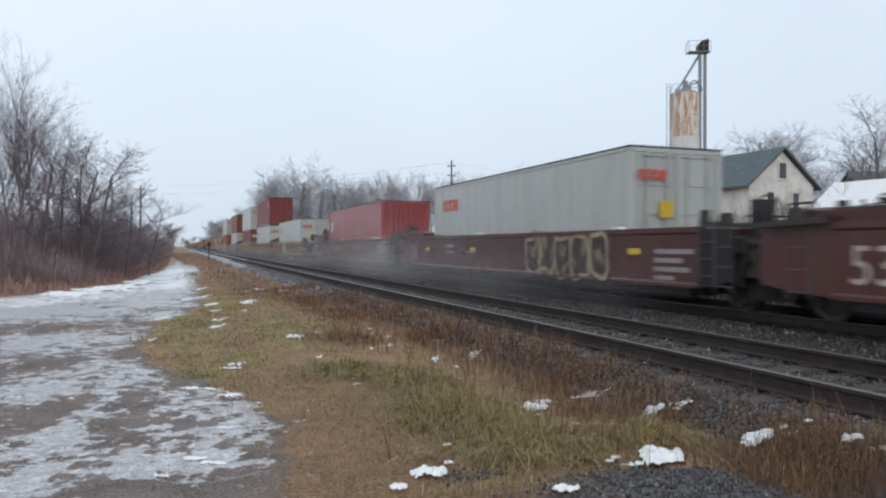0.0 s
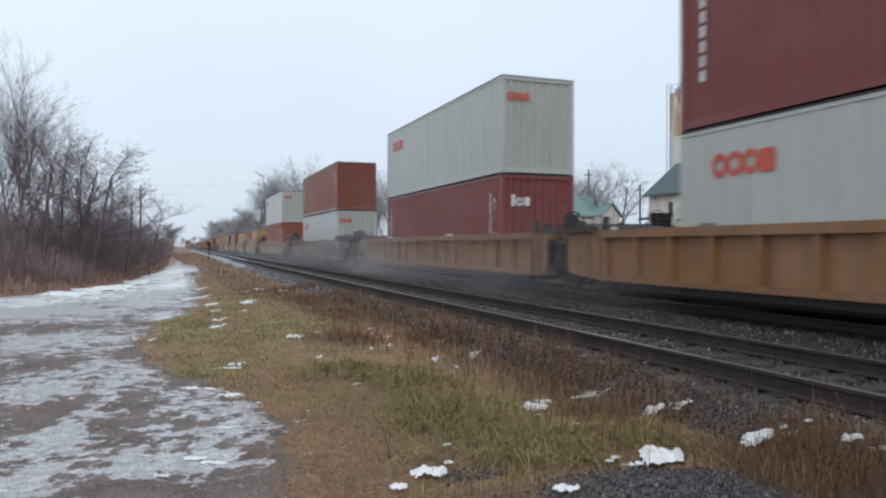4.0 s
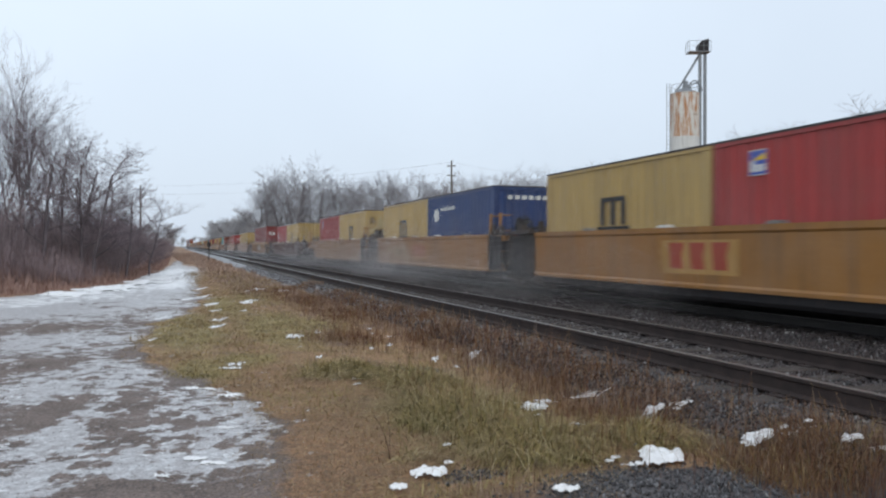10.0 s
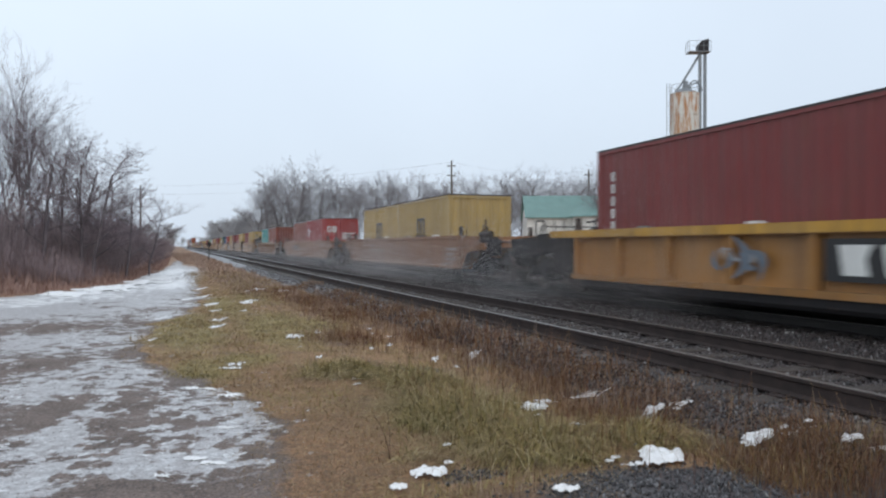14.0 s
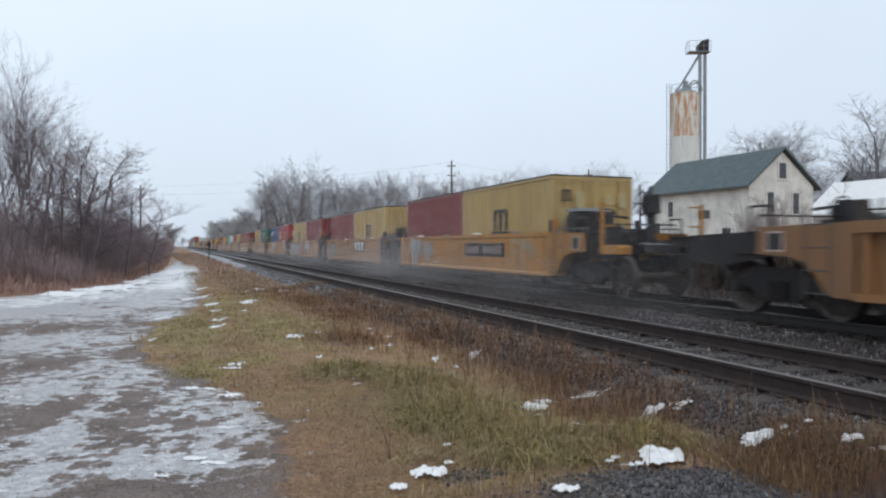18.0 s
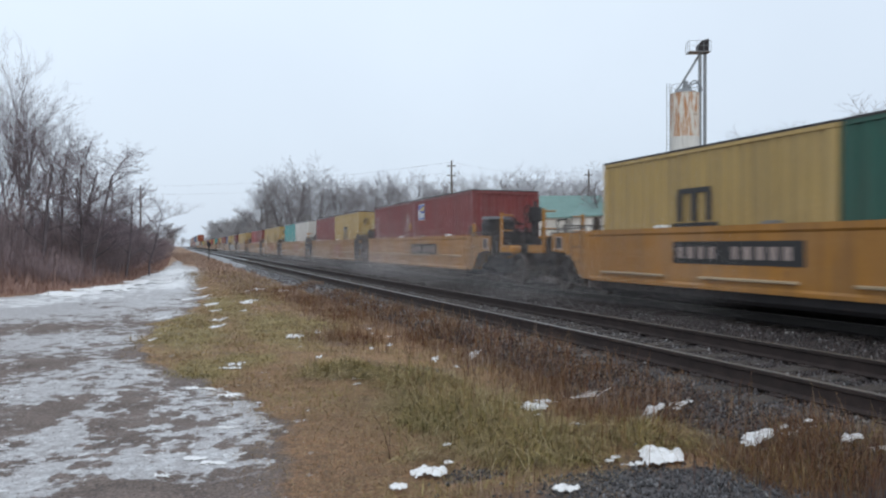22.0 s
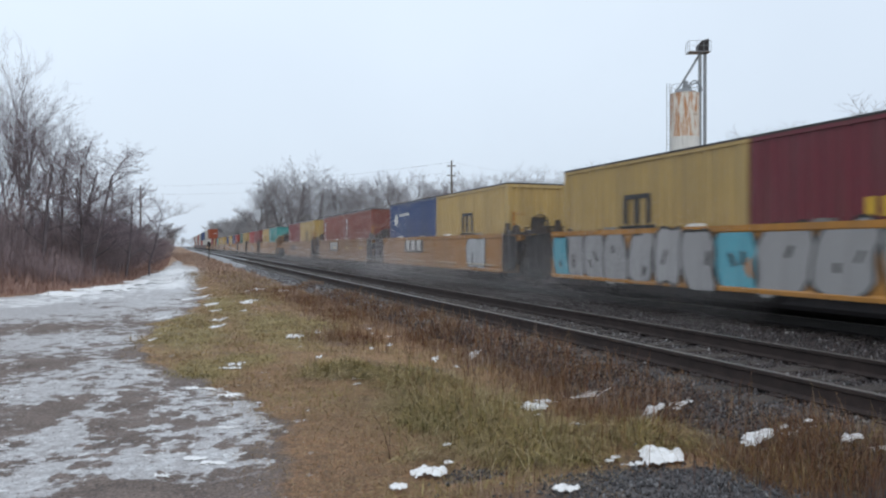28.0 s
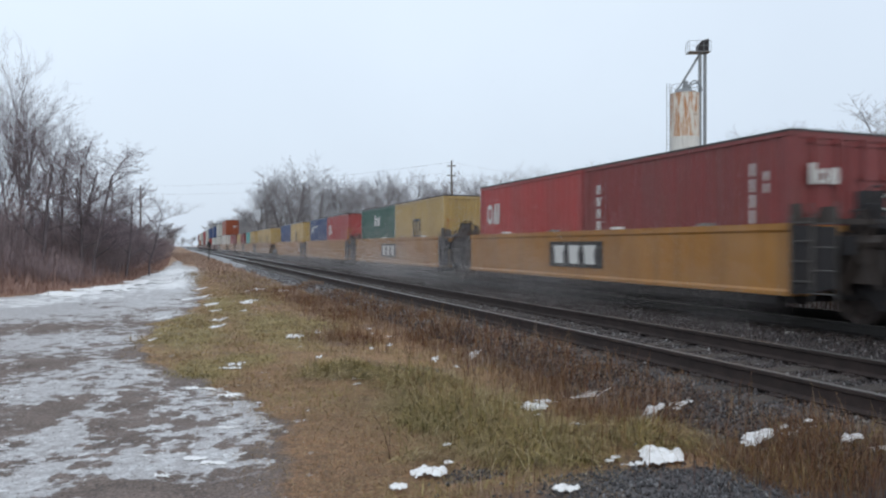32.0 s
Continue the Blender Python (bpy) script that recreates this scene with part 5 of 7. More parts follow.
def stand_mesh():
    """The hand brake stand at the coupler end of a deck, with its wheel and rods."""
    bm = bmesh.new()
    box(bm, -0.06, 0.06, -0.07, 0.07, 1.2, 2.2)
    prism(bm, [(-0.14, 1.86), (0.12, 1.80), (0.16, 2.08), (0.06, 2.22), (-0.10, 2.24)], "x", -0.16, 0.14)
    n = 14
    rim = [(-0.24, 0.25 * math.cos(k * math.tau / n), 2.05 + 0.25 * math.sin(k * math.tau / n)) for k in range(n)]
    for k in range(n):
        bar(bm, rim[k], rim[(k + 1) % n], 0.02, n=5, caps=False)
    for k in range(0, n, 4):
        bar(bm, (-0.22, 0, 2.05), rim[k], 0.014, n=5)
    bar(bm, (-0.24, 0, 2.05), (-0.1, 0, 2.05), 0.04, n=8)
    bar(bm, (0.0, 0.05, 2.2), (0.04, 0.08, 2.42), 0.045, n=8)
    bar(bm, (-0.2, -0.2, 1.25), (-0.06, 0.1, 1.95), 0.03, n=6)
    bar(bm, (0.1, 0.5, 1.25), (0.05, 0.06, 1.8), 0.03, n=6)
    bar(bm, (-0.12, 0.35, 1.2), (-0.12, 0.35, 1.7), 0.05, n=8)
    box(bm, -0.22, 0.2, 0.2, 0.5, 1.25, 1.52)
    return bm


def corner_post_mesh():
    bm = bmesh.new()
    prism(bm, [(-0.09, SILL_TOP - 0.1), (0.09, SILL_TOP - 0.1), (0.07, 1.85), (-0.03, 1.85)], "x", -0.05, 0.05)
    return bm


def end_frame_mesh():
    """A light upright frame at the corner of a well."""
    bm = bmesh.new()
    for y in (-0.06, -0.46):
        bar(bm, (0, y, 0.5), (0, y, 1.62), 0.016, n=5)
    for z in (0.62, 0.92, 1.22, 1.5):
        bar(bm, (0, -0.06, z), (0, -0.46, z), 0.012, n=5)
    return bm


def top_rail_mesh(reach):
    """The stepped rail on top of a joint plate."""
    def build():
        bm = bmesh.new()
        prism(bm, [(0, SILL_TOP - 0.02), (0, SILL_TOP + 0.10), (-reach * 0.3, SILL_TOP + 0.06), (-reach * 0.34, SILL_TOP + 0.22), (-reach * 0.46, SILL_TOP + 0.22), (-reach * 0.5, SILL_TOP + 0.04), (-reach * 0.9, SILL_TOP + 0.02), (-reach * 0.9, SILL_TOP - 0.06)], "x", 0.06, 0.2)
        return bm
    return build


def rib_mesh():
    bm = bmesh.new()
    prism(bm, [(0.16, -0.085), (0.02, -0.05), (0.02, 0.05), (0.16, 0.085)], "z", SILL_LOW + 0.11, SILL_TOP - 0.17)
    return bm


def bottom_chord_mesh(length):
    """A black lower chord of a well, inside its painted side, added in place of shade."""
    def build():
        bm = bmesh.new()
        prism(bm, [(-1.40, SILL_LOW + 0.03), (-1.40, 0.24), (-1.34, 0.17), (-1.20, 0.17), (-1.20, SILL_LOW - 0.02)], "y", -length / 2 + 0.3, length / 2 - 0.3)
        return bm
    return build


def bulkhead_mesh():
    bm = bmesh.new()
    box(bm, -1.38, 1.38, -0.04, 0.04, SILL_LOW, SILL_TOP - 0.03)
    for x in (-1.0, -0.35, 0.35, 1.0):
        box(bm, x - 0.05, x + 0.05, 0.04, 0.14, SILL_LOW, SILL_TOP - 0.05)
    return bm


def well_floor(length):
    def build():
        bm = bmesh.new()
        h, n = length / 2, 9
        for k in range(n):
            y = -h + 0.25 + (length - 0.5) * k / (n - 1)
            box(bm, -1.28, 1.28, y - 0.14, y + 0.14, 0.27, 0.40)
        for x in (-1.1, 0.95):
            box(bm, x, x + 0.15, -h + 0.1, h - 0.1, 0.24, 0.34)
        return bm
    return build


def platform_mesh(reach):
    """The end deck over the truck, drawn from the well at y=0 towards the coupler at y=-reach."""
    def build():
        bm = bmesh.new()
        box(bm, -1.38, 1.38, -reach * 0.72, 0.0, 1.24, 1.29)
        return bm
    return build


def centre_sill_mesh(reach):
    def build():
        bm = bmesh.new()
        prism(bm, [(0, 1.05), (0, 1.38), (-0.5, 1.32), (-reach, 1.18), (-reach, 0.98)], "x", -0.45, 0.45)
        return bm
    return build


def edge_beam_mesh(reach):
    def build():
        bm = bmesh.new()
        box(bm, -0.05, 0.05, -reach * 0.72, 0.0, 1.02, 1.24)
        return bm
    return build


def cross_beam_mesh():
    bm = bmesh.new()
    box(bm, -1.28, 1.28, -0.06, 0, 1.10, 1.24)
    return bm


def wing_mesh(reach):
    """The side plate that narrows over the truck; faces -x at x=0."""
    def build():
        bm = bmesh.new()
        prism(bm, [(0, SILL_LOW + 0.02), (0, SILL_TOP - 0.01), (-1.75, SILL_TOP - 0.05), (-1.78, 1.02), (-1.15, 0.99), (-0.86, 0.90), (-0.66, 0.72), (-0.46, SILL_LOW + 0.06), (-0.30, SILL_LOW + 0.02)], "x", 0.04, 0.08)
        return bm
    return build


def wheelset_mesh():
    bm = bmesh.new()
    bar(bm, (-1.0, 0, 0), (1.0, 0, 0), 0.085, n=10)
    for sx in (-1, 1):
        x = sx * 0.7525
        prof = ((0.0, 0.12), (0.02, 0.33), (-0.035, 0.40), (-0.06, 0.46), (0.06, 0.46), (0.08, 0.48), (0.08, 0.42), (0.05, 0.33), (0.06, 0.12))
        n = 20
        rings = [[bm.verts.new((x - sx * px, r * math.cos(k * math.tau / n), r * math.sin(k * math.tau / n))) for k in range(n)] for px, r in prof]
        for ra, rb in zip(rings, rings[1:]):
            for k in range(n):
                bm.faces.new((ra[k], ra[(k + 1) % n], rb[(k + 1) % n], rb[k]))
    return bm


def side_frame_mesh():
    bm = bmesh.new()
    out = [(-1.12, 0.36), (-1.12, 0.58), (-0.72, 0.62), (-0.42, 0.80), (0.42, 0.80), (0.72, 0.62), (1.12, 0.58), (1.12, 0.36), (0.74, 0.36), (0.66, 0.48), (0.40, 0.24), (-0.40, 0.24), (-0.66, 0.48), (-0.74, 0.36)]
    prism(bm, out, "x", -0.06, 0.06)
    for y in (-0.14, 0.0, 0.14):
        bar(bm, (-0.09, y, 0.30), (-0.09, y, 0.58), 0.055, n=8)
    for y in (-0.9, 0.9):
        bar(bm, (-0.13, y, 0.46), (0.0, y, 0.46), 0.10, n=10)
    return bm


def bolster_mesh():
    bm = bmesh.new()
    box(bm, -1.0, 1.0, -0.18, 0.18, 0.52, 0.78)
    bar(bm, (0, 0, 0.78), (0, 0, 1.06), 0.28, n=14)
    return bm


def coupler_mesh():
    bm = bmesh.new()
    box(bm, -0.10, 0.10, -0.55, 0.35, 0.74, 0.94)
    box(bm, -0.17, 0.17, -0.82, -0.5, 0.68, 0.98)
    bar(bm, (0.3, -0.5, 0.7), (0.3, -0.62, 0.35), 0.03, n=6)
    return bm


def ladder_mesh():
    bm = bmesh.new()
    for y in (-0.22, 0.22):
        bar(bm, (0, y, 0.35), (0, y, 1.78), 0.014, n=5)
    for k in range(4):
        bar(bm, (0, -0.22, 0.45 + k * 0.34), (0, 0.22, 0.45 + k * 0.34), 0.012, n=5)
    return bm


def railing_mesh():
    bm = bmesh.new()
    for x in (-1.2, 1.2):
        bar(bm, (x, 0, 1.29), (x, 0, 1.66), 0.018, n=5)
    bar(bm, (-1.2, 0, 1.66), (1.2, 0, 1.66), 0.018, n=5)
    return bm


def brake_mesh():
    bm = bmesh.new()
    n = 18
    pts = [(0, 0.27 * math.cos(k * math.tau / n), 0.27 * math.sin(k * math.tau / n)) for k in range(n)]
    for k in range(n):
        bar(bm, pts[k], pts[(k + 1) % n], 0.018, n=5, caps=False)
    for k in range(0, n, 6):
        bar(bm, (0, 0, 0), pts[k], 0.012, n=5)
    box(bm, 0.0, 0.22, -0.16, 0.16, -0.2, 0.2)
    return bm


def guide_mesh():
    bm = bmesh.new()
    prism(bm, [(-0.10, SILL_TOP), (0.10, SILL_TOP), (0.06, SILL_TOP + 0.30), (-0.06, SILL_TOP + 0.30)], "x", -0.05, 0.05)
    return bm


def equipment_mesh():
    bm = bmesh.new()
    prism(bm, [(-0.3, 1.29), (0.3, 1.29), (0.3, 1.85), (0.16, 1.98), (-0.3, 1.98)], "x", -0.36, 0.36)
    bmesh.ops.bevel(bm, geom=bm.edges[:], offset=0.025, segments=1, affect="EDGES")
    return bm


def pipe(bm, pts, r, n=6):
    """One bent pipe through the points, bent in the plane x = constant."""
    rings = []
    for k, p in enumerate(pts):
        a, c = Vector(pts[max(0, k - 1)]), Vector(pts[min(len(pts) - 1, k + 1)])
        d = (c - a).normalized()
        u = Vector((1, 0, 0))
        w = d.cross(u).normalized()
        rings.append([bm.verts.new(Vector(p) + (u * math.cos(j * math.tau / n) + w * math.sin(j * math.tau / n)) * r) for j in range(n)])
    for ra, rb in zip(rings, rings[1:]):
        for j in range(n):
            bm.faces.new((ra[j], ra[(j + 1) % n], rb[(j + 1) % n], rb[j]))


def hose_mesh():
    bm = bmesh.new()
    pipe(bm, [(0, -0.35 * math.cos(k / 8 * math.pi), 1.0 - 0.45 * math.sin(k / 8 * math.pi)) for k in range(9)], 0.028)
    return bm


def flap_mesh():
    bm = bmesh.new()
    prism(bm, [(-0.16, 0), (-0.10, 0.055), (0.12, 0.055), (0.18, 0)], "x", -0.07, 0.09)
    return bm


def reservoir_mesh():
    bm = bmesh.new()
    bar(bm, (-0.55, 0, 0), (0.55, 0, 0), 0.17, n=12)
    bar(bm, (-0.62, 0, 0), (-0.55, 0, 0), 0.10, 0.17, n=12)
    bar(bm, (0.55, 0, 0), (0.62, 0, 0), 0.17, 0.10, n=12)
    return bm


WHEELS = {-0.9: [], 0.9: []}


def truck(parent, y):
    t = new("truck")
    t.parent, t.matrix_basis = parent, pose(0, y, 0)
    part("bolster", shared("bolster", bolster_mesh), M["steel_dark"], t)
    for sx in (-1, 1):
        part("side_frame", shared("side_frame", side_frame_mesh), M["steel_dark"], t, m=pose(sx * 1.0, 0, 0, 0, 0, 0 if sx < 0 else 180))
    for dy in (-0.9, 0.9):
        WHEELS[dy].append(part("wheelset", shared("wheelset", wheelset_mesh), M["wheel"], t, m=pose(0, dy, 0.46)))


CAR_WORDS = {"golden": "yellow-orange", "dull_orange": "dull weathered orange", "burnt": "burnt orange", "oxide": "red-brown", "tan": "rusty tan", "amber": "rusty amber", "brown": "dark brown", "tarnish": "rust-stained orange"}


def post_mesh():
    bm = bmesh.new()
    bar(bm, (0, 0, 1.29), (0, 0, 1.8), 0.022, n=6)
    bar(bm, (0, 0, 1.8), (0, 0.45, 1.8), 0.022, n=6)
    bar(bm, (0, 0.45, 1.8), (0, 0.45, 1.29), 0.022, n=6)
    return bm


def well_car(colour, well, lead, trail, ribs=False, ledges=False, lead_coupled=True, far=False, top=None):
    """A well car unit. well: length of its sides; lead and trail: how far the end decks reach; a unit carries the truck under its lead."""
    mat = M["car_" + colour]
    body_kind = "ribbed" if ribs else "smooth-sided"
    ob = thing("well_car", f"{CAR_WORDS[colour]} {body_kind} steel well car rolling on rails", "rail car", "well cars of the train")
    half = well / 2
    for sx in (-1, 1):
        turn = pose(sx * 1.49, 0, 0, 0, 0, 0 if sx < 0 else 180)
        if ribs:
            s = part("well_side", shared(("well_side_ribbed", well), ribbed_side(well)), mat, ob, m=turn)
            part("chord", shared(("top_chord_beam", well), chord_mesh(well, SILL_TOP - 0.17, SILL_TOP)), mat, s)
            part("chord", shared(("low_chord_beam", well), chord_mesh(well, SILL_LOW, SILL_LOW + 0.11)), mat, s)
            n = round(well / 1.04) if well > 15 else 9
            for k in range(n):
                part("rib", shared("rib", rib_mesh), mat, s, m=pose(0, -half + 0.15 + (well - 0.3) * k / (n - 1), 0))
        else:
            s = part("well_side", shared(("well_side", well), smooth_side(well, ledges)), mat, ob, m=turn)
            if ledges and sx < 0:
                for k in range(4):
                    part("ledge", shared(("ledge", 1), ledge_mesh(well / 4 - 1.0)), M["ledge"], s, "pale worn step ledge", pose(0, -half + well / 8 + k * well / 4, ledges))
        if top and sx < 0:
            part("top_chord", shared(("top_chord", well), lambda: chord(well)), M[top], s, "bright yellow worn top edge")
        for k in range(4 if not far else 0):
            part("flap", shared("flap", flap_mesh), M["mark_white"] if (k + len(MOVERS)) % 2 else M["chrome"], s, m=pose(0.08, -half * 0.7 + k * well / 4.6, SILL_TOP))
    # added dark strip that stands in for the deep shade below the sill
    for sx in (-1, 1):
        part("bottom_chord", shared(("bottom_chord", well), bottom_chord_mesh(well)), M["steel_dark"], ob, "black lower chord in place of shade under the car", pose(0, 0, 0, 0, 0, 0 if sx < 0 else 180))
    part("well_floor", shared(("well_floor", well), well_floor(well)), M["steel_dark"], ob)
    for sy, reach, coupled in ((-1, lead, lead_coupled), (1, trail, not lead_coupled or trail > 2)):
        turn = 0 if sy < 0 else 180
        b = part("bulkhead", shared("bulkhead", bulkhead_mesh), mat, ob, m=pose(0, sy * (half - 0.02), 0, 0, 0, turn))
        e = part("end_platform", shared(("end_platform", reach), platform_mesh(reach)), M["steel_dark"], ob, m=pose(0, sy * half, 0, 0, 0, turn))
        beam_mat = mat if sy < 0 and (colour == "tarnish" or (ribs and well < 15)) else M["steel_dark"]
        part("centre_sill", shared(("centre_sill", reach), centre_sill_mesh(reach)), beam_mat, e)
        for k in range(4):
            part("cross_beam", shared("cross_beam", cross_beam_mesh), beam_mat, e, m=pose(0, -reach * 0.7 * k / 3, 0))
        for sx in (-1, 1):
            part("edge_beam", shared(("edge_beam", reach), edge_beam_mesh(reach)), beam_mat, e, m=pose(sx * 1.33, 0, 0))
            if reach < 2:
                share = 0.95 if sy > 0 else 0.55
                d = part("joint_plate", shared(("joint_plate", reach, share), end_side_mesh(reach, share)), mat if colour == "tan" or (colour == "oxide" and sy > 0) else M["steel_joint"], e, "side plate at the joint", pose(sx * 1.44 - 0.02, 0, 0))
                if not far:
                    part("top_rail", shared(("top_rail", reach), top_rail_mesh(reach)), M["joint_rust"], d)
                    if sx * sy < 0:
                        face_x = -0.004 if sx < 0 else 0.044
                        bars(d, [(-0.72, -0.48, 1.22, 1.36), (-0.42, -0.34, 1.22, 1.36), (-0.55, -0.36, 1.02, 1.06)], "mark_white", pose(face_x, 0, 0), name="number_bar")
                        part("reflector", shared(("reflector", 2), mark_square(0.09, 0.2)), M["mark_white"], d, "small white reflector", pose(face_x, -0.06, 0.95))
                    elif sy < 0:
                        part("end_frame", shared("end_frame", end_frame_mesh), M["steel_dull"], d, "thin pale steel end frame", pose(-0.03, 0, 0))
                    if sy < 0:
                        part("rigging", shared("rigging", rigging_mesh), M["joint_rust"], e, "rusty brake rods and brackets", pose(sx * 1.30, 0, 0, 0, 0, 0))
            if reach > 2:
                w = part("wing_plate", shared(("wing_plate", reach), wing_mesh(reach)), M["steel_joint"] if top else mat, e, m=pose(sx * 1.44 - 0.06, 0, 0))
                if not far and colour in ("golden", "dull_orange", "burnt", "tan") and sx * sy > 0:
                    face_x = 0.036 if sx < 0 else 0.084
                    part("hole_rim", shared("hole_rim", plate_window_mesh), M["mark_worn"], w, "pale rim round a hand hole", pose(face_x, -1.40, 1.22))
                    part("hand_hole", shared("hand_hole", lambda: bar_mesh(0.28, 0.26)), M["mark_black"], w, "dark square hand hole", pose(face_x - (0.004 if sx < 0 else -0.004), -1.26, 1.09))
            if not far:
                part("ladder", shared("ladder", ladder_mesh), M["steel_dull"], e, "thin steel ladder", pose(sx * 1.46, -0.62, 0))
        low_deck = coupled and sy < 0 and (colour == "tarnish" or (ribs and well < 15))
        if not far and not low_deck:
            part("railing", shared("railing", railing_mesh), M["steel_dark"], e, m=pose(0, -reach * 0.6, 0))
            part("brake_wheel", shared("brake_wheel", brake_mesh), M["steel_dark"], e, "round hand brake wheel", pose(-0.75, -reach * 0.62, 1.75, 0, 0, 90))
            part("air_reservoir", shared("air_reservoir", reservoir_mesh), M["steel_dark"], e, m=pose(0.1, -0.35, 1.46))
        if not far:
            for sx in (-1, 1):
                part("guide", shared("guide", guide_mesh), M["joint_rust"], b, m=pose(sx * 1.3, 0, 0))
        if coupled:
            bare_deck = ribs or colour in ("tarnish", "oxide")
            if not far:
                for sx in (-1, 1):
                    part("end_skirt", shared(("end_skirt", reach), skirt_mesh(reach)), M["steel_joint"], e, "black side plate of the end deck", pose(sx * 1.30 - 0.02, 0, 0))
                part("rigging", shared("rigging", rigging_mesh), M["joint_rust"], e, "rusty brake rods and brackets", pose(-1.12, -0.5, 0.32))
                bright = mat if colour in ("golden", "dull_orange", "burnt", "tan") else M["car_oxide" if colour in ("oxide", "brown") else "car_tarnish"]
                for sx in (-1, 1) if not bare_deck else ():
                    for o in (2.35, 3.05) if colour in ("dull_orange", "burnt") else (2.35,):
                        part("upright", shared("upright", upright_mesh), bright, e, "stout painted grab upright", pose(sx * 1.36, -o, 0, 0, 0, 0 if sx < 0 else 180))
                    part("step_block", shared("step_block", step_block_mesh), bright, e, "painted corner sill with a step", pose(sx * 1.28, -2.72, 0, 0, 0, 0 if sx < 0 else 180))
                    part("stirrup", shared("stirrup", stirrup_mesh), M["steel_dark"], e, "black sill step", pose(sx * 1.28, -2.72, 0, 0, 0, 0 if sx < 0 else 180))
                    part("hand_rail", shared("hand_rail", hand_rail_mesh), M["steel_dull"], e, "bent grey pipe handrail", pose(sx * 1.37, -0.3, 0))
                if not bare_deck:
                    part("box_lid", shared("box_lid", box_lid_mesh), M["galv"], e, "pale grey lid of the equipment box", pose(-0.85, -reach * 0.3, 0))
                if sy < 0 and not bare_deck:
                    part("brake_stand", shared("brake_stand", stand_mesh), M["steel_dark"], e, "tall black hand brake stand", pose(-0.75, -reach * 1.22, 0))
                    if colour in ("golden", "dull_orange"):
                        part("corner_post", shared("corner_post", corner_post_mesh), mat, e, m=pose(-1.3, -0.15, 0))
                if not low_deck:
                    part("control_valve", shared("control_valve", valve_mesh), M["steel_dark"], e, "black brake valve and pipes", pose(-0.9, -reach * 0.66, 0))
                if not bare_deck:
                    part("equipment_box", shared("equipment_box", equipment_mesh), M["steel_dark"], e, "tall dark brake equipment box", pose(-0.85, -reach * 0.3, 0))
                part("air_hose", shared("air_hose", hose_mesh), M["steel_dark"], e, m=pose(0.4, -reach - 0.1, 0))
                for sx in (-1, 1) if not low_deck else ():
                    part("grab_post", shared("grab_post", lambda: post_mesh()), M["steel_dark"], e, m=pose(sx * 1.34, -reach * 0.62, 0))
            part("coupler", shared("coupler", coupler_mesh), M["steel_dark"], e, m=pose(0, -reach, 0))
    return ob


def chord(well):
    bm = bmesh.new()
    box(bm, -0.02, 0.21, -well / 2 - 1.0, well / 2 + 1.0, SILL_TOP - 0.15, SILL_TOP + 0.012)
    return bm


def strip_mesh(w):
    bm = bmesh.new()
    n = 8
    rows = [[bm.verts.new((dx, -w / 2 + w * k / n, (0.05 + 0.012 * math.sin(k * 2.2)) * hz * math.sin(math.pi * (k + 0.4) / (n + 0.8)))) for dx, hz in ((-0.05, 0), (-0.03, 0.8), (0.05, 1.0), (0.1, 0))] for k in range(n + 1)]
    for a, c in zip(rows, rows[1:]):
        for k in range(3):
            bm.faces.new((a[k], a[k + 1], c[k + 1], c[k]))
    return bm


def stroke(seed, size):
    """One bent stroke of spray paint with thinning ends."""
    def build():
        r = random.Random(seed)
        bm = bmesh.new()
        bend, n = r.uniform(-0.5, 0.5), 7
        rows = []
        for k in range(n + 1):
            f = k / n - 0.5
            wide = size * 0.17 * (1 - 3.2 * f * f)
            y = bend * size * 4 * (0.25 - f * f)
            rows.append([bm.verts.new((0, y - wide, f * size)), bm.verts.new((0, y + wide, f * size))])
        for a, c in zip(rows, rows[1:]):
            bm.faces.new((a[0], c[0], c[1], a[1]))
        return bm
    return build


def end_box_mesh():
    """A raised deck over the trailing end of a well, drawn from y=0 towards the joint."""
    bm = bmesh.new()
    prism(bm, [(0.0, SILL_TOP + 0.004), (2.5, SILL_TOP + 0.004), (2.5, 1.74), (2.2, 1.86), (0.15, 1.86), (0.0, 1.8)], "x", -1.40, 1.40)
    return bm


def deck_rail_mesh():
    bm = bmesh.new()
    bar(bm, (0, -0.05, 1.90), (0, 2.5, 1.90), 0.03, n=6)
    return bm


def air_tank_mesh():
    bm = bmesh.new()
    bar(bm, (0, 0.25, 2.04), (0, 1.25, 2.04), 0.17, n=14)
    bar(bm, (0, 0.15, 2.04), (0, 0.25, 2.04), 0.10, 0.17, n=14)
    bar(bm, (0, 1.25, 2.04), (0, 1.35, 2.04), 0.17, 0.10, n=14)
    return bm


def valve_stack_mesh():
    bm = bmesh.new()
    box(bm, -0.16, 0.16, 1.85, 2.2, 1.86, 2.12)
    bar(bm, (0, 2.0, 2.1), (0, 2.0, 2.28), 0.11, n=10)
    bar(bm, (0.05, 1.6, 1.95), (0.05, 2.4, 1.95), 0.05, n=8)
    return bm


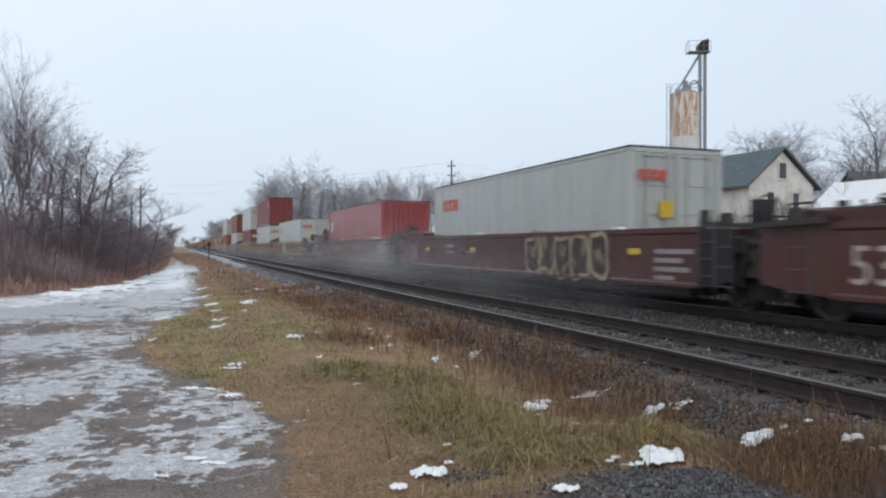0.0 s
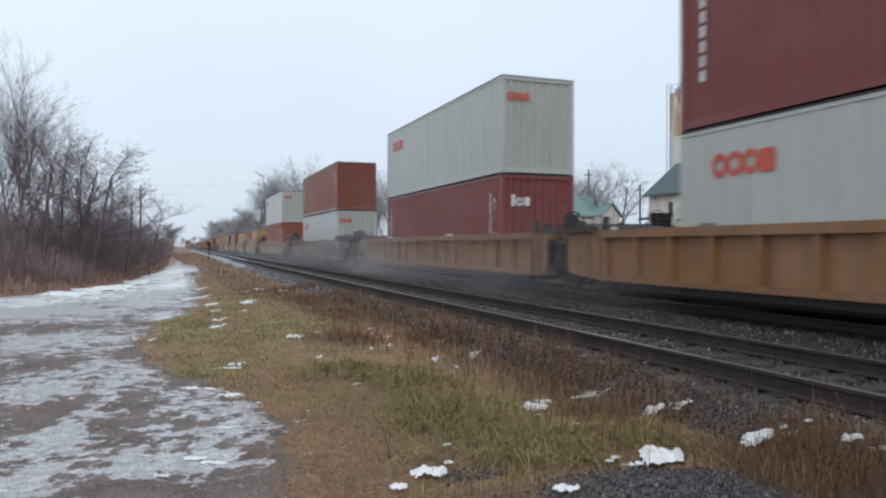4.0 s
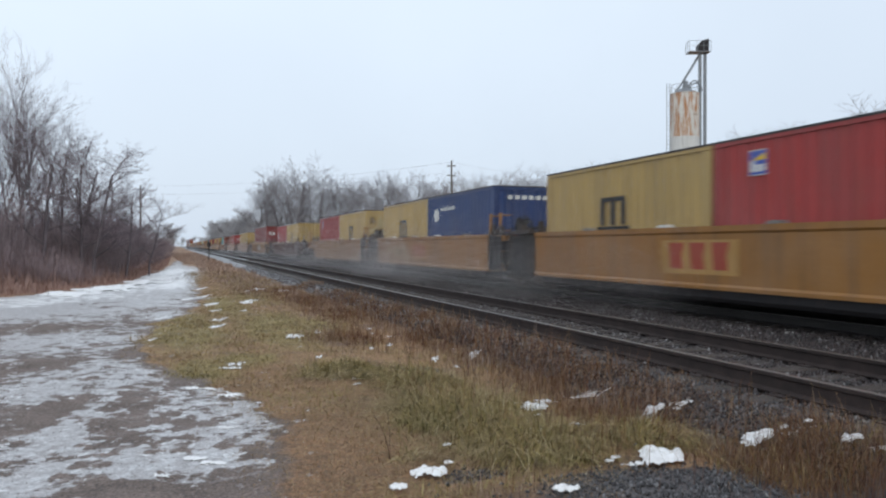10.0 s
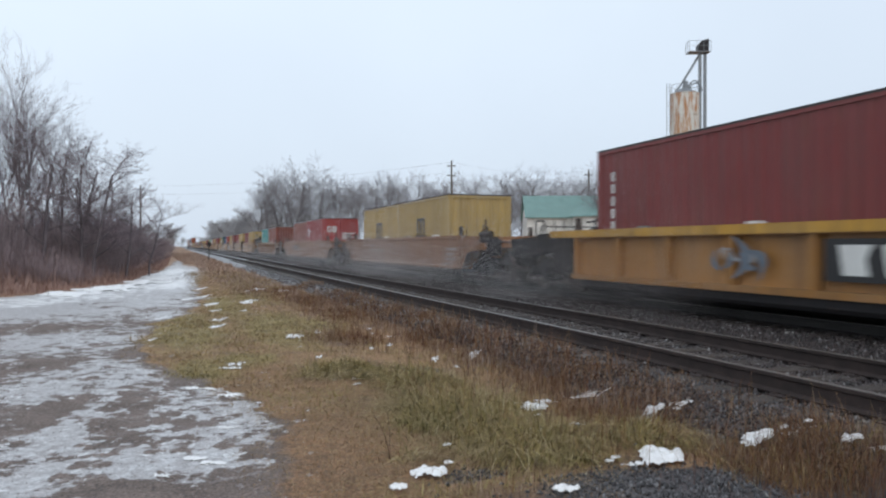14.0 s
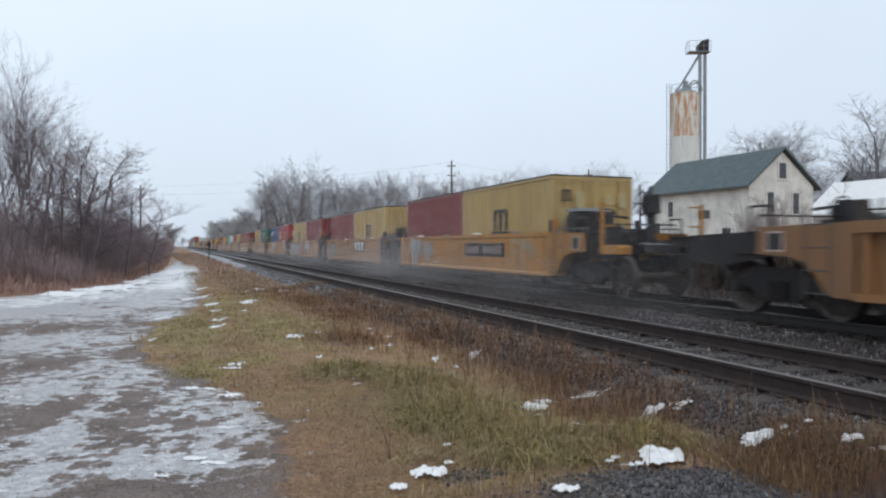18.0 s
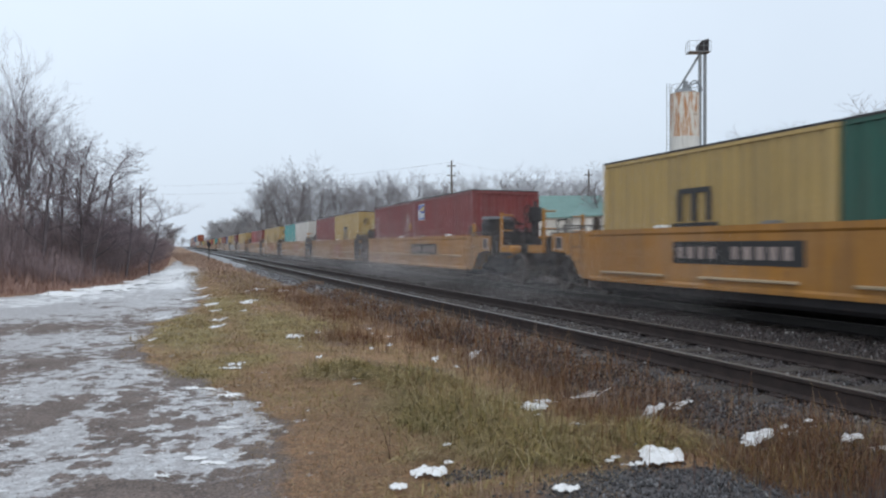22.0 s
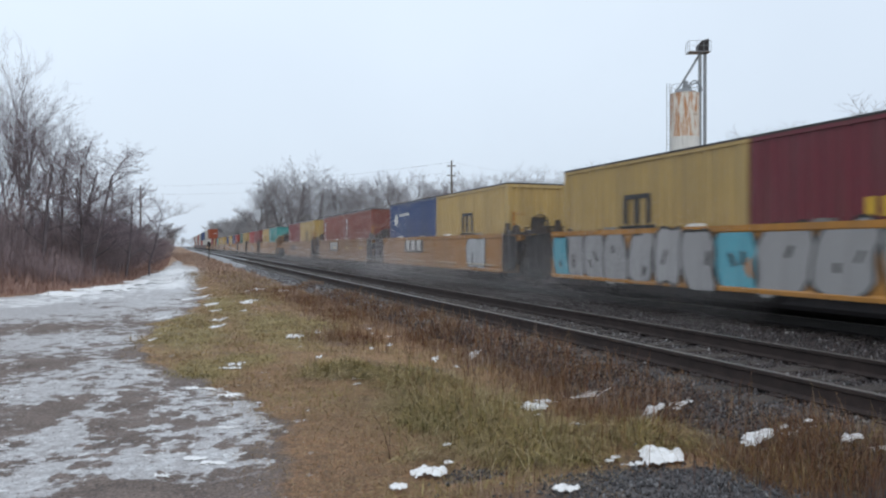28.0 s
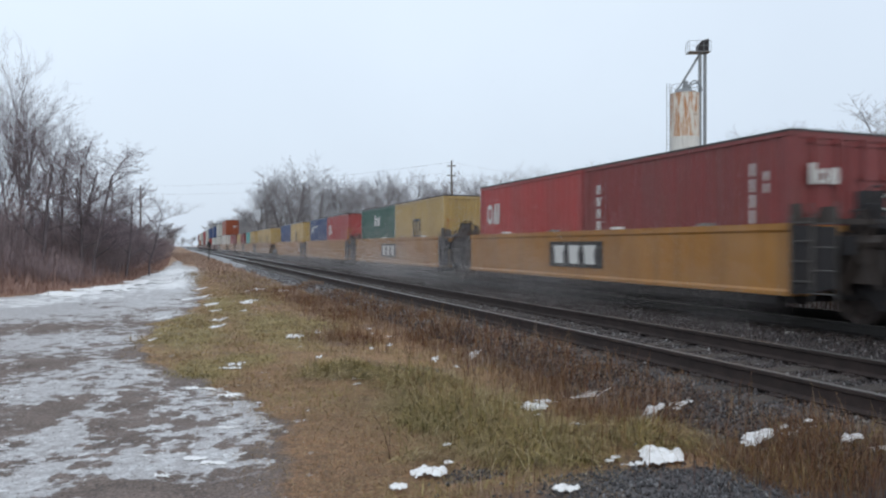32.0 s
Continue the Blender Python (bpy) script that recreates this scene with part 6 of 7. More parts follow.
def dress_car(car, style, half, spec):
    """Lettering plates, reflectors and spray paint on the side that faces the camera."""
    face = -1.466
    for word in spec.split():
        word, _, place = word.partition(":") if not word.startswith(("spray", "letters")) else (word, "", "")
        y = float(place) if place else 0.9
        if word in ("plate", "plate_low", "plate_high"):
            pl = part("logo_plate", shared("mark_plate", mark_plate), M["mark_black"], car, "black plate with white block marks", pose(face, y, {"plate": 1.14, "plate_low": 0.95, "plate_high": 1.19}[word]) @ Matrix.Diagonal((1, 1.2, 0.9, 1)))
            part("logo", shared("mark_plate_bars", mark_plate_bars), M["mark_white"], pl, m=pose(-0.003, 0, 0))
        elif word == "red_bars":
            part("logo", shared("mark_plate_bars", mark_plate_bars), M["spray_red"], car, "faded red block marks", pose(face, y, 0.92) @ Matrix.Diagonal((1, 1.1, 1.15, 1)))
        elif word == "red_field":
            pl = part("logo_field", shared(("logo_field", 1), mark_square(2.0, 0.62)), M["mark_field"], car, "faded yellow field behind red block marks", pose(face, y + 0.3, 0.64))
            part("logo", shared("mark_plate_bars", mark_plate_bars), M["spray_red"], pl, "faded red block marks", pose(-0.003, -0.02, 0.33))
        elif word in ("number", "small_number"):
            f = 1.0 if word == "number" else 0.62
            pl = part("number_plate", shared("mark_number_plate", mark_number_plate), M["mark_black"], car, "black plate with pale bars", pose(face, y, 1.03) @ Matrix.Diagonal((1, f * 1.04, f * 0.75, 1)))
            bars(pl, NUMBER, "mark_worn", pose(-0.004, 0, 0))
        elif word == "lines":
            bars(car, LINES, "mark_faded", pose(face, -half * 0.85, 1.0), "faded white bar of lettering")
            bars(car, [(-1.9, 0, 0, 0.09), (-0.75, 0, 0.2, 0.3), (-0.6, -2.5, 0.0, 0.07)], "mark_faded", pose(face, half * 0.5, 0.9))
        elif word == "reflectors":
            for k in range(4):
                part("reflector", shared(("reflector", 1), mark_square(0.42, 0.12)), M["mark_yellow"], car, "yellow reflector strip", pose(face - 0.002, half * (0.75 - 0.5 * k), 0.98))
        elif word in ("end_box", "low_end_box"):
            tall = 1.0 if word == "end_box" else 0.5
            d = part("end_box", shared("end_box", end_box_mesh), M["car_oxide"], car, "raised red-brown end deck", pose(0, half - 1.6, SILL_TOP * (1 - tall)) @ Matrix.Diagonal((1, 1, tall, 1)))
            part("deck_rail", shared("deck_rail", deck_rail_mesh), M["chrome"], d, "thin pale rail along the deck", pose(-1.36, 0, 0))
            if tall < 1:
                continue
            part("air_tank", shared("air_tank", air_tank_mesh), M["steel_dark"], d, "black cylindrical air tank", pose(-0.7, 0, 0))
            part("valve_stack", shared("valve_stack", valve_stack_mesh), M["joint_rust"], d, "rusty valve stack", pose(-0.9, 0, 0))
            part("reflector", shared(("reflector", 1), mark_square(0.42, 0.12)), M["mark_yellow"], car, "yellow reflector strip", pose(face - 0.02, half + 0.75, 1.05))
            bars(car, [(-0.55, 0, 0, 0.06), (-0.55, 0, -0.13, -0.07), (-0.4, 0, -0.26, -0.2)], "mark_faded", pose(face - 0.02, half + 0.75, 1.4))
        elif word == "lead_box":
            d = part("end_box", shared("end_box", end_box_mesh), M["joint_rust"], car, "raised sooty brown end deck", pose(0, -half + 2.2, SILL_TOP * 0.4, 0, 0, 180) @ Matrix.Diagonal((1, 1.9, 0.6, 1)))
            part("deck_rail", shared("deck_rail", deck_rail_mesh), M["chrome"], d, "thin pale rail along the deck", pose(1.36, 0, 0))
        elif word == "top_reflectors":
            for k in range(5):
                part("reflector", shared(("reflector", 1), mark_square(0.42, 0.12)), M["mark_yellow"], car, "yellow reflector strip", pose(-1.494, half * (0.9 - 0.42 * k), SILL_TOP - 0.14))
        elif word == "fiftythree":
            for y in (half - 0.35,):
                part("lettering", lettering("53", 0.78), M["mark_worn"], car, "large worn white number 53", pose(-1.466, y + 0.1, 0.62))
        elif word == "small53":
            part("lettering", lettering("53", 0.55), M["mark_faded"], car, "faded white number 53", pose(-1.335, half - 0.95, 0.72))
        elif word == "bars_pair":
            bars(car, [(-0.55, 0, 0, 0.08), (-0.55, 0, -0.2, -0.12), (-1.3, -0.75, 0, 0.08), (-1.3, -0.75, -0.2, -0.12)], "mark_faded", pose(-1.335, half - 4.2, 0.95))
            part("logo_field", shared(("logo_field", 2), mark_square(1.2, 0.3)), M["spray_tanned"], car, "faded tan field", pose(-1.335, half - 2.65, 0.98))
        elif word == "snow_strips":
            for k, w in enumerate((1.1, 1.4, 1.7)):
                part("sill_strip", shared(("sill_strip", w), lambda: strip_mesh(w)), M["ledge"], car, "pale strip lying on the sill", pose(-1.43, half * 0.75 - k * 2.7, SILL_TOP))
        elif word.startswith("spray_burst:"):
            _, mat, y, size = word.split(":")
            y, size = float(y), float(size)
            part("graffiti", shared(("graffiti_mass", size), bulge(3, size * 0.50, size * 0.34)), M["spray_" + mat], car, "solid mass of silver spray paint", pose(face - 0.004, y, 0.98))
            for k in range(15):
                a = k * 137.5
                at = pose(face - 0.008 - 0.002 * k, y - 0.22 * size * math.sin(radians(a)), 0.93 + 0.10 * size * math.cos(radians(a)), -a + 15)
                part("graffiti_stroke", shared(("graffiti_stroke", k % 5, size), stroke(k % 5, size * 0.56)), M["spray_" + mat], car, "loose spray-painted stroke", at)
        elif word.startswith("letters:"):
            _, text, y = word.split(":")
            part("lettering", lettering(text, 0.42), M["mark_stain"], car, "dark faded lettering", pose(-1.467, float(y), 1.0))
        elif word.startswith("spray_strokes:"):
            _, mat, count, y, w, h = word.split(":")
            count, y, w, h = int(count), float(y), float(w), float(h)
            r = random.Random(int(abs(y) * 31) + count)
            for k in range(count):
                seed = r.randrange(1000)
                size = h * r.uniform(0.35, 0.85)
                at = pose(face - 0.004 - 0.0021 * k, y - w * (k + r.random()) / count, 0.92 + r.uniform(-0.3, 0.3) * h, r.uniform(-65, 65))
                part("graffiti_stroke", shared(("graffiti_stroke", seed), stroke(seed, size)), M["spray_" + mat], car, "loose spray-painted stroke", at)
        elif word.startswith("spray_hollow:"):
            _, mat, letters, y, w, h = word.split(":")
            letters, y, w, h = int(letters), float(y), float(w), float(h)
            for k in range(letters):
                seed = int(abs(y) * 10) * 5 + letters * 11 + k
                at = pose(face - 0.004 - 0.0055 * k, y - (k + 0.5) * w / letters, 0.92 + 0.07 * math.sin(k * 2.1), 8 * math.sin(k * 1.7))
                part("graffiti", shared(("hollow_graffiti", seed, w, h), bulge(seed, w / letters * 1.0, h, 0.03)), M["spray_" + mat], car, "outlined spray-painted graffiti", at)
                part("graffiti_core", shared(("graffiti_core", seed, w, h), bulge(seed, w / letters * 1.0, h, -0.065)), M["spray_dusk"], car, "dark core of spray-painted graffiti", at @ Matrix.Translation((-0.003, 0, 0)))
                r = random.Random(seed)
                for j in range(3):
                    slot = pose(-0.005, r.uniform(-0.28, 0.28) * w / letters, r.uniform(-0.38, 0.2) * h, r.uniform(-50, 50)) @ Matrix.Diagonal((1, r.uniform(0.5, 0.9), r.uniform(1.0, 2.4), 1))
                    part("graffiti_slot", shared(("graffiti_slot", 1), lambda: bar_mesh(0.09, 0.2)), M["spray_" + mat], car, m=at @ slot)
        elif word.startswith("spray:"):
            _, mat, letters, y, w, h = word.split(":")
            letters, y, w, h = int(letters), float(y), float(w), float(h)
            for k in range(letters):
                seed = int(abs(y) * 10) * 7 + letters * 13 + k
                at = pose(face - 0.004 - 0.0055 * k, y - (k + 0.5) * w / letters, 0.92 + 0.05 * math.sin(k * 2.1))
                part("graffiti_outline", shared(("graffiti_outline", seed, w, h), bulge(seed, w / letters * 0.94, h, 0.055)), M["spray_black"], car, "dark spray-painted outline", at)
                part("graffiti", shared(("graffiti", seed, w, h), bulge(seed, w / letters * 0.94, h)), M["spray_" + mat], car, "bulging spray-painted graffiti", at @ Matrix.Translation((-0.003, 0, 0)))
                r = random.Random(seed)
                for j in range(r.choice((1, 1, 2))):
                    slot = pose(-0.005, r.uniform(-0.22, 0.22) * w / letters, r.uniform(-0.3, 0.1) * h, r.uniform(-40, 40)) @ Matrix.Diagonal((1, r.uniform(0.6, 1.2), r.uniform(0.7, 1.6), 1))
                    part("graffiti_slot", shared(("graffiti_slot", 1), lambda: bar_mesh(0.09, 0.2)), M["spray_black"], car, m=at @ slot)


Y20, Y40 = 6.058, 12.19


def b(length, colour, marks="", doors=False, tall=None, smooth_side=False):
    return dict(length=length, colour=colour, marks=marks, doors=doors, tall=(length > 8) if tall is None else tall, smooth_side=smooth_side)


def grey40(end=True, doors=True):
    return b(Y40, "grey", "rings end_rings end_sticker" if doors else "rings end_rings", doors, True, True)


def yel(doors=False):
    return b(Y20, "yellow", "arches end_arches" if doors else "arches", doors)


# place along the train, car colour, kind of car, lower boxes from the leading end, upper box, marks on the car
TRAIN = [
    (-0.95, "oxide", "long", [], None, "fiftythree lines low_end_box"),
    (18.85, "oxide", "long", [grey40()], None, "lines reflectors fiftythree low_end_box spray_hollow:sand:5:-1.8:3.9:1.1"),
    (38.5, "oxide", "long_end", [b(Y40, "red", "pair", False, True, True)], None, "lines reflectors fiftythree end_box spray_strokes:silver:12:-6.5:1.3:0.95"),
    (61.95, "tan", "ribbed_long", [grey40()], None, "spray:pale:2:1.6:1.6:0.9"),
    (81.75, "tan", "ribbed_long", [grey40()], b(Y40, "maroon", "column sticker small_lines"), ""),
    (101.9, "tan", "ribbed_end", [b(Y40, "maroon", "column column_near end_blocks")], grey40(doors=False), ""),
    (125.05, "oxide", "single", [grey40(doors=False)], b(Y40, "rust", "column column_near sticker"), "reflectors fiftythree lead_box spray_strokes:sand:16:4.4:4.2:1.05 spray_hollow:pale:7:-0.5:7.4:1.1 spray_strokes:slate:8:-0.8:6.8:0.9"),
    (149.1, "burnt", "single", [b(Y40, "orange", "column column_near sticker")], grey40(doors=False), "plate_low:-2.2 small_number:4.0 spray_strokes:silver:9:6.9:1.8:0.9 spray_strokes:slate:9:1.9:3.4:1.0 spray_strokes:pale:15:1.8:3.4:0.95 spray_strokes:gold:5:1.3:2.8:0.5 spray_burst:gold:-5.9:1.3 spray_strokes:gold:7:-6.2:1.5:0.8"),
    (170.6, "dull_orange", "five_lead", [b(Y20, "yellow", "arches end_arches side_patch", True), b(Y20, "red", "pair")], None, "small_number:-2.6 snow_strips"),
    (186.2, "dull_orange", "five", [yel(), yel()], None, "red_field:1.2"),
    (202.0, "dull_orange", "five", [b(Y20, "red", "small_sign"), yel()], None, "red_field:0.8"),
    (217.5, "dull_orange", "five", [b(Y20, "blue", "splash end_row"), yel()], None, "red_field:1.0 spray_strokes:tanned:12:5.2:3.2:1.0 spray_strokes:sand:8:4.1:2.4:0.8 spray_strokes:rose:4:4.0:1.8:0.5 spray_strokes:mint:8:4.3:2.6:0.45"),
    (233.3, "dull_orange", "five_end", [yel(True), b(Y20, "red", "small_sign")], None, "spray_strokes:tanned:9:0.5:3.6:0.7"),
    (254.85, "brown", "ribbed_single", [yel(), b(Y20, "red", "pair")], None, "small53 bars_pair top_reflectors"),
    (276.1, "amber", "ribbed_top", [b(Y40, "maroon", "column column_near end_blocks")], None, "plate_low:-0.2 spray_strokes:slate:5:2.1:1.1:0.42 spray_strokes:silver:4:2.0:0.9:0.34"),
    (297.8, "tarnish", "single_short", [yel(), yel()], None, "lines"),
    (321.2, "tarnish", "single", [b(Y20, "red", "pair end_pair end_lines", True), b(Y20, "rust", "column")], None, "number:4.9"),
    (344.7, "tan", "ribbed_single", [b(Y20, "rust", "column_wide"), b(Y20, "teal", "white_strip")], None, "top_reflectors"),
    (366.5, "golden", "five_lead", [yel(True), b(Y20, "maroon", "")], None, "number:-0.8 spray_burst:silver:4.2:1.6 spray_burst:silver:2.75:1.05 spray_strokes:sand:6:-4.1:1.4:1.0"),
    (382.1, "golden", "five", [yel(), b(Y20, "maroon", "")], None, "plate:-0.9 spray:cyan:1:5.0:0.9:0.85 spray:tanned:2:2.9:2.4:0.6"),
    (397.4, "golden", "five", [b(Y20, "maroon", "column_near sticker"), yel()], None, "plate:-0.75 spray:silver:5:5.9:4.4:0.95 spray:rose:1:1.5:0.9:0.9"),
    (412.6, "golden", "five", [b(Y20, "red", "pair end_pair end_lines", True), b(Y20, "blue", "splash column_near")], None, "plate:3.1 low_ledges"),
    (428.1, "golden", "five_end", [b(Y20, "green", "green_mark end_lines", True), yel()], None, "number:3.4 low_ledges"),
    (447.9, "golden", "five_lead", [b(Y20, "maroon", "sign"), b(Y20, "maroon", "column column_near sticker")], None, "number:-0.4 ledges"),
    (463.4, "golden", "five", [yel(True), b(Y20, "maroon", "")], None, "red_bars:-0.9 ledges letters:40:5.8 letters:E:2.8"),
    (478.7, "golden", "five", [b(Y20, "white", "small_lines", True), b(Y20, "teal", "")], None, "red_bars:-0.9 ledges"),
    (494.2, "golden", "five", [yel(True), yel()], None, "red_bars:-1.0 ledges spray_strokes:silver:7:4.6:1.5:1.0 spray_strokes:pale:4:2.3:0.9:0.7"),
    (509.2, "golden", "five_end", [b(Y20, "maroon", "end_blocks"), b(Y20, "red", "column_near")], None, "number:3.6 ledges"),
    (529.4, "dull_orange", "five_lead", [yel(True), yel()], None, "spray_hollow:tanned:4:4.6:4.4:1.15 spray_strokes:sand:8:4.4:4.0:0.9"),
    (544.7, "golden", "five", [b(Y20, "crimson", "band end_lines", True), yel()], None, "spray:cyan:1:6.2:0.8:1.0 spray:silver:6:5.6:5.1:1.16 spray:cyan:1:0.5:1.0:1.1 spray_strokes:orange:3:0.3:0.7:0.6 spray:silver:4:-0.4:4.4:1.18 spray:orange:1:-4.7:0.9:0.9"),
    (560.1, "golden", "five", [yel(), b(Y20, "blue", "splash")], None, "plate_high:3.15 low_ledges spray:pale:1:-3.5:1.6:1.05"),
    (575.6, "dull_orange", "five", [b(Y20, "rust", "column_wide end_lines", True), b(Y20, "rust", "column_wide")], None, "plate:2.9 reflectors"),
    (591.2, "dull_orange", "five_end", [yel(), b(Y20, "maroon", "column")], None, "number:3.3"),
    (611.1, "golden", "five_lead", [b(Y20, "teal", "white_panel small_lines"), yel()], None, "small_number:-2.5 snow_strips"),
    (626.7, "golden", "five", [b(Y20, "maroon", "column column_near end_blocks end_lines", True), b(Y20, "red", "pair")], None, "plate_low:1.2"),
    (642.2, "golden", "five", [yel(), b(Y20, "green", "green_mark")], None, "plate_low:1.4"),
    (657.4, "golden", "five", [b(Y20, "red", "pair", True), b(Y20, "blue", "splash")], None, ""),
    (672.9, "golden", "five_end", [yel(), b(Y20, "blue", "")], None, ""),
    (692.8, "dull_orange", "five_lead", [yel(), yel()], None, ""),
    (708.3, "dull_orange", "five", [yel(), b(Y20, "teal", "")], None, ""),
    (723.8, "dull_orange", "five", [b(Y20, "maroon", ""), yel()], None, ""),
    (739.3, "dull_orange", "five_end", [b(Y20, "maroon", ""), b(Y20, "red", "")], None, ""),
    (763.6, "dull_orange", "single", [b(Y40, "white", "")], b(Y40, "orange", "end_lines", True), ""),
    (787.0, "oxide", "single", [b(Y40, "white", "")], b(Y40, "grey", ""), ""),
    (810.5, "oxide", "single", [b(Y40, "grey", "")], b(Y40, "blue", ""), ""),
    (834.0, "oxide", "single", [b(Y40, "red", "")], b(Y40, "blue", ""), ""),
    (857.5, "oxide", "single", [b(Y40, "grey", "")], b(Y40, "grey", ""), ""),
    (881.0, "oxide", "single", [b(Y40, "maroon", "")], b(Y40, "red", ""), ""),
    (904.5, "oxide", "single", [b(Y40, "grey", "")], b(Y40, "grey", ""), ""),
    (928.0, "oxide", "single", [b(Y40, "orange", "")], b(Y40, "white", ""), ""),
    (951.5, "oxide", "single", [b(Y40, "grey", "")], b(Y40, "maroon", ""), ""),
]

# well length, lead deck, trail deck, ribs, trucks at (fraction of lead, trail)
KINDS = {"long": (17.0, 1.42, 1.42, False), "long_end": (17.0, 1.42, 2.6, False), "ribbed_long": (17.0, 1.42, 1.42, True), "ribbed_end": (17.0, 1.42, 2.6, True),
         "single": (17.0, 2.7, 2.7, False), "single_short": (15.0, 2.9, 2.9, False), "ribbed_single": (13.6, 3.3, 3.3, True), "ribbed_top": (13.6, 3.3, 3.3, True),
         "five_lead": (12.55, 2.7, 1.46, False), "five": (12.55, 1.46, 1.46, False), "five_end": (12.55, 1.46, 2.7, False)}


def lock_mesh():
    bm = bmesh.new()
    box(bm, -0.06, 0.06, -0.08, 0.08, 0.0, 0.028)
    return bm


def build_train():
    for q, colour, kind, lower, upper, spec in TRAIN:
        well, lead, trail, ribs = KINDS[kind]
        far = q > 655
        car = well_car(colour, well, lead, trail, ribs, 0.56 if "low_ledges" in spec else (0.80 if "ledges" in spec else 0), lead > 2, far, "chord_yellow" if kind == "ribbed_top" else None)
        if lead > 2:
            truck(car, -well / 2 - lead * 0.52)
        if kind in ("long", "five", "ribbed_long", "five_lead"):
            truck(car, well / 2 + 1.48)
        elif trail > 2:
            truck(car, well / 2 + trail * 0.52)
        if not far:
            dress_car(car, kind, well / 2, spec)
        car.location = (TRACK_TRAIN, q, 0)
        MOVERS.append((car, TRACK_TRAIN, q, 0.0))
        total = sum(x["length"] for x in lower) + 0.07 * max(0, len(lower) - 1)
        y, top = -total / 2, 0.0
        for x in lower:
            ob = container(far=far, **x)
            MOVERS.append((ob, TRACK_TRAIN, q + y + x["length"] / 2, 0.40))
            y += x["length"] + 0.07
            top = 0.40 + (2.896 if x["tall"] else 2.591)
        if upper:
            ob = container(far=far, **upper)
            for sx in (-1, 1):
                for sy in (-1, 1):
                    part("twist_lock", shared("twist_lock", lock_mesh), M["steel_dark"], ob, m=pose(sx * (W / 2 - 0.09), sy * (Y40 / 2 - 0.09), -0.028))
            MOVERS.append((ob, TRACK_TRAIN, q, top + 0.029))


build_train()


# ---- bare trees and thickets ----
SIN_A, COS_A = math.sin(radians(20.53)), math.cos(radians(20.53))


def yard(u, v):
    """Plan of the land round the tracks, squared to a line that leaves the tracks by 20.5 degrees: u across it, v along it."""
    return u * COS_A + v * SIN_A, v * COS_A - u * SIN_A


def limb(verts, faces, a, b, r0, r1, n):
    d = (b - a).normalized()
    u = d.orthogonal().normalized()
    w = d.cross(u)
    i = len(verts)
    for p, r in ((a, r0), (b, r1)):
        for k in range(n):
            verts.append(p + (u * math.cos(k * math.tau / n) + w * math.sin(k * math.tau / n)) * r)
    for k in range(n):
        faces.append((i + k, i + (k + 1) % n, i + n + (k + 1) % n, i + n + k))


def tree_meshes(key, seed, height, trunk_r, first, spread, levels, kids, twig_r, rise=0.06, stems=1):
    """A trunk mesh with its limbs and a crown mesh of twigs, grown by splitting; rise bends the shoots upwards."""
    if key in CACHE:
        return CACHE[key]
    r = random.Random(seed)
    tv, tf, cv, cf = [], [], [], []

    def grow(p, d, length, rad, level):
        steps = 4 if level < 2 else (2 if level == 2 and levels > 2 else 1)
        q = p
        pts = [(p, rad, d)]
        for s in range(steps):
            wob = 0.09 + 0.045 * level
            d = (d + Vector((r.gauss(0, wob), r.gauss(0, wob), r.gauss(rise, wob * 0.6)))).normalized()
            q2 = q + d * (length / steps)
            ra, rb = rad * (1 - 0.6 * s / steps), rad * (1 - 0.6 * (s + 1) / steps)
            wood = level < 2
            limb(tv if wood else cv, tf if wood else cf, q, q2, max(ra, twig_r), max(rb, twig_r * 0.6), 6 if level == 0 else (4 if wood else 3))
            q = q2
            pts.append((q, rb, d))
        if level >= levels:
            return
        n = kids[min(level, len(kids) - 1)]
        for k in range(n):
            f = first + (1 - first) * (k + r.random()) / n if level == 0 else 0.2 + 0.8 * (k + r.random()) / n
            j = min(int(f * steps), steps - 1)
            a, ra, da = pts[j]
            at = a.lerp(pts[j + 1][0], f * steps - j)
            side = Vector((r.gauss(0, 1), r.gauss(0, 1), r.gauss(0.1, 0.4))).normalized()
            nd = da * (1 - spread) + side * spread
            nd.z = max(nd.z, 0.1)
            grow(at, nd.normalized(), length * r.uniform(0.38, 0.66) * (1 - 0.4 * (f if level == 0 else 0)), ra * r.uniform(0.4, 0.6), level + 1)

    for k in range(stems):
        lean = 0.05 if stems == 1 else 0.26
        foot = Vector((r.gauss(0, 0.006), r.gauss(0, 0.006), -0.2)) if stems > 1 else Vector((0, 0, -0.2))
        grow(foot, Vector((r.gauss(0, lean), r.gauss(0, lean), 1)).normalized(), height * r.uniform(0.6, 0.8), trunk_r, 0)
    top = max(v.z for v in cv + tv)
    out = []
    for name, vs, fs in (("trunk", tv, tf), ("crown", cv, cf)):
        arr = np.array([v[:] for v in vs]) * (height / top)
        out.append(quick_mesh(name, arr, np.array(fs)))
    CACHE[key] = out
    return out


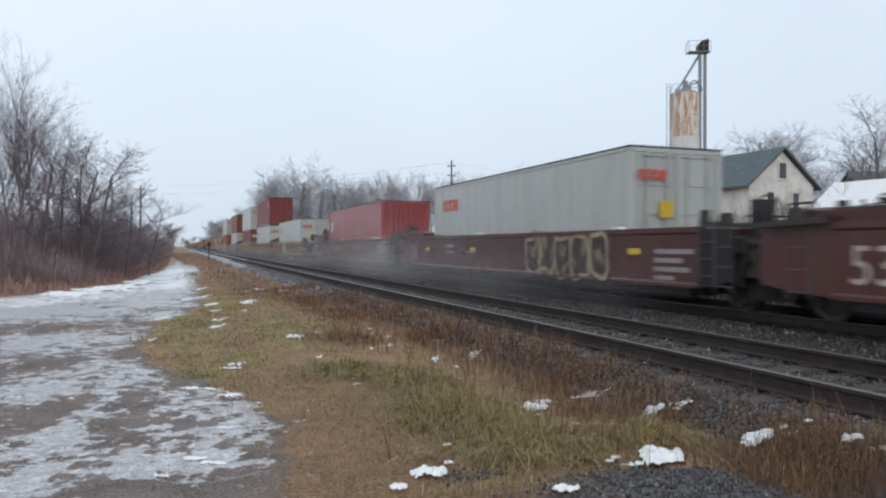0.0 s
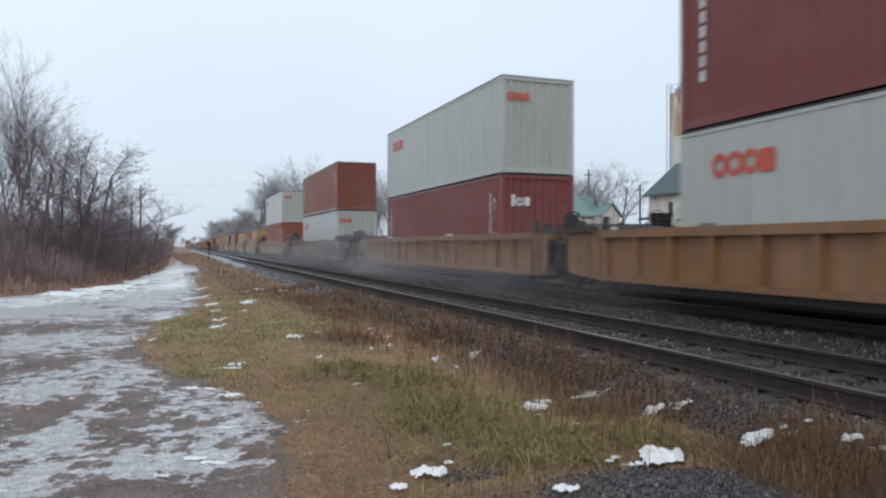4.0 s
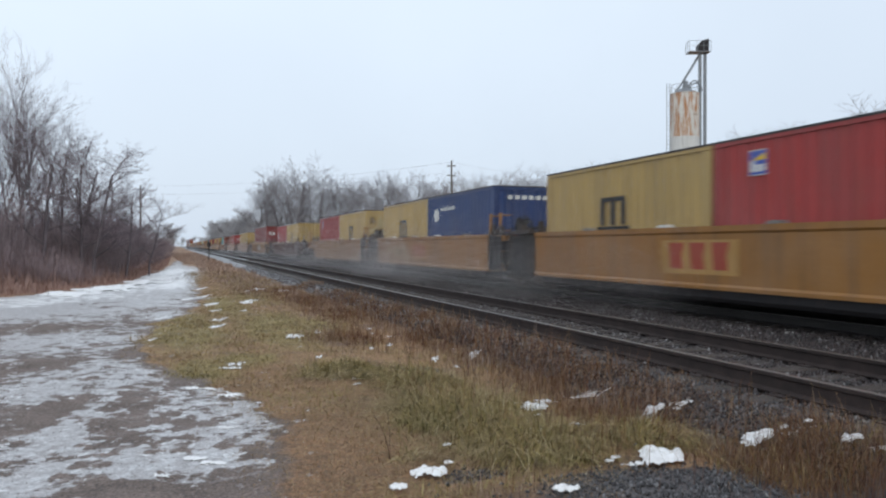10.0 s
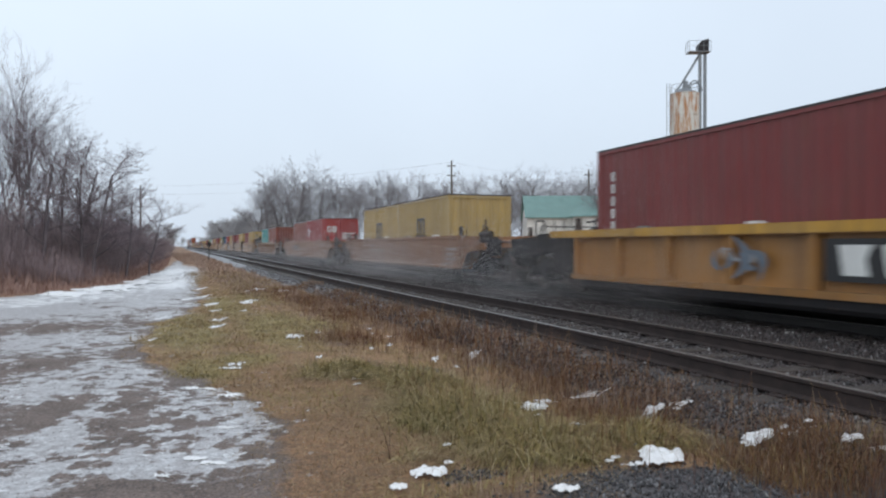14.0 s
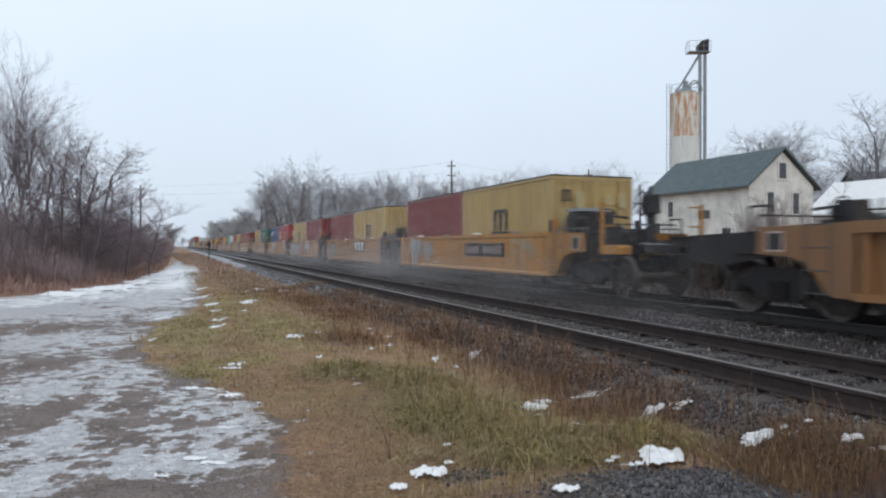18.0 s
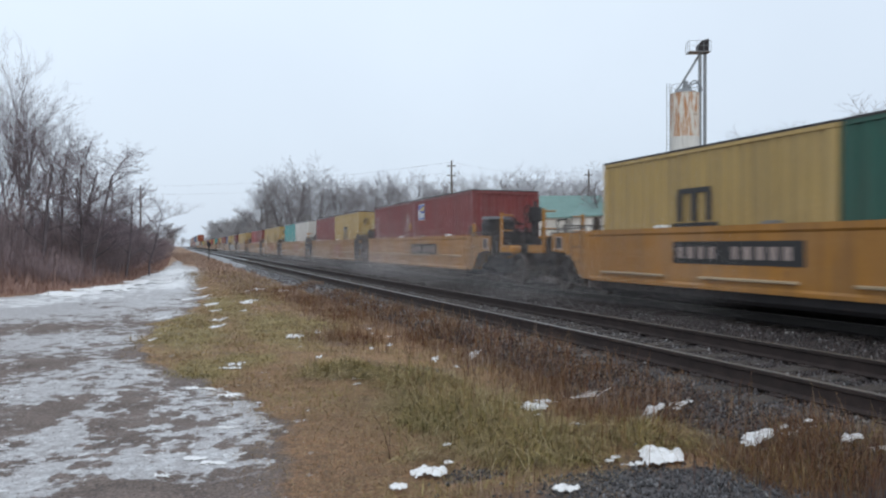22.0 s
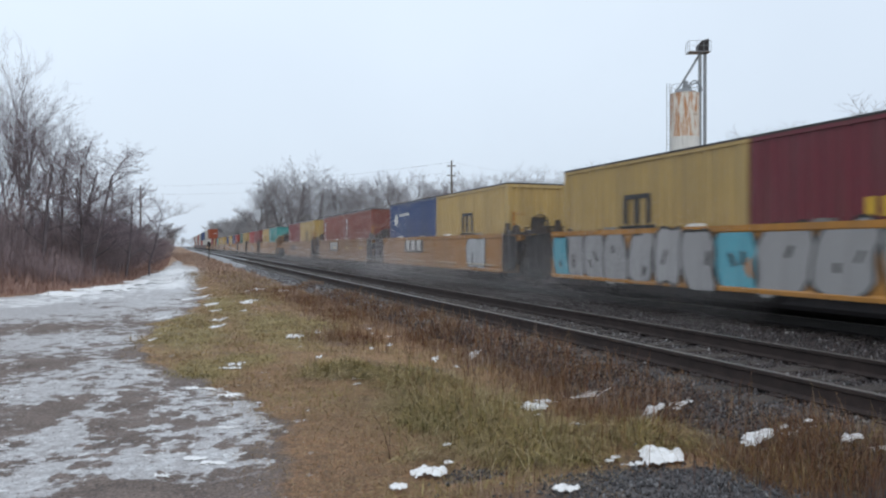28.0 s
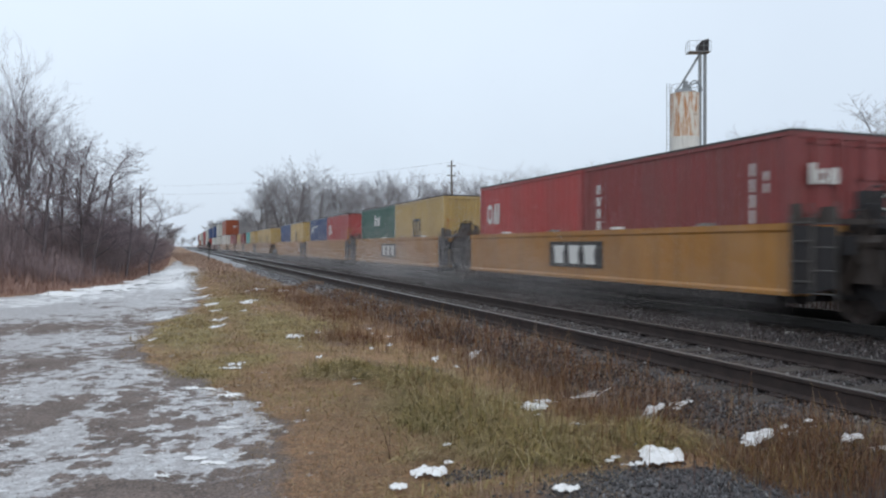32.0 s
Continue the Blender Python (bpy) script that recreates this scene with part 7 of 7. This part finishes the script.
SHAPES = {
    "broad": [dict(seed=s, height=10, trunk_r=0.16, first=0.22, spread=0.56, levels=4, kids=(9, 6, 5, 3), twig_r=0.007, rise=0.05) for s in (3, 11, 19)],
    "slim": [dict(seed=s, height=10, trunk_r=0.10, first=0.3, spread=0.45, levels=4, kids=(12, 6, 4, 3), twig_r=0.007, rise=0.06) for s in (5, 14, 23)],
    "sapling": [dict(seed=s, height=10, trunk_r=0.075, first=0.22, spread=0.42, levels=4, kids=(14, 6, 4, 3), twig_r=0.0040, rise=0.06) for s in (4, 17, 29)],
    "gnarled": [dict(seed=s, height=7, trunk_r=0.085, first=0.22, spread=0.60, levels=4, kids=(8, 7, 6, 4), twig_r=0.0042, rise=0.035) for s in (8, 31, 47)],
    "brushy": [dict(seed=s, height=4, trunk_r=0.022, first=0.2, spread=0.4, levels=3, kids=(6, 4, 3), twig_r=0.0055, rise=0.06, stems=7) for s in (6, 15, 24, 33)],
    "distant": [dict(seed=s, height=10, trunk_r=0.2, first=0.2, spread=0.55, levels=3, kids=(10, 7, 5), twig_r=0.05) for s in (44, 55)],
}


def bare_tree(shape, k, x, y, height, far=False, wide=1.0, label="", z=None):
    specs = SHAPES[shape]
    trunk, crown = tree_meshes(("tree", shape, k % len(specs)), **specs[k % len(specs)])
    s = height / specs[0]["height"]
    z = float(ground_z(np.array(x), np.array(y))) if z is None else z
    ob = thing("tree" if shape != "brushy" else "bush", label or ("leafless grey deciduous tree beside the railway" if shape != "brushy" else "leafless twiggy brown bush in a thicket"), "tree" if shape != "brushy" else "bush", "bare trees" if shape != "brushy" else "thicket of bushes")
    ob.matrix_basis = Matrix.LocRotScale((x, y, z), Euler((0, 0, (k * 2.399) % math.tau)), (s * wide, s * wide, s))
    # far and distant trees take the copies with haze in their colour
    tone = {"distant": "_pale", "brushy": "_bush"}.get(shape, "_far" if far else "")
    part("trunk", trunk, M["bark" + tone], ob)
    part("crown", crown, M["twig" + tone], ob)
    return ob


def plant_trees():
    r = random.Random(41)
    k = 0
    # thicket beside the drive
    for y0, y1, n in ((32, 44, 30), (44, 62, 30), (62, 100, 26), (100, 200, 26)):
        for j in range(n):
            y = r.uniform(y0, y1)
            edge_x = float(drive_left(np.array(y))) - 0.8
            x = edge_x - abs(r.gauss(0, 1)) * (2.8 + 0.04 * y) - (2.5 if y < 36 else 0)
            h = min(r.uniform(2.4, 4.2), 2.0 + (edge_x - x) * 0.8 + 0.4)
            bare_tree("brushy", k, x, y, max(1.6, h), wide=1.35)
            k += 1
    # taller trees rising out of the thicket
    for u, v, h, shape, wide in ((-18.9, 31.0, 10.6, "sapling", 0.8), (-18.4, 31.4, 10.9, "sapling", 0.7), (-19.3, 31.8, 9.8, "sapling", 0.8), (-19.0, 33, 10.2, "sapling", 0.8), (-20.3, 33, 10.0, "sapling", 0.9), (-18.0, 33.5, 8.4, "sapling", 0.8),
                                 (-17.2, 30.6, 7.0, "gnarled", 1.0), (-16.4, 32.2, 6.7, "gnarled", 0.9), (-15.6, 31.6, 6.5, "gnarled", 0.95), (-18.2, 36, 7.6, "gnarled", 0.9), (-15.2, 34.0, 5.0, "gnarled", 0.9), (-14.9, 36.0, 4.4, "gnarled", 0.9),
                                 (-20.6, 38, 8.4, "sapling", 1.0), (-19.6, 41, 7.0, "gnarled", 0.9), (-23, 46, 7.5, "broad", 1.0), (-22.4, 48, 5.4, "gnarled", 0.9), (-20.2, 45, 5.2, "sapling", 1.0), (-24.6, 55, 4.4, "slim", 0.8), (-27.2, 60, 4.2, "broad", 0.7), (-32, 75, 4.2, "broad", 0.8)):
        x, y = yard(u, v)
        bare_tree(shape, k, x, y, h, wide=wide)
        k += 1
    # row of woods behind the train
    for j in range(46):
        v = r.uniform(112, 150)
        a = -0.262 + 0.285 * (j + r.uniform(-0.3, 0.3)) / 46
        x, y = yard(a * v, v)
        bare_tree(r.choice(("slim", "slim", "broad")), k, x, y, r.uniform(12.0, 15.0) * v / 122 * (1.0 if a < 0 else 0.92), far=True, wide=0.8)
        k += 1
    for a, v, h, shape in ((-0.214, 105, 15.2, "slim"), (-0.205, 108, 14.8, "slim"), (0.065, 110, 14.0, "slim"), (0.09, 105, 12.6, "broad"), (0.118, 104, 13.6, "broad"), (0.135, 112, 13.8, "slim"), (0.165, 112, 13.2, "slim"), (0.185, 118, 13.5, "broad"),
                           (0.225, 92, 13.0, "broad"), (0.242, 95, 13.2, "broad"), (0.468, 100, 17.5, "broad"), (0.455, 103, 18.0, "broad"), (0.428, 99, 18.0, "broad"), (0.446, 98, 19.0, "broad"), (0.462, 97, 19.2, "broad"), (0.478, 99, 19.0, "broad"), (0.495, 98, 18.4, "broad"), (0.475, 99, 18.2, "slim"), (0.49, 101, 17.8, "broad"), (0.462, 106, 18.0, "slim"), (0.44, 104, 16.8, "slim"), (0.485, 104, 16.6, "broad"), (0.45, 108, 15.5, "broad"), (0.545, 85, 12.0, "broad"), (0.577, 72, 14.6, "broad"), (0.60, 78, 12.5, "slim"),
                           (0.625, 66, 16.5, "broad"), (0.52, 110, 13.5, "broad"), (0.56, 96, 13.0, "slim"), (0.65, 75, 14, "broad"), (0.29, 120, 9.5, "broad"), (0.32, 124, 9.0, "broad")):
        x, y = yard(a * v, v)
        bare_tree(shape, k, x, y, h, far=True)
        k += 1
    for u, v, h in ((22.3, 51.0, 4.6), (23.4, 50.4, 5.4), (24.3, 50.8, 5.0), (25.3, 50.0, 4.8), (26.2, 50.5, 4.2), (28.0, 50.5, 3.6), (30.5, 52.0, 3.6)):
        x, y = yard(u, v)
        bare_tree("brushy", k, x, y, h, wide=1.0, label="leafless twiggy bush before a white house")
        k += 1
    for j in range(18):
        v = r.uniform(112, 135)
        x, y = yard((0.028 + 0.19 * (j + r.random()) / 18) * v, v)
        bare_tree(r.choice(("slim", "broad")), k, x, y, r.uniform(12.5, 15.0) * v / 118, far=True, wide=0.85)
        k += 1
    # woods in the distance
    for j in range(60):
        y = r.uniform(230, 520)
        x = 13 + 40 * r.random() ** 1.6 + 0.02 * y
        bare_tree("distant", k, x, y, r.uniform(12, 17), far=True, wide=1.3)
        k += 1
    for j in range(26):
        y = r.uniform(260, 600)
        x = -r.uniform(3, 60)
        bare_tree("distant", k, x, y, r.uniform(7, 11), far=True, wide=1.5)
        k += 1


plant_trees()


def far_rim():
    r = random.Random(77)
    for j in range(26):
        y = r.uniform(960, 1150)
        bare_tree("distant", j, -150 + 300 * (j + r.random()) / 26, y, r.uniform(13, 19), far=True, wide=1.8, label="leafless trees on the far horizon")


far_rim()


def low_brush():
    """Dead weeds that rise towards the thicket."""
    n = 60000
    y = 23 + 110 * rng.uniform(0, 1, n) ** 1.8
    x = drive_left(y) - 0.3 - np.abs(rng.normal(0, 1, n)) * (2.2 + 0.03 * y)
    deep = np.clip((drive_left(y) - x) * 0.28, 0.15, 1.1) * np.clip((y - 20) / 14, 0.3, 1)
    tall = rng.gamma(2.6, 0.28, n) * deep
    blades("red_brush", "low red-brown brush and dead weeds along the thicket", M["brush_red"], x, y, tall, 0.9, 0.0024 + 0.00016 * y, "brush")


low_brush()


def thicket_shoots():
    """Thin upright shoots that fill the thicket."""
    n = 60000
    y = 31 + 110 * rng.uniform(0, 1, n) ** 1.7
    deep = np.abs(rng.normal(0, 1, n)) * (2.6 + 0.04 * y)
    x = drive_left(y) - 1.6 - deep
    tall = np.minimum(rng.gamma(4.0, 0.36, n), 3.4) * np.clip(0.35 + 0.22 * deep, 0.3, 1.0)
    blades("thicket_shoots", "dense thin grey-brown shoots in the thicket", M["shoots"], x, y, tall, 0.75, 0.0022 + 0.00009 * y, "brush")


thicket_shoots()

# ---- feed mill, house and sheds across the tracks ----


def tube(bm, x, y, z0, z1, r0, r1=None, n=28):
    bar(bm, (x, y, z0), (x, y, z1), r0, r1, n)


def grain_tower():
    x, y = yard(25.4, 75)
    ob = thing("grain_tower", "rust-streaked white steel grain tower with elevator leg", "grain tower", m=pose(x, y, 0, 0, 0, -20.5))
    bm = bmesh.new()
    tube(bm, 0, 0, -0.8, 12.55, 1.50)
    part("lower_tank", bm, M["tank"], ob, "white painted lower tank")
    bm = bmesh.new()
    tube(bm, 0, 0, 12.55, 17.1, 1.46)
    for z in (12.55, 14.8, 17.05):
        tube(bm, 0, 0, z, z + 0.07, 1.50)
    part("upper_tank", bm, M["tank_rust"], ob, "upper tank with orange rust streaks")
    bm = bmesh.new()
    tube(bm, 0, 0, 17.12, 17.75, 1.46, 0.35)
    tube(bm, 0.1, 0, 17.7, 18.5, 0.38, 0.22, 12)
    part("cone_roof", bm, M["galv"], ob)
    for dx in (1.60, 2.12):
        bm = bmesh.new()
        box(bm, dx - 0.13, dx + 0.13, -0.16, 0.16, -0.8, 21.8)
        part("elevator_leg", bm, M["galv"], ob, "grey steel elevator leg")
    bm = bmesh.new()
    prism(bm, [(1.3, 21.6), (2.4, 21.6), (2.42, 22.85), (1.75, 22.7), (1.3, 22.2)], "y", -0.4, 0.4)
    part("head_house", bm, M["steel_dark"], ob, "dark drive head")
    bm = bmesh.new()
    box(bm, 0.3, 2.55, -0.6, 0.6, 21.45, 21.53)
    part("platform", bm, M["galv"], ob)
    for px, py in ((0.3, -0.6), (1.1, -0.6), (1.8, -0.6), (2.55, -0.6), (0.3, 0.6), (2.55, 0.6), (0.3, 0.0)):
        bm = bmesh.new()
        bar(bm, (px, py, 21.55), (px, py, 22.6), 0.02)
        part("post", bm, M["galv"], ob)
    bm = bmesh.new()
    for z in (22.1, 22.6):
        bar(bm, (0.3, -0.6, z), (2.55, -0.6, z), 0.018)
        bar(bm, (0.3, -0.6, z), (0.3, 0.6, z), 0.018)
    part("handrail", bm, M["galv"], ob)
    bm = bmesh.new()
    bar(bm, (1.5, 0, 21.2), (-0.2, 0, 18.4), 0.13, n=10)
    bar(bm, (-0.2, 0, 18.4), (-1.0, 0, 17.3), 0.11, n=10)
    part("spout", bm, M["galv"], ob, "sloping grain spout")
    bm = bmesh.new()
    for off in (0.0, 0.45):
        last = None
        for k in range(9):
            a = k / 8 * math.pi
            p = (0.95 + off * 0.3 - 0.65 * math.cos(a), -0.3, 17.4 + (1.1 - off * 0.6) * math.sin(a))
            if last:
                bar(bm, last, p, 0.07, n=8)
            last = p
    part("curved_duct", bm, M["galv"], ob)
    bm = bmesh.new()
    for sx in (-1.62, -1.95):
        bar(bm, (sx, -0.2, 2), (sx, -0.2, 18.2), 0.03)
    for k in range(40):
        bar(bm, (-1.95, -0.2, 2.2 + k * 0.4), (-1.62, -0.2, 2.2 + k * 0.4), 0.02, n=4)
    part("ladder", bm, M["galv"], ob)
    bm = bmesh.new()
    for k in range(14):
        a = k / 13 * math.tau
        bar(bm, (1.5 * math.cos(a), 1.5 * math.sin(a), 17.1), (1.5 * math.cos(a), 1.5 * math.sin(a), 18.0), 0.025, n=4)
        a2 = (k + 1) / 13 * math.tau
        bar(bm, (1.5 * math.cos(a), 1.5 * math.sin(a), 18.0), (1.5 * math.cos(a2), 1.5 * math.sin(a2), 18.0), 0.025, n=4)
    part("roof_railing", bm, M["galv"], ob)
    bm = bmesh.new()
    box(bm, -0.1, 0.1, -1.56, -1.46, 10.0, 11.6)
    part("hatch", bm, M["tank_rust"], ob, m=pose(0.9, 0.3, 0))


grain_tower()


def white_house():
    x, y = yard(26.15, 55.0)
    turn = math.degrees(math.atan2(-4.4, 10.5))
    ob = thing("house", "white stucco house with dark green gable roof", "house", m=pose(x, y, 0, 0, 0, -20.53 - turn))
    w, length, eave, ridge = 3.5, 11.6, 5.82, 8.6
    bm = bmesh.new()
    prism(bm, [(-w + 0.15, -0.7), (w - 0.15, -0.7), (w - 0.15, eave), (0, ridge - 0.15), (-w + 0.15, eave)], "y", 0, length)
    part("wall", bm, M["siding"], ob)
    for sx in (-1, 1):
        bm = bmesh.new()
        slope = (ridge - eave) / w
        prism(bm, [(sx * (w + 0.35), eave - 0.35 * slope), (0, ridge), (0, ridge + 0.18), (sx * (w + 0.35), eave - 0.35 * slope + 0.16)], "y", -0.35, length + 0.3)
        part("roof", bm, M["roof_green"], ob, "dark green roof slope")
    for cx, z0, z1, ww in ((0, 6.3, 7.6, 0.42), (-1.25, 3.6, 5.3, 0.38), (1.4, 3.6, 5.3, 0.38), (0, 1.0, 2.4, 0.5)):
        win = part("window", framed(ww * 2, z1 - z0), M["siding"], ob, m=pose(cx, -0.06, z0))
        bm = bmesh.new()
        box(bm, -ww + 0.05, ww - 0.05, 0.0, 0.03, 0.05, z1 - z0 - 0.05)
        part("pane", bm, M["window_dark"], win)
    for cy, z0, z1, ww in ((8.6, 3.6, 5.0, 0.36), (4.6, 3.3, 4.1, 0.7), (10.4, 1.0, 3.2, 0.5), (2.2, 1.2, 2.6, 0.5)):
        win = part("window", framed(ww * 2, z1 - z0), M["siding"], ob, m=pose(-w + 0.09, cy, z0, 0, 0, -90))
        bm = bmesh.new()
        box(bm, -ww + 0.05, ww - 0.05, 0.0, 0.03, 0.05, z1 - z0 - 0.05)
        part("pane", bm, M["window_dark"], win)
    bm = bmesh.new()
    box(bm, 1.7, 2.2, 5.5, 6.0, 7.0, 8.6)
    part("chimney", bm, M["tie"], ob)


def framed(w, h):
    bm = bmesh.new()
    for x0, x1, z0, z1 in ((-w / 2 - 0.07, -w / 2 + 0.05, -0.07, h + 0.07), (w / 2 - 0.05, w / 2 + 0.07, -0.07, h + 0.07), (-w / 2 + 0.05, w / 2 - 0.05, -0.07, 0.05), (-w / 2 + 0.05, w / 2 - 0.05, h - 0.05, h + 0.07)):
        box(bm, x0, x1, -0.03, 0.06, z0, z1)
    return bm


white_house()


def gable_shed(name, label, u, v, turn, w, length, eave, ridge, wall_mat, roof_mat):
    x, y = yard(u, v)
    ob = thing(name, label, "shed", m=pose(x, y, 0, 0, 0, turn))
    bm = bmesh.new()
    prism(bm, [(-w + 0.1, -0.7), (w - 0.1, -0.7), (w - 0.1, eave), (0, ridge - 0.1), (-w + 0.1, eave)], "y", 0, length)
    part("wall", bm, M[wall_mat], ob)
    slope = (ridge - eave) / w
    for sx in (-1, 1):
        bm = bmesh.new()
        prism(bm, [(sx * (w + 0.3), eave - 0.3 * slope), (0, ridge), (0, ridge + 0.14), (sx * (w + 0.3), eave - 0.3 * slope + 0.13)], "y", -0.3, length + 0.3)
        part("roof", bm, M[roof_mat], ob)
    bm = bmesh.new()
    box(bm, -0.6, 0.6, -0.05, 0.05, -0.6, 1.6)
    part("door", bm, M["pole_wood"], ob)
    return ob


gable_shed("shed", "low grey shed with a snow-covered roof", 36.3, 65.7, -174.5, 3.9, 14, 4.05, 6.85, "siding", "snow")
gable_shed("shed", "weathered shed with a dark shingled roof", 44.5, 78, -110.5, 3.4, 12, 6.4, 9.2, "pole_wood", "roof_green")
gable_shed("barn", "pale barn with a faded green roof", 21.2, 90, 30, 2.6, 4.0, 5.0, 6.5, "siding", "roof_teal")
gable_shed("barn", "long barn with a faded green metal roof", 21.0, 96, 68, 3.5, 10.0, 5.0, 7.8, "siding", "roof_teal")


def utility_pole(u, v, height, arms):
    x, y = yard(u, v)
    z = float(ground_z(np.array(x), np.array(y)))
    ob = thing("utility_pole", "weathered wooden utility pole with crossarms", "utility pole", "utility poles", m=pose(x, y, z - 0.3, 0, 0, -30))
    bm = bmesh.new()
    bar(bm, (0, 0, 0), (0, 0, height + 0.3), 0.17, 0.11, 10)
    part("pole", bm, M["pole_wood"], ob)
    for k in range(arms):
        bm = bmesh.new()
        box(bm, -0.55, 0.55, -0.05, 0.05, height - 0.5 - k * 1.3, height - 0.38 - k * 1.3)
        part("crossarm", bm, M["pole_wood"], ob)
        for px in (-0.45, 0.45):
            bm = bmesh.new()
            bar(bm, (px, 0, height - 0.38 - k * 1.3), (px, 0, height - 0.2 - k * 1.3), 0.05, 0.03, 6)
            part("insulator", bm, M["window_dark"], ob)
    return (x, y, z + height - 0.3)


tops = [utility_pole(-46.8, 110, 10.8, 3), utility_pole(1.1, 95, 12.6, 2), utility_pole(20.0, 98, 12.0, 1), utility_pole(26.8, 97, 9.9, 1)]
tops.append((*yard(70, 100), 12.5))


def power_line(a, b2, sag, dz):
    bm = bmesh.new()
    n, last = 14, None
    for k in range(n + 1):
        f = k / n
        p = Vector(a).lerp(Vector(b2), f) + Vector((0, 0, dz - sag * 4 * f * (1 - f)))
        if last is not None:
            bar(bm, last, p, 0.008, n=4, caps=False)
        last = p
    tagged(part("power_line", bm, M["wire"]), "thin black overhead power line between poles", "power line", "overhead lines")


for i, j in ((0, 1), (1, 2), (2, 4)):
    for dz in (0.1, -1.2):
        power_line(tops[i], tops[j], 0.8, dz)


def marker_post():
    x, y = 3.45, 86.0
    ob = thing("marker_post", "dark trackside marker post with a small plate", "sign post", m=pose(x, y, -0.42))
    bm = bmesh.new()
    bar(bm, (0, 0, -0.1), (0, 0, 2.15), 0.06, n=8)
    part("post", bm, M["steel_dark"], ob)
    bm = bmesh.new()
    box(bm, -0.2, 0.2, -0.09, -0.06, 1.5, 2.0)
    part("plate", bm, M["steel_dark"], ob)


marker_post()


def wheel_spray():
    """Fine droplets that the train throws up beside the rails: many tiny flakes, coarser where they are farther."""
    n = 1900000
    y = 11 * (160 / 11) ** rng.uniform(0, 1, n)
    keep = rng.uniform(0, 1, n) < np.minimum(1, (30 / y) ** 2.3) * (0.75 + 0.25 * np.sin(y * 0.37) * np.sin(y * 0.11 + 1))
    y = y[keep]
    n = len(y)
    x = rng.uniform(7.2, 8.66, n)
    z = -0.15 + rng.gamma(1.7, 0.80, n) * (0.75 + 0.25 * np.sin(y * 0.9 + x))
    size = 0.00021 * y * rng.uniform(0.7, 1.3, n)
    tri = rng.normal(0, 1, (n, 3, 3))
    tri /= np.linalg.norm(tri, axis=2, keepdims=True)
    verts = np.stack([x, y, z], -1)[:, None] + tri * size[:, None, None]
    me = quick_mesh("wheel_spray", verts.reshape(-1, 3), np.arange(n * 3).reshape(n, 3))
    me.materials.append(M["droplet"])
    return tagged(new("wheel_spray", me), "pale mist of fine droplets beside the rolling train", "mist", kind="stuff")


SPRAY = wheel_spray()

# ---- the train rolls towards the camera and past it ----
ROLLED = ((0, 0.0), (4, 76.7), (8, 153.4), (12, 230.0), (16, 306.3), (20, 382.3), (24, 458.7), (28, 535.3), (32, 612.1))


def motions():
    walk(SPRAY, [(0, pose(0, 0, 0)), (16, pose(0.1, -1.5, 0)), (32, pose(0, -3, 0))])
    for ob, x, q, z in MOVERS:
        walk(ob, [(t, pose(x, q - d, z)) for t, d in ROLLED])
    # the wheels turn as they roll: all of them alike
    for dy, sets in WHEELS.items():
        walk(sets[0], [(k / FPS, pose(0, dy, 0.46) @ Matrix.Rotation(k / FPS * 19.13 / 0.46, 4, "X")) for k in range(32 * FPS + 1)])
        lead = sets[0].animation_data
        for w in sets[1:]:
            w.rotation_mode = "QUATERNION"
            w.animation_data_create().action = lead.action
            w.animation_data.action_slot = lead.action_slot


motions()
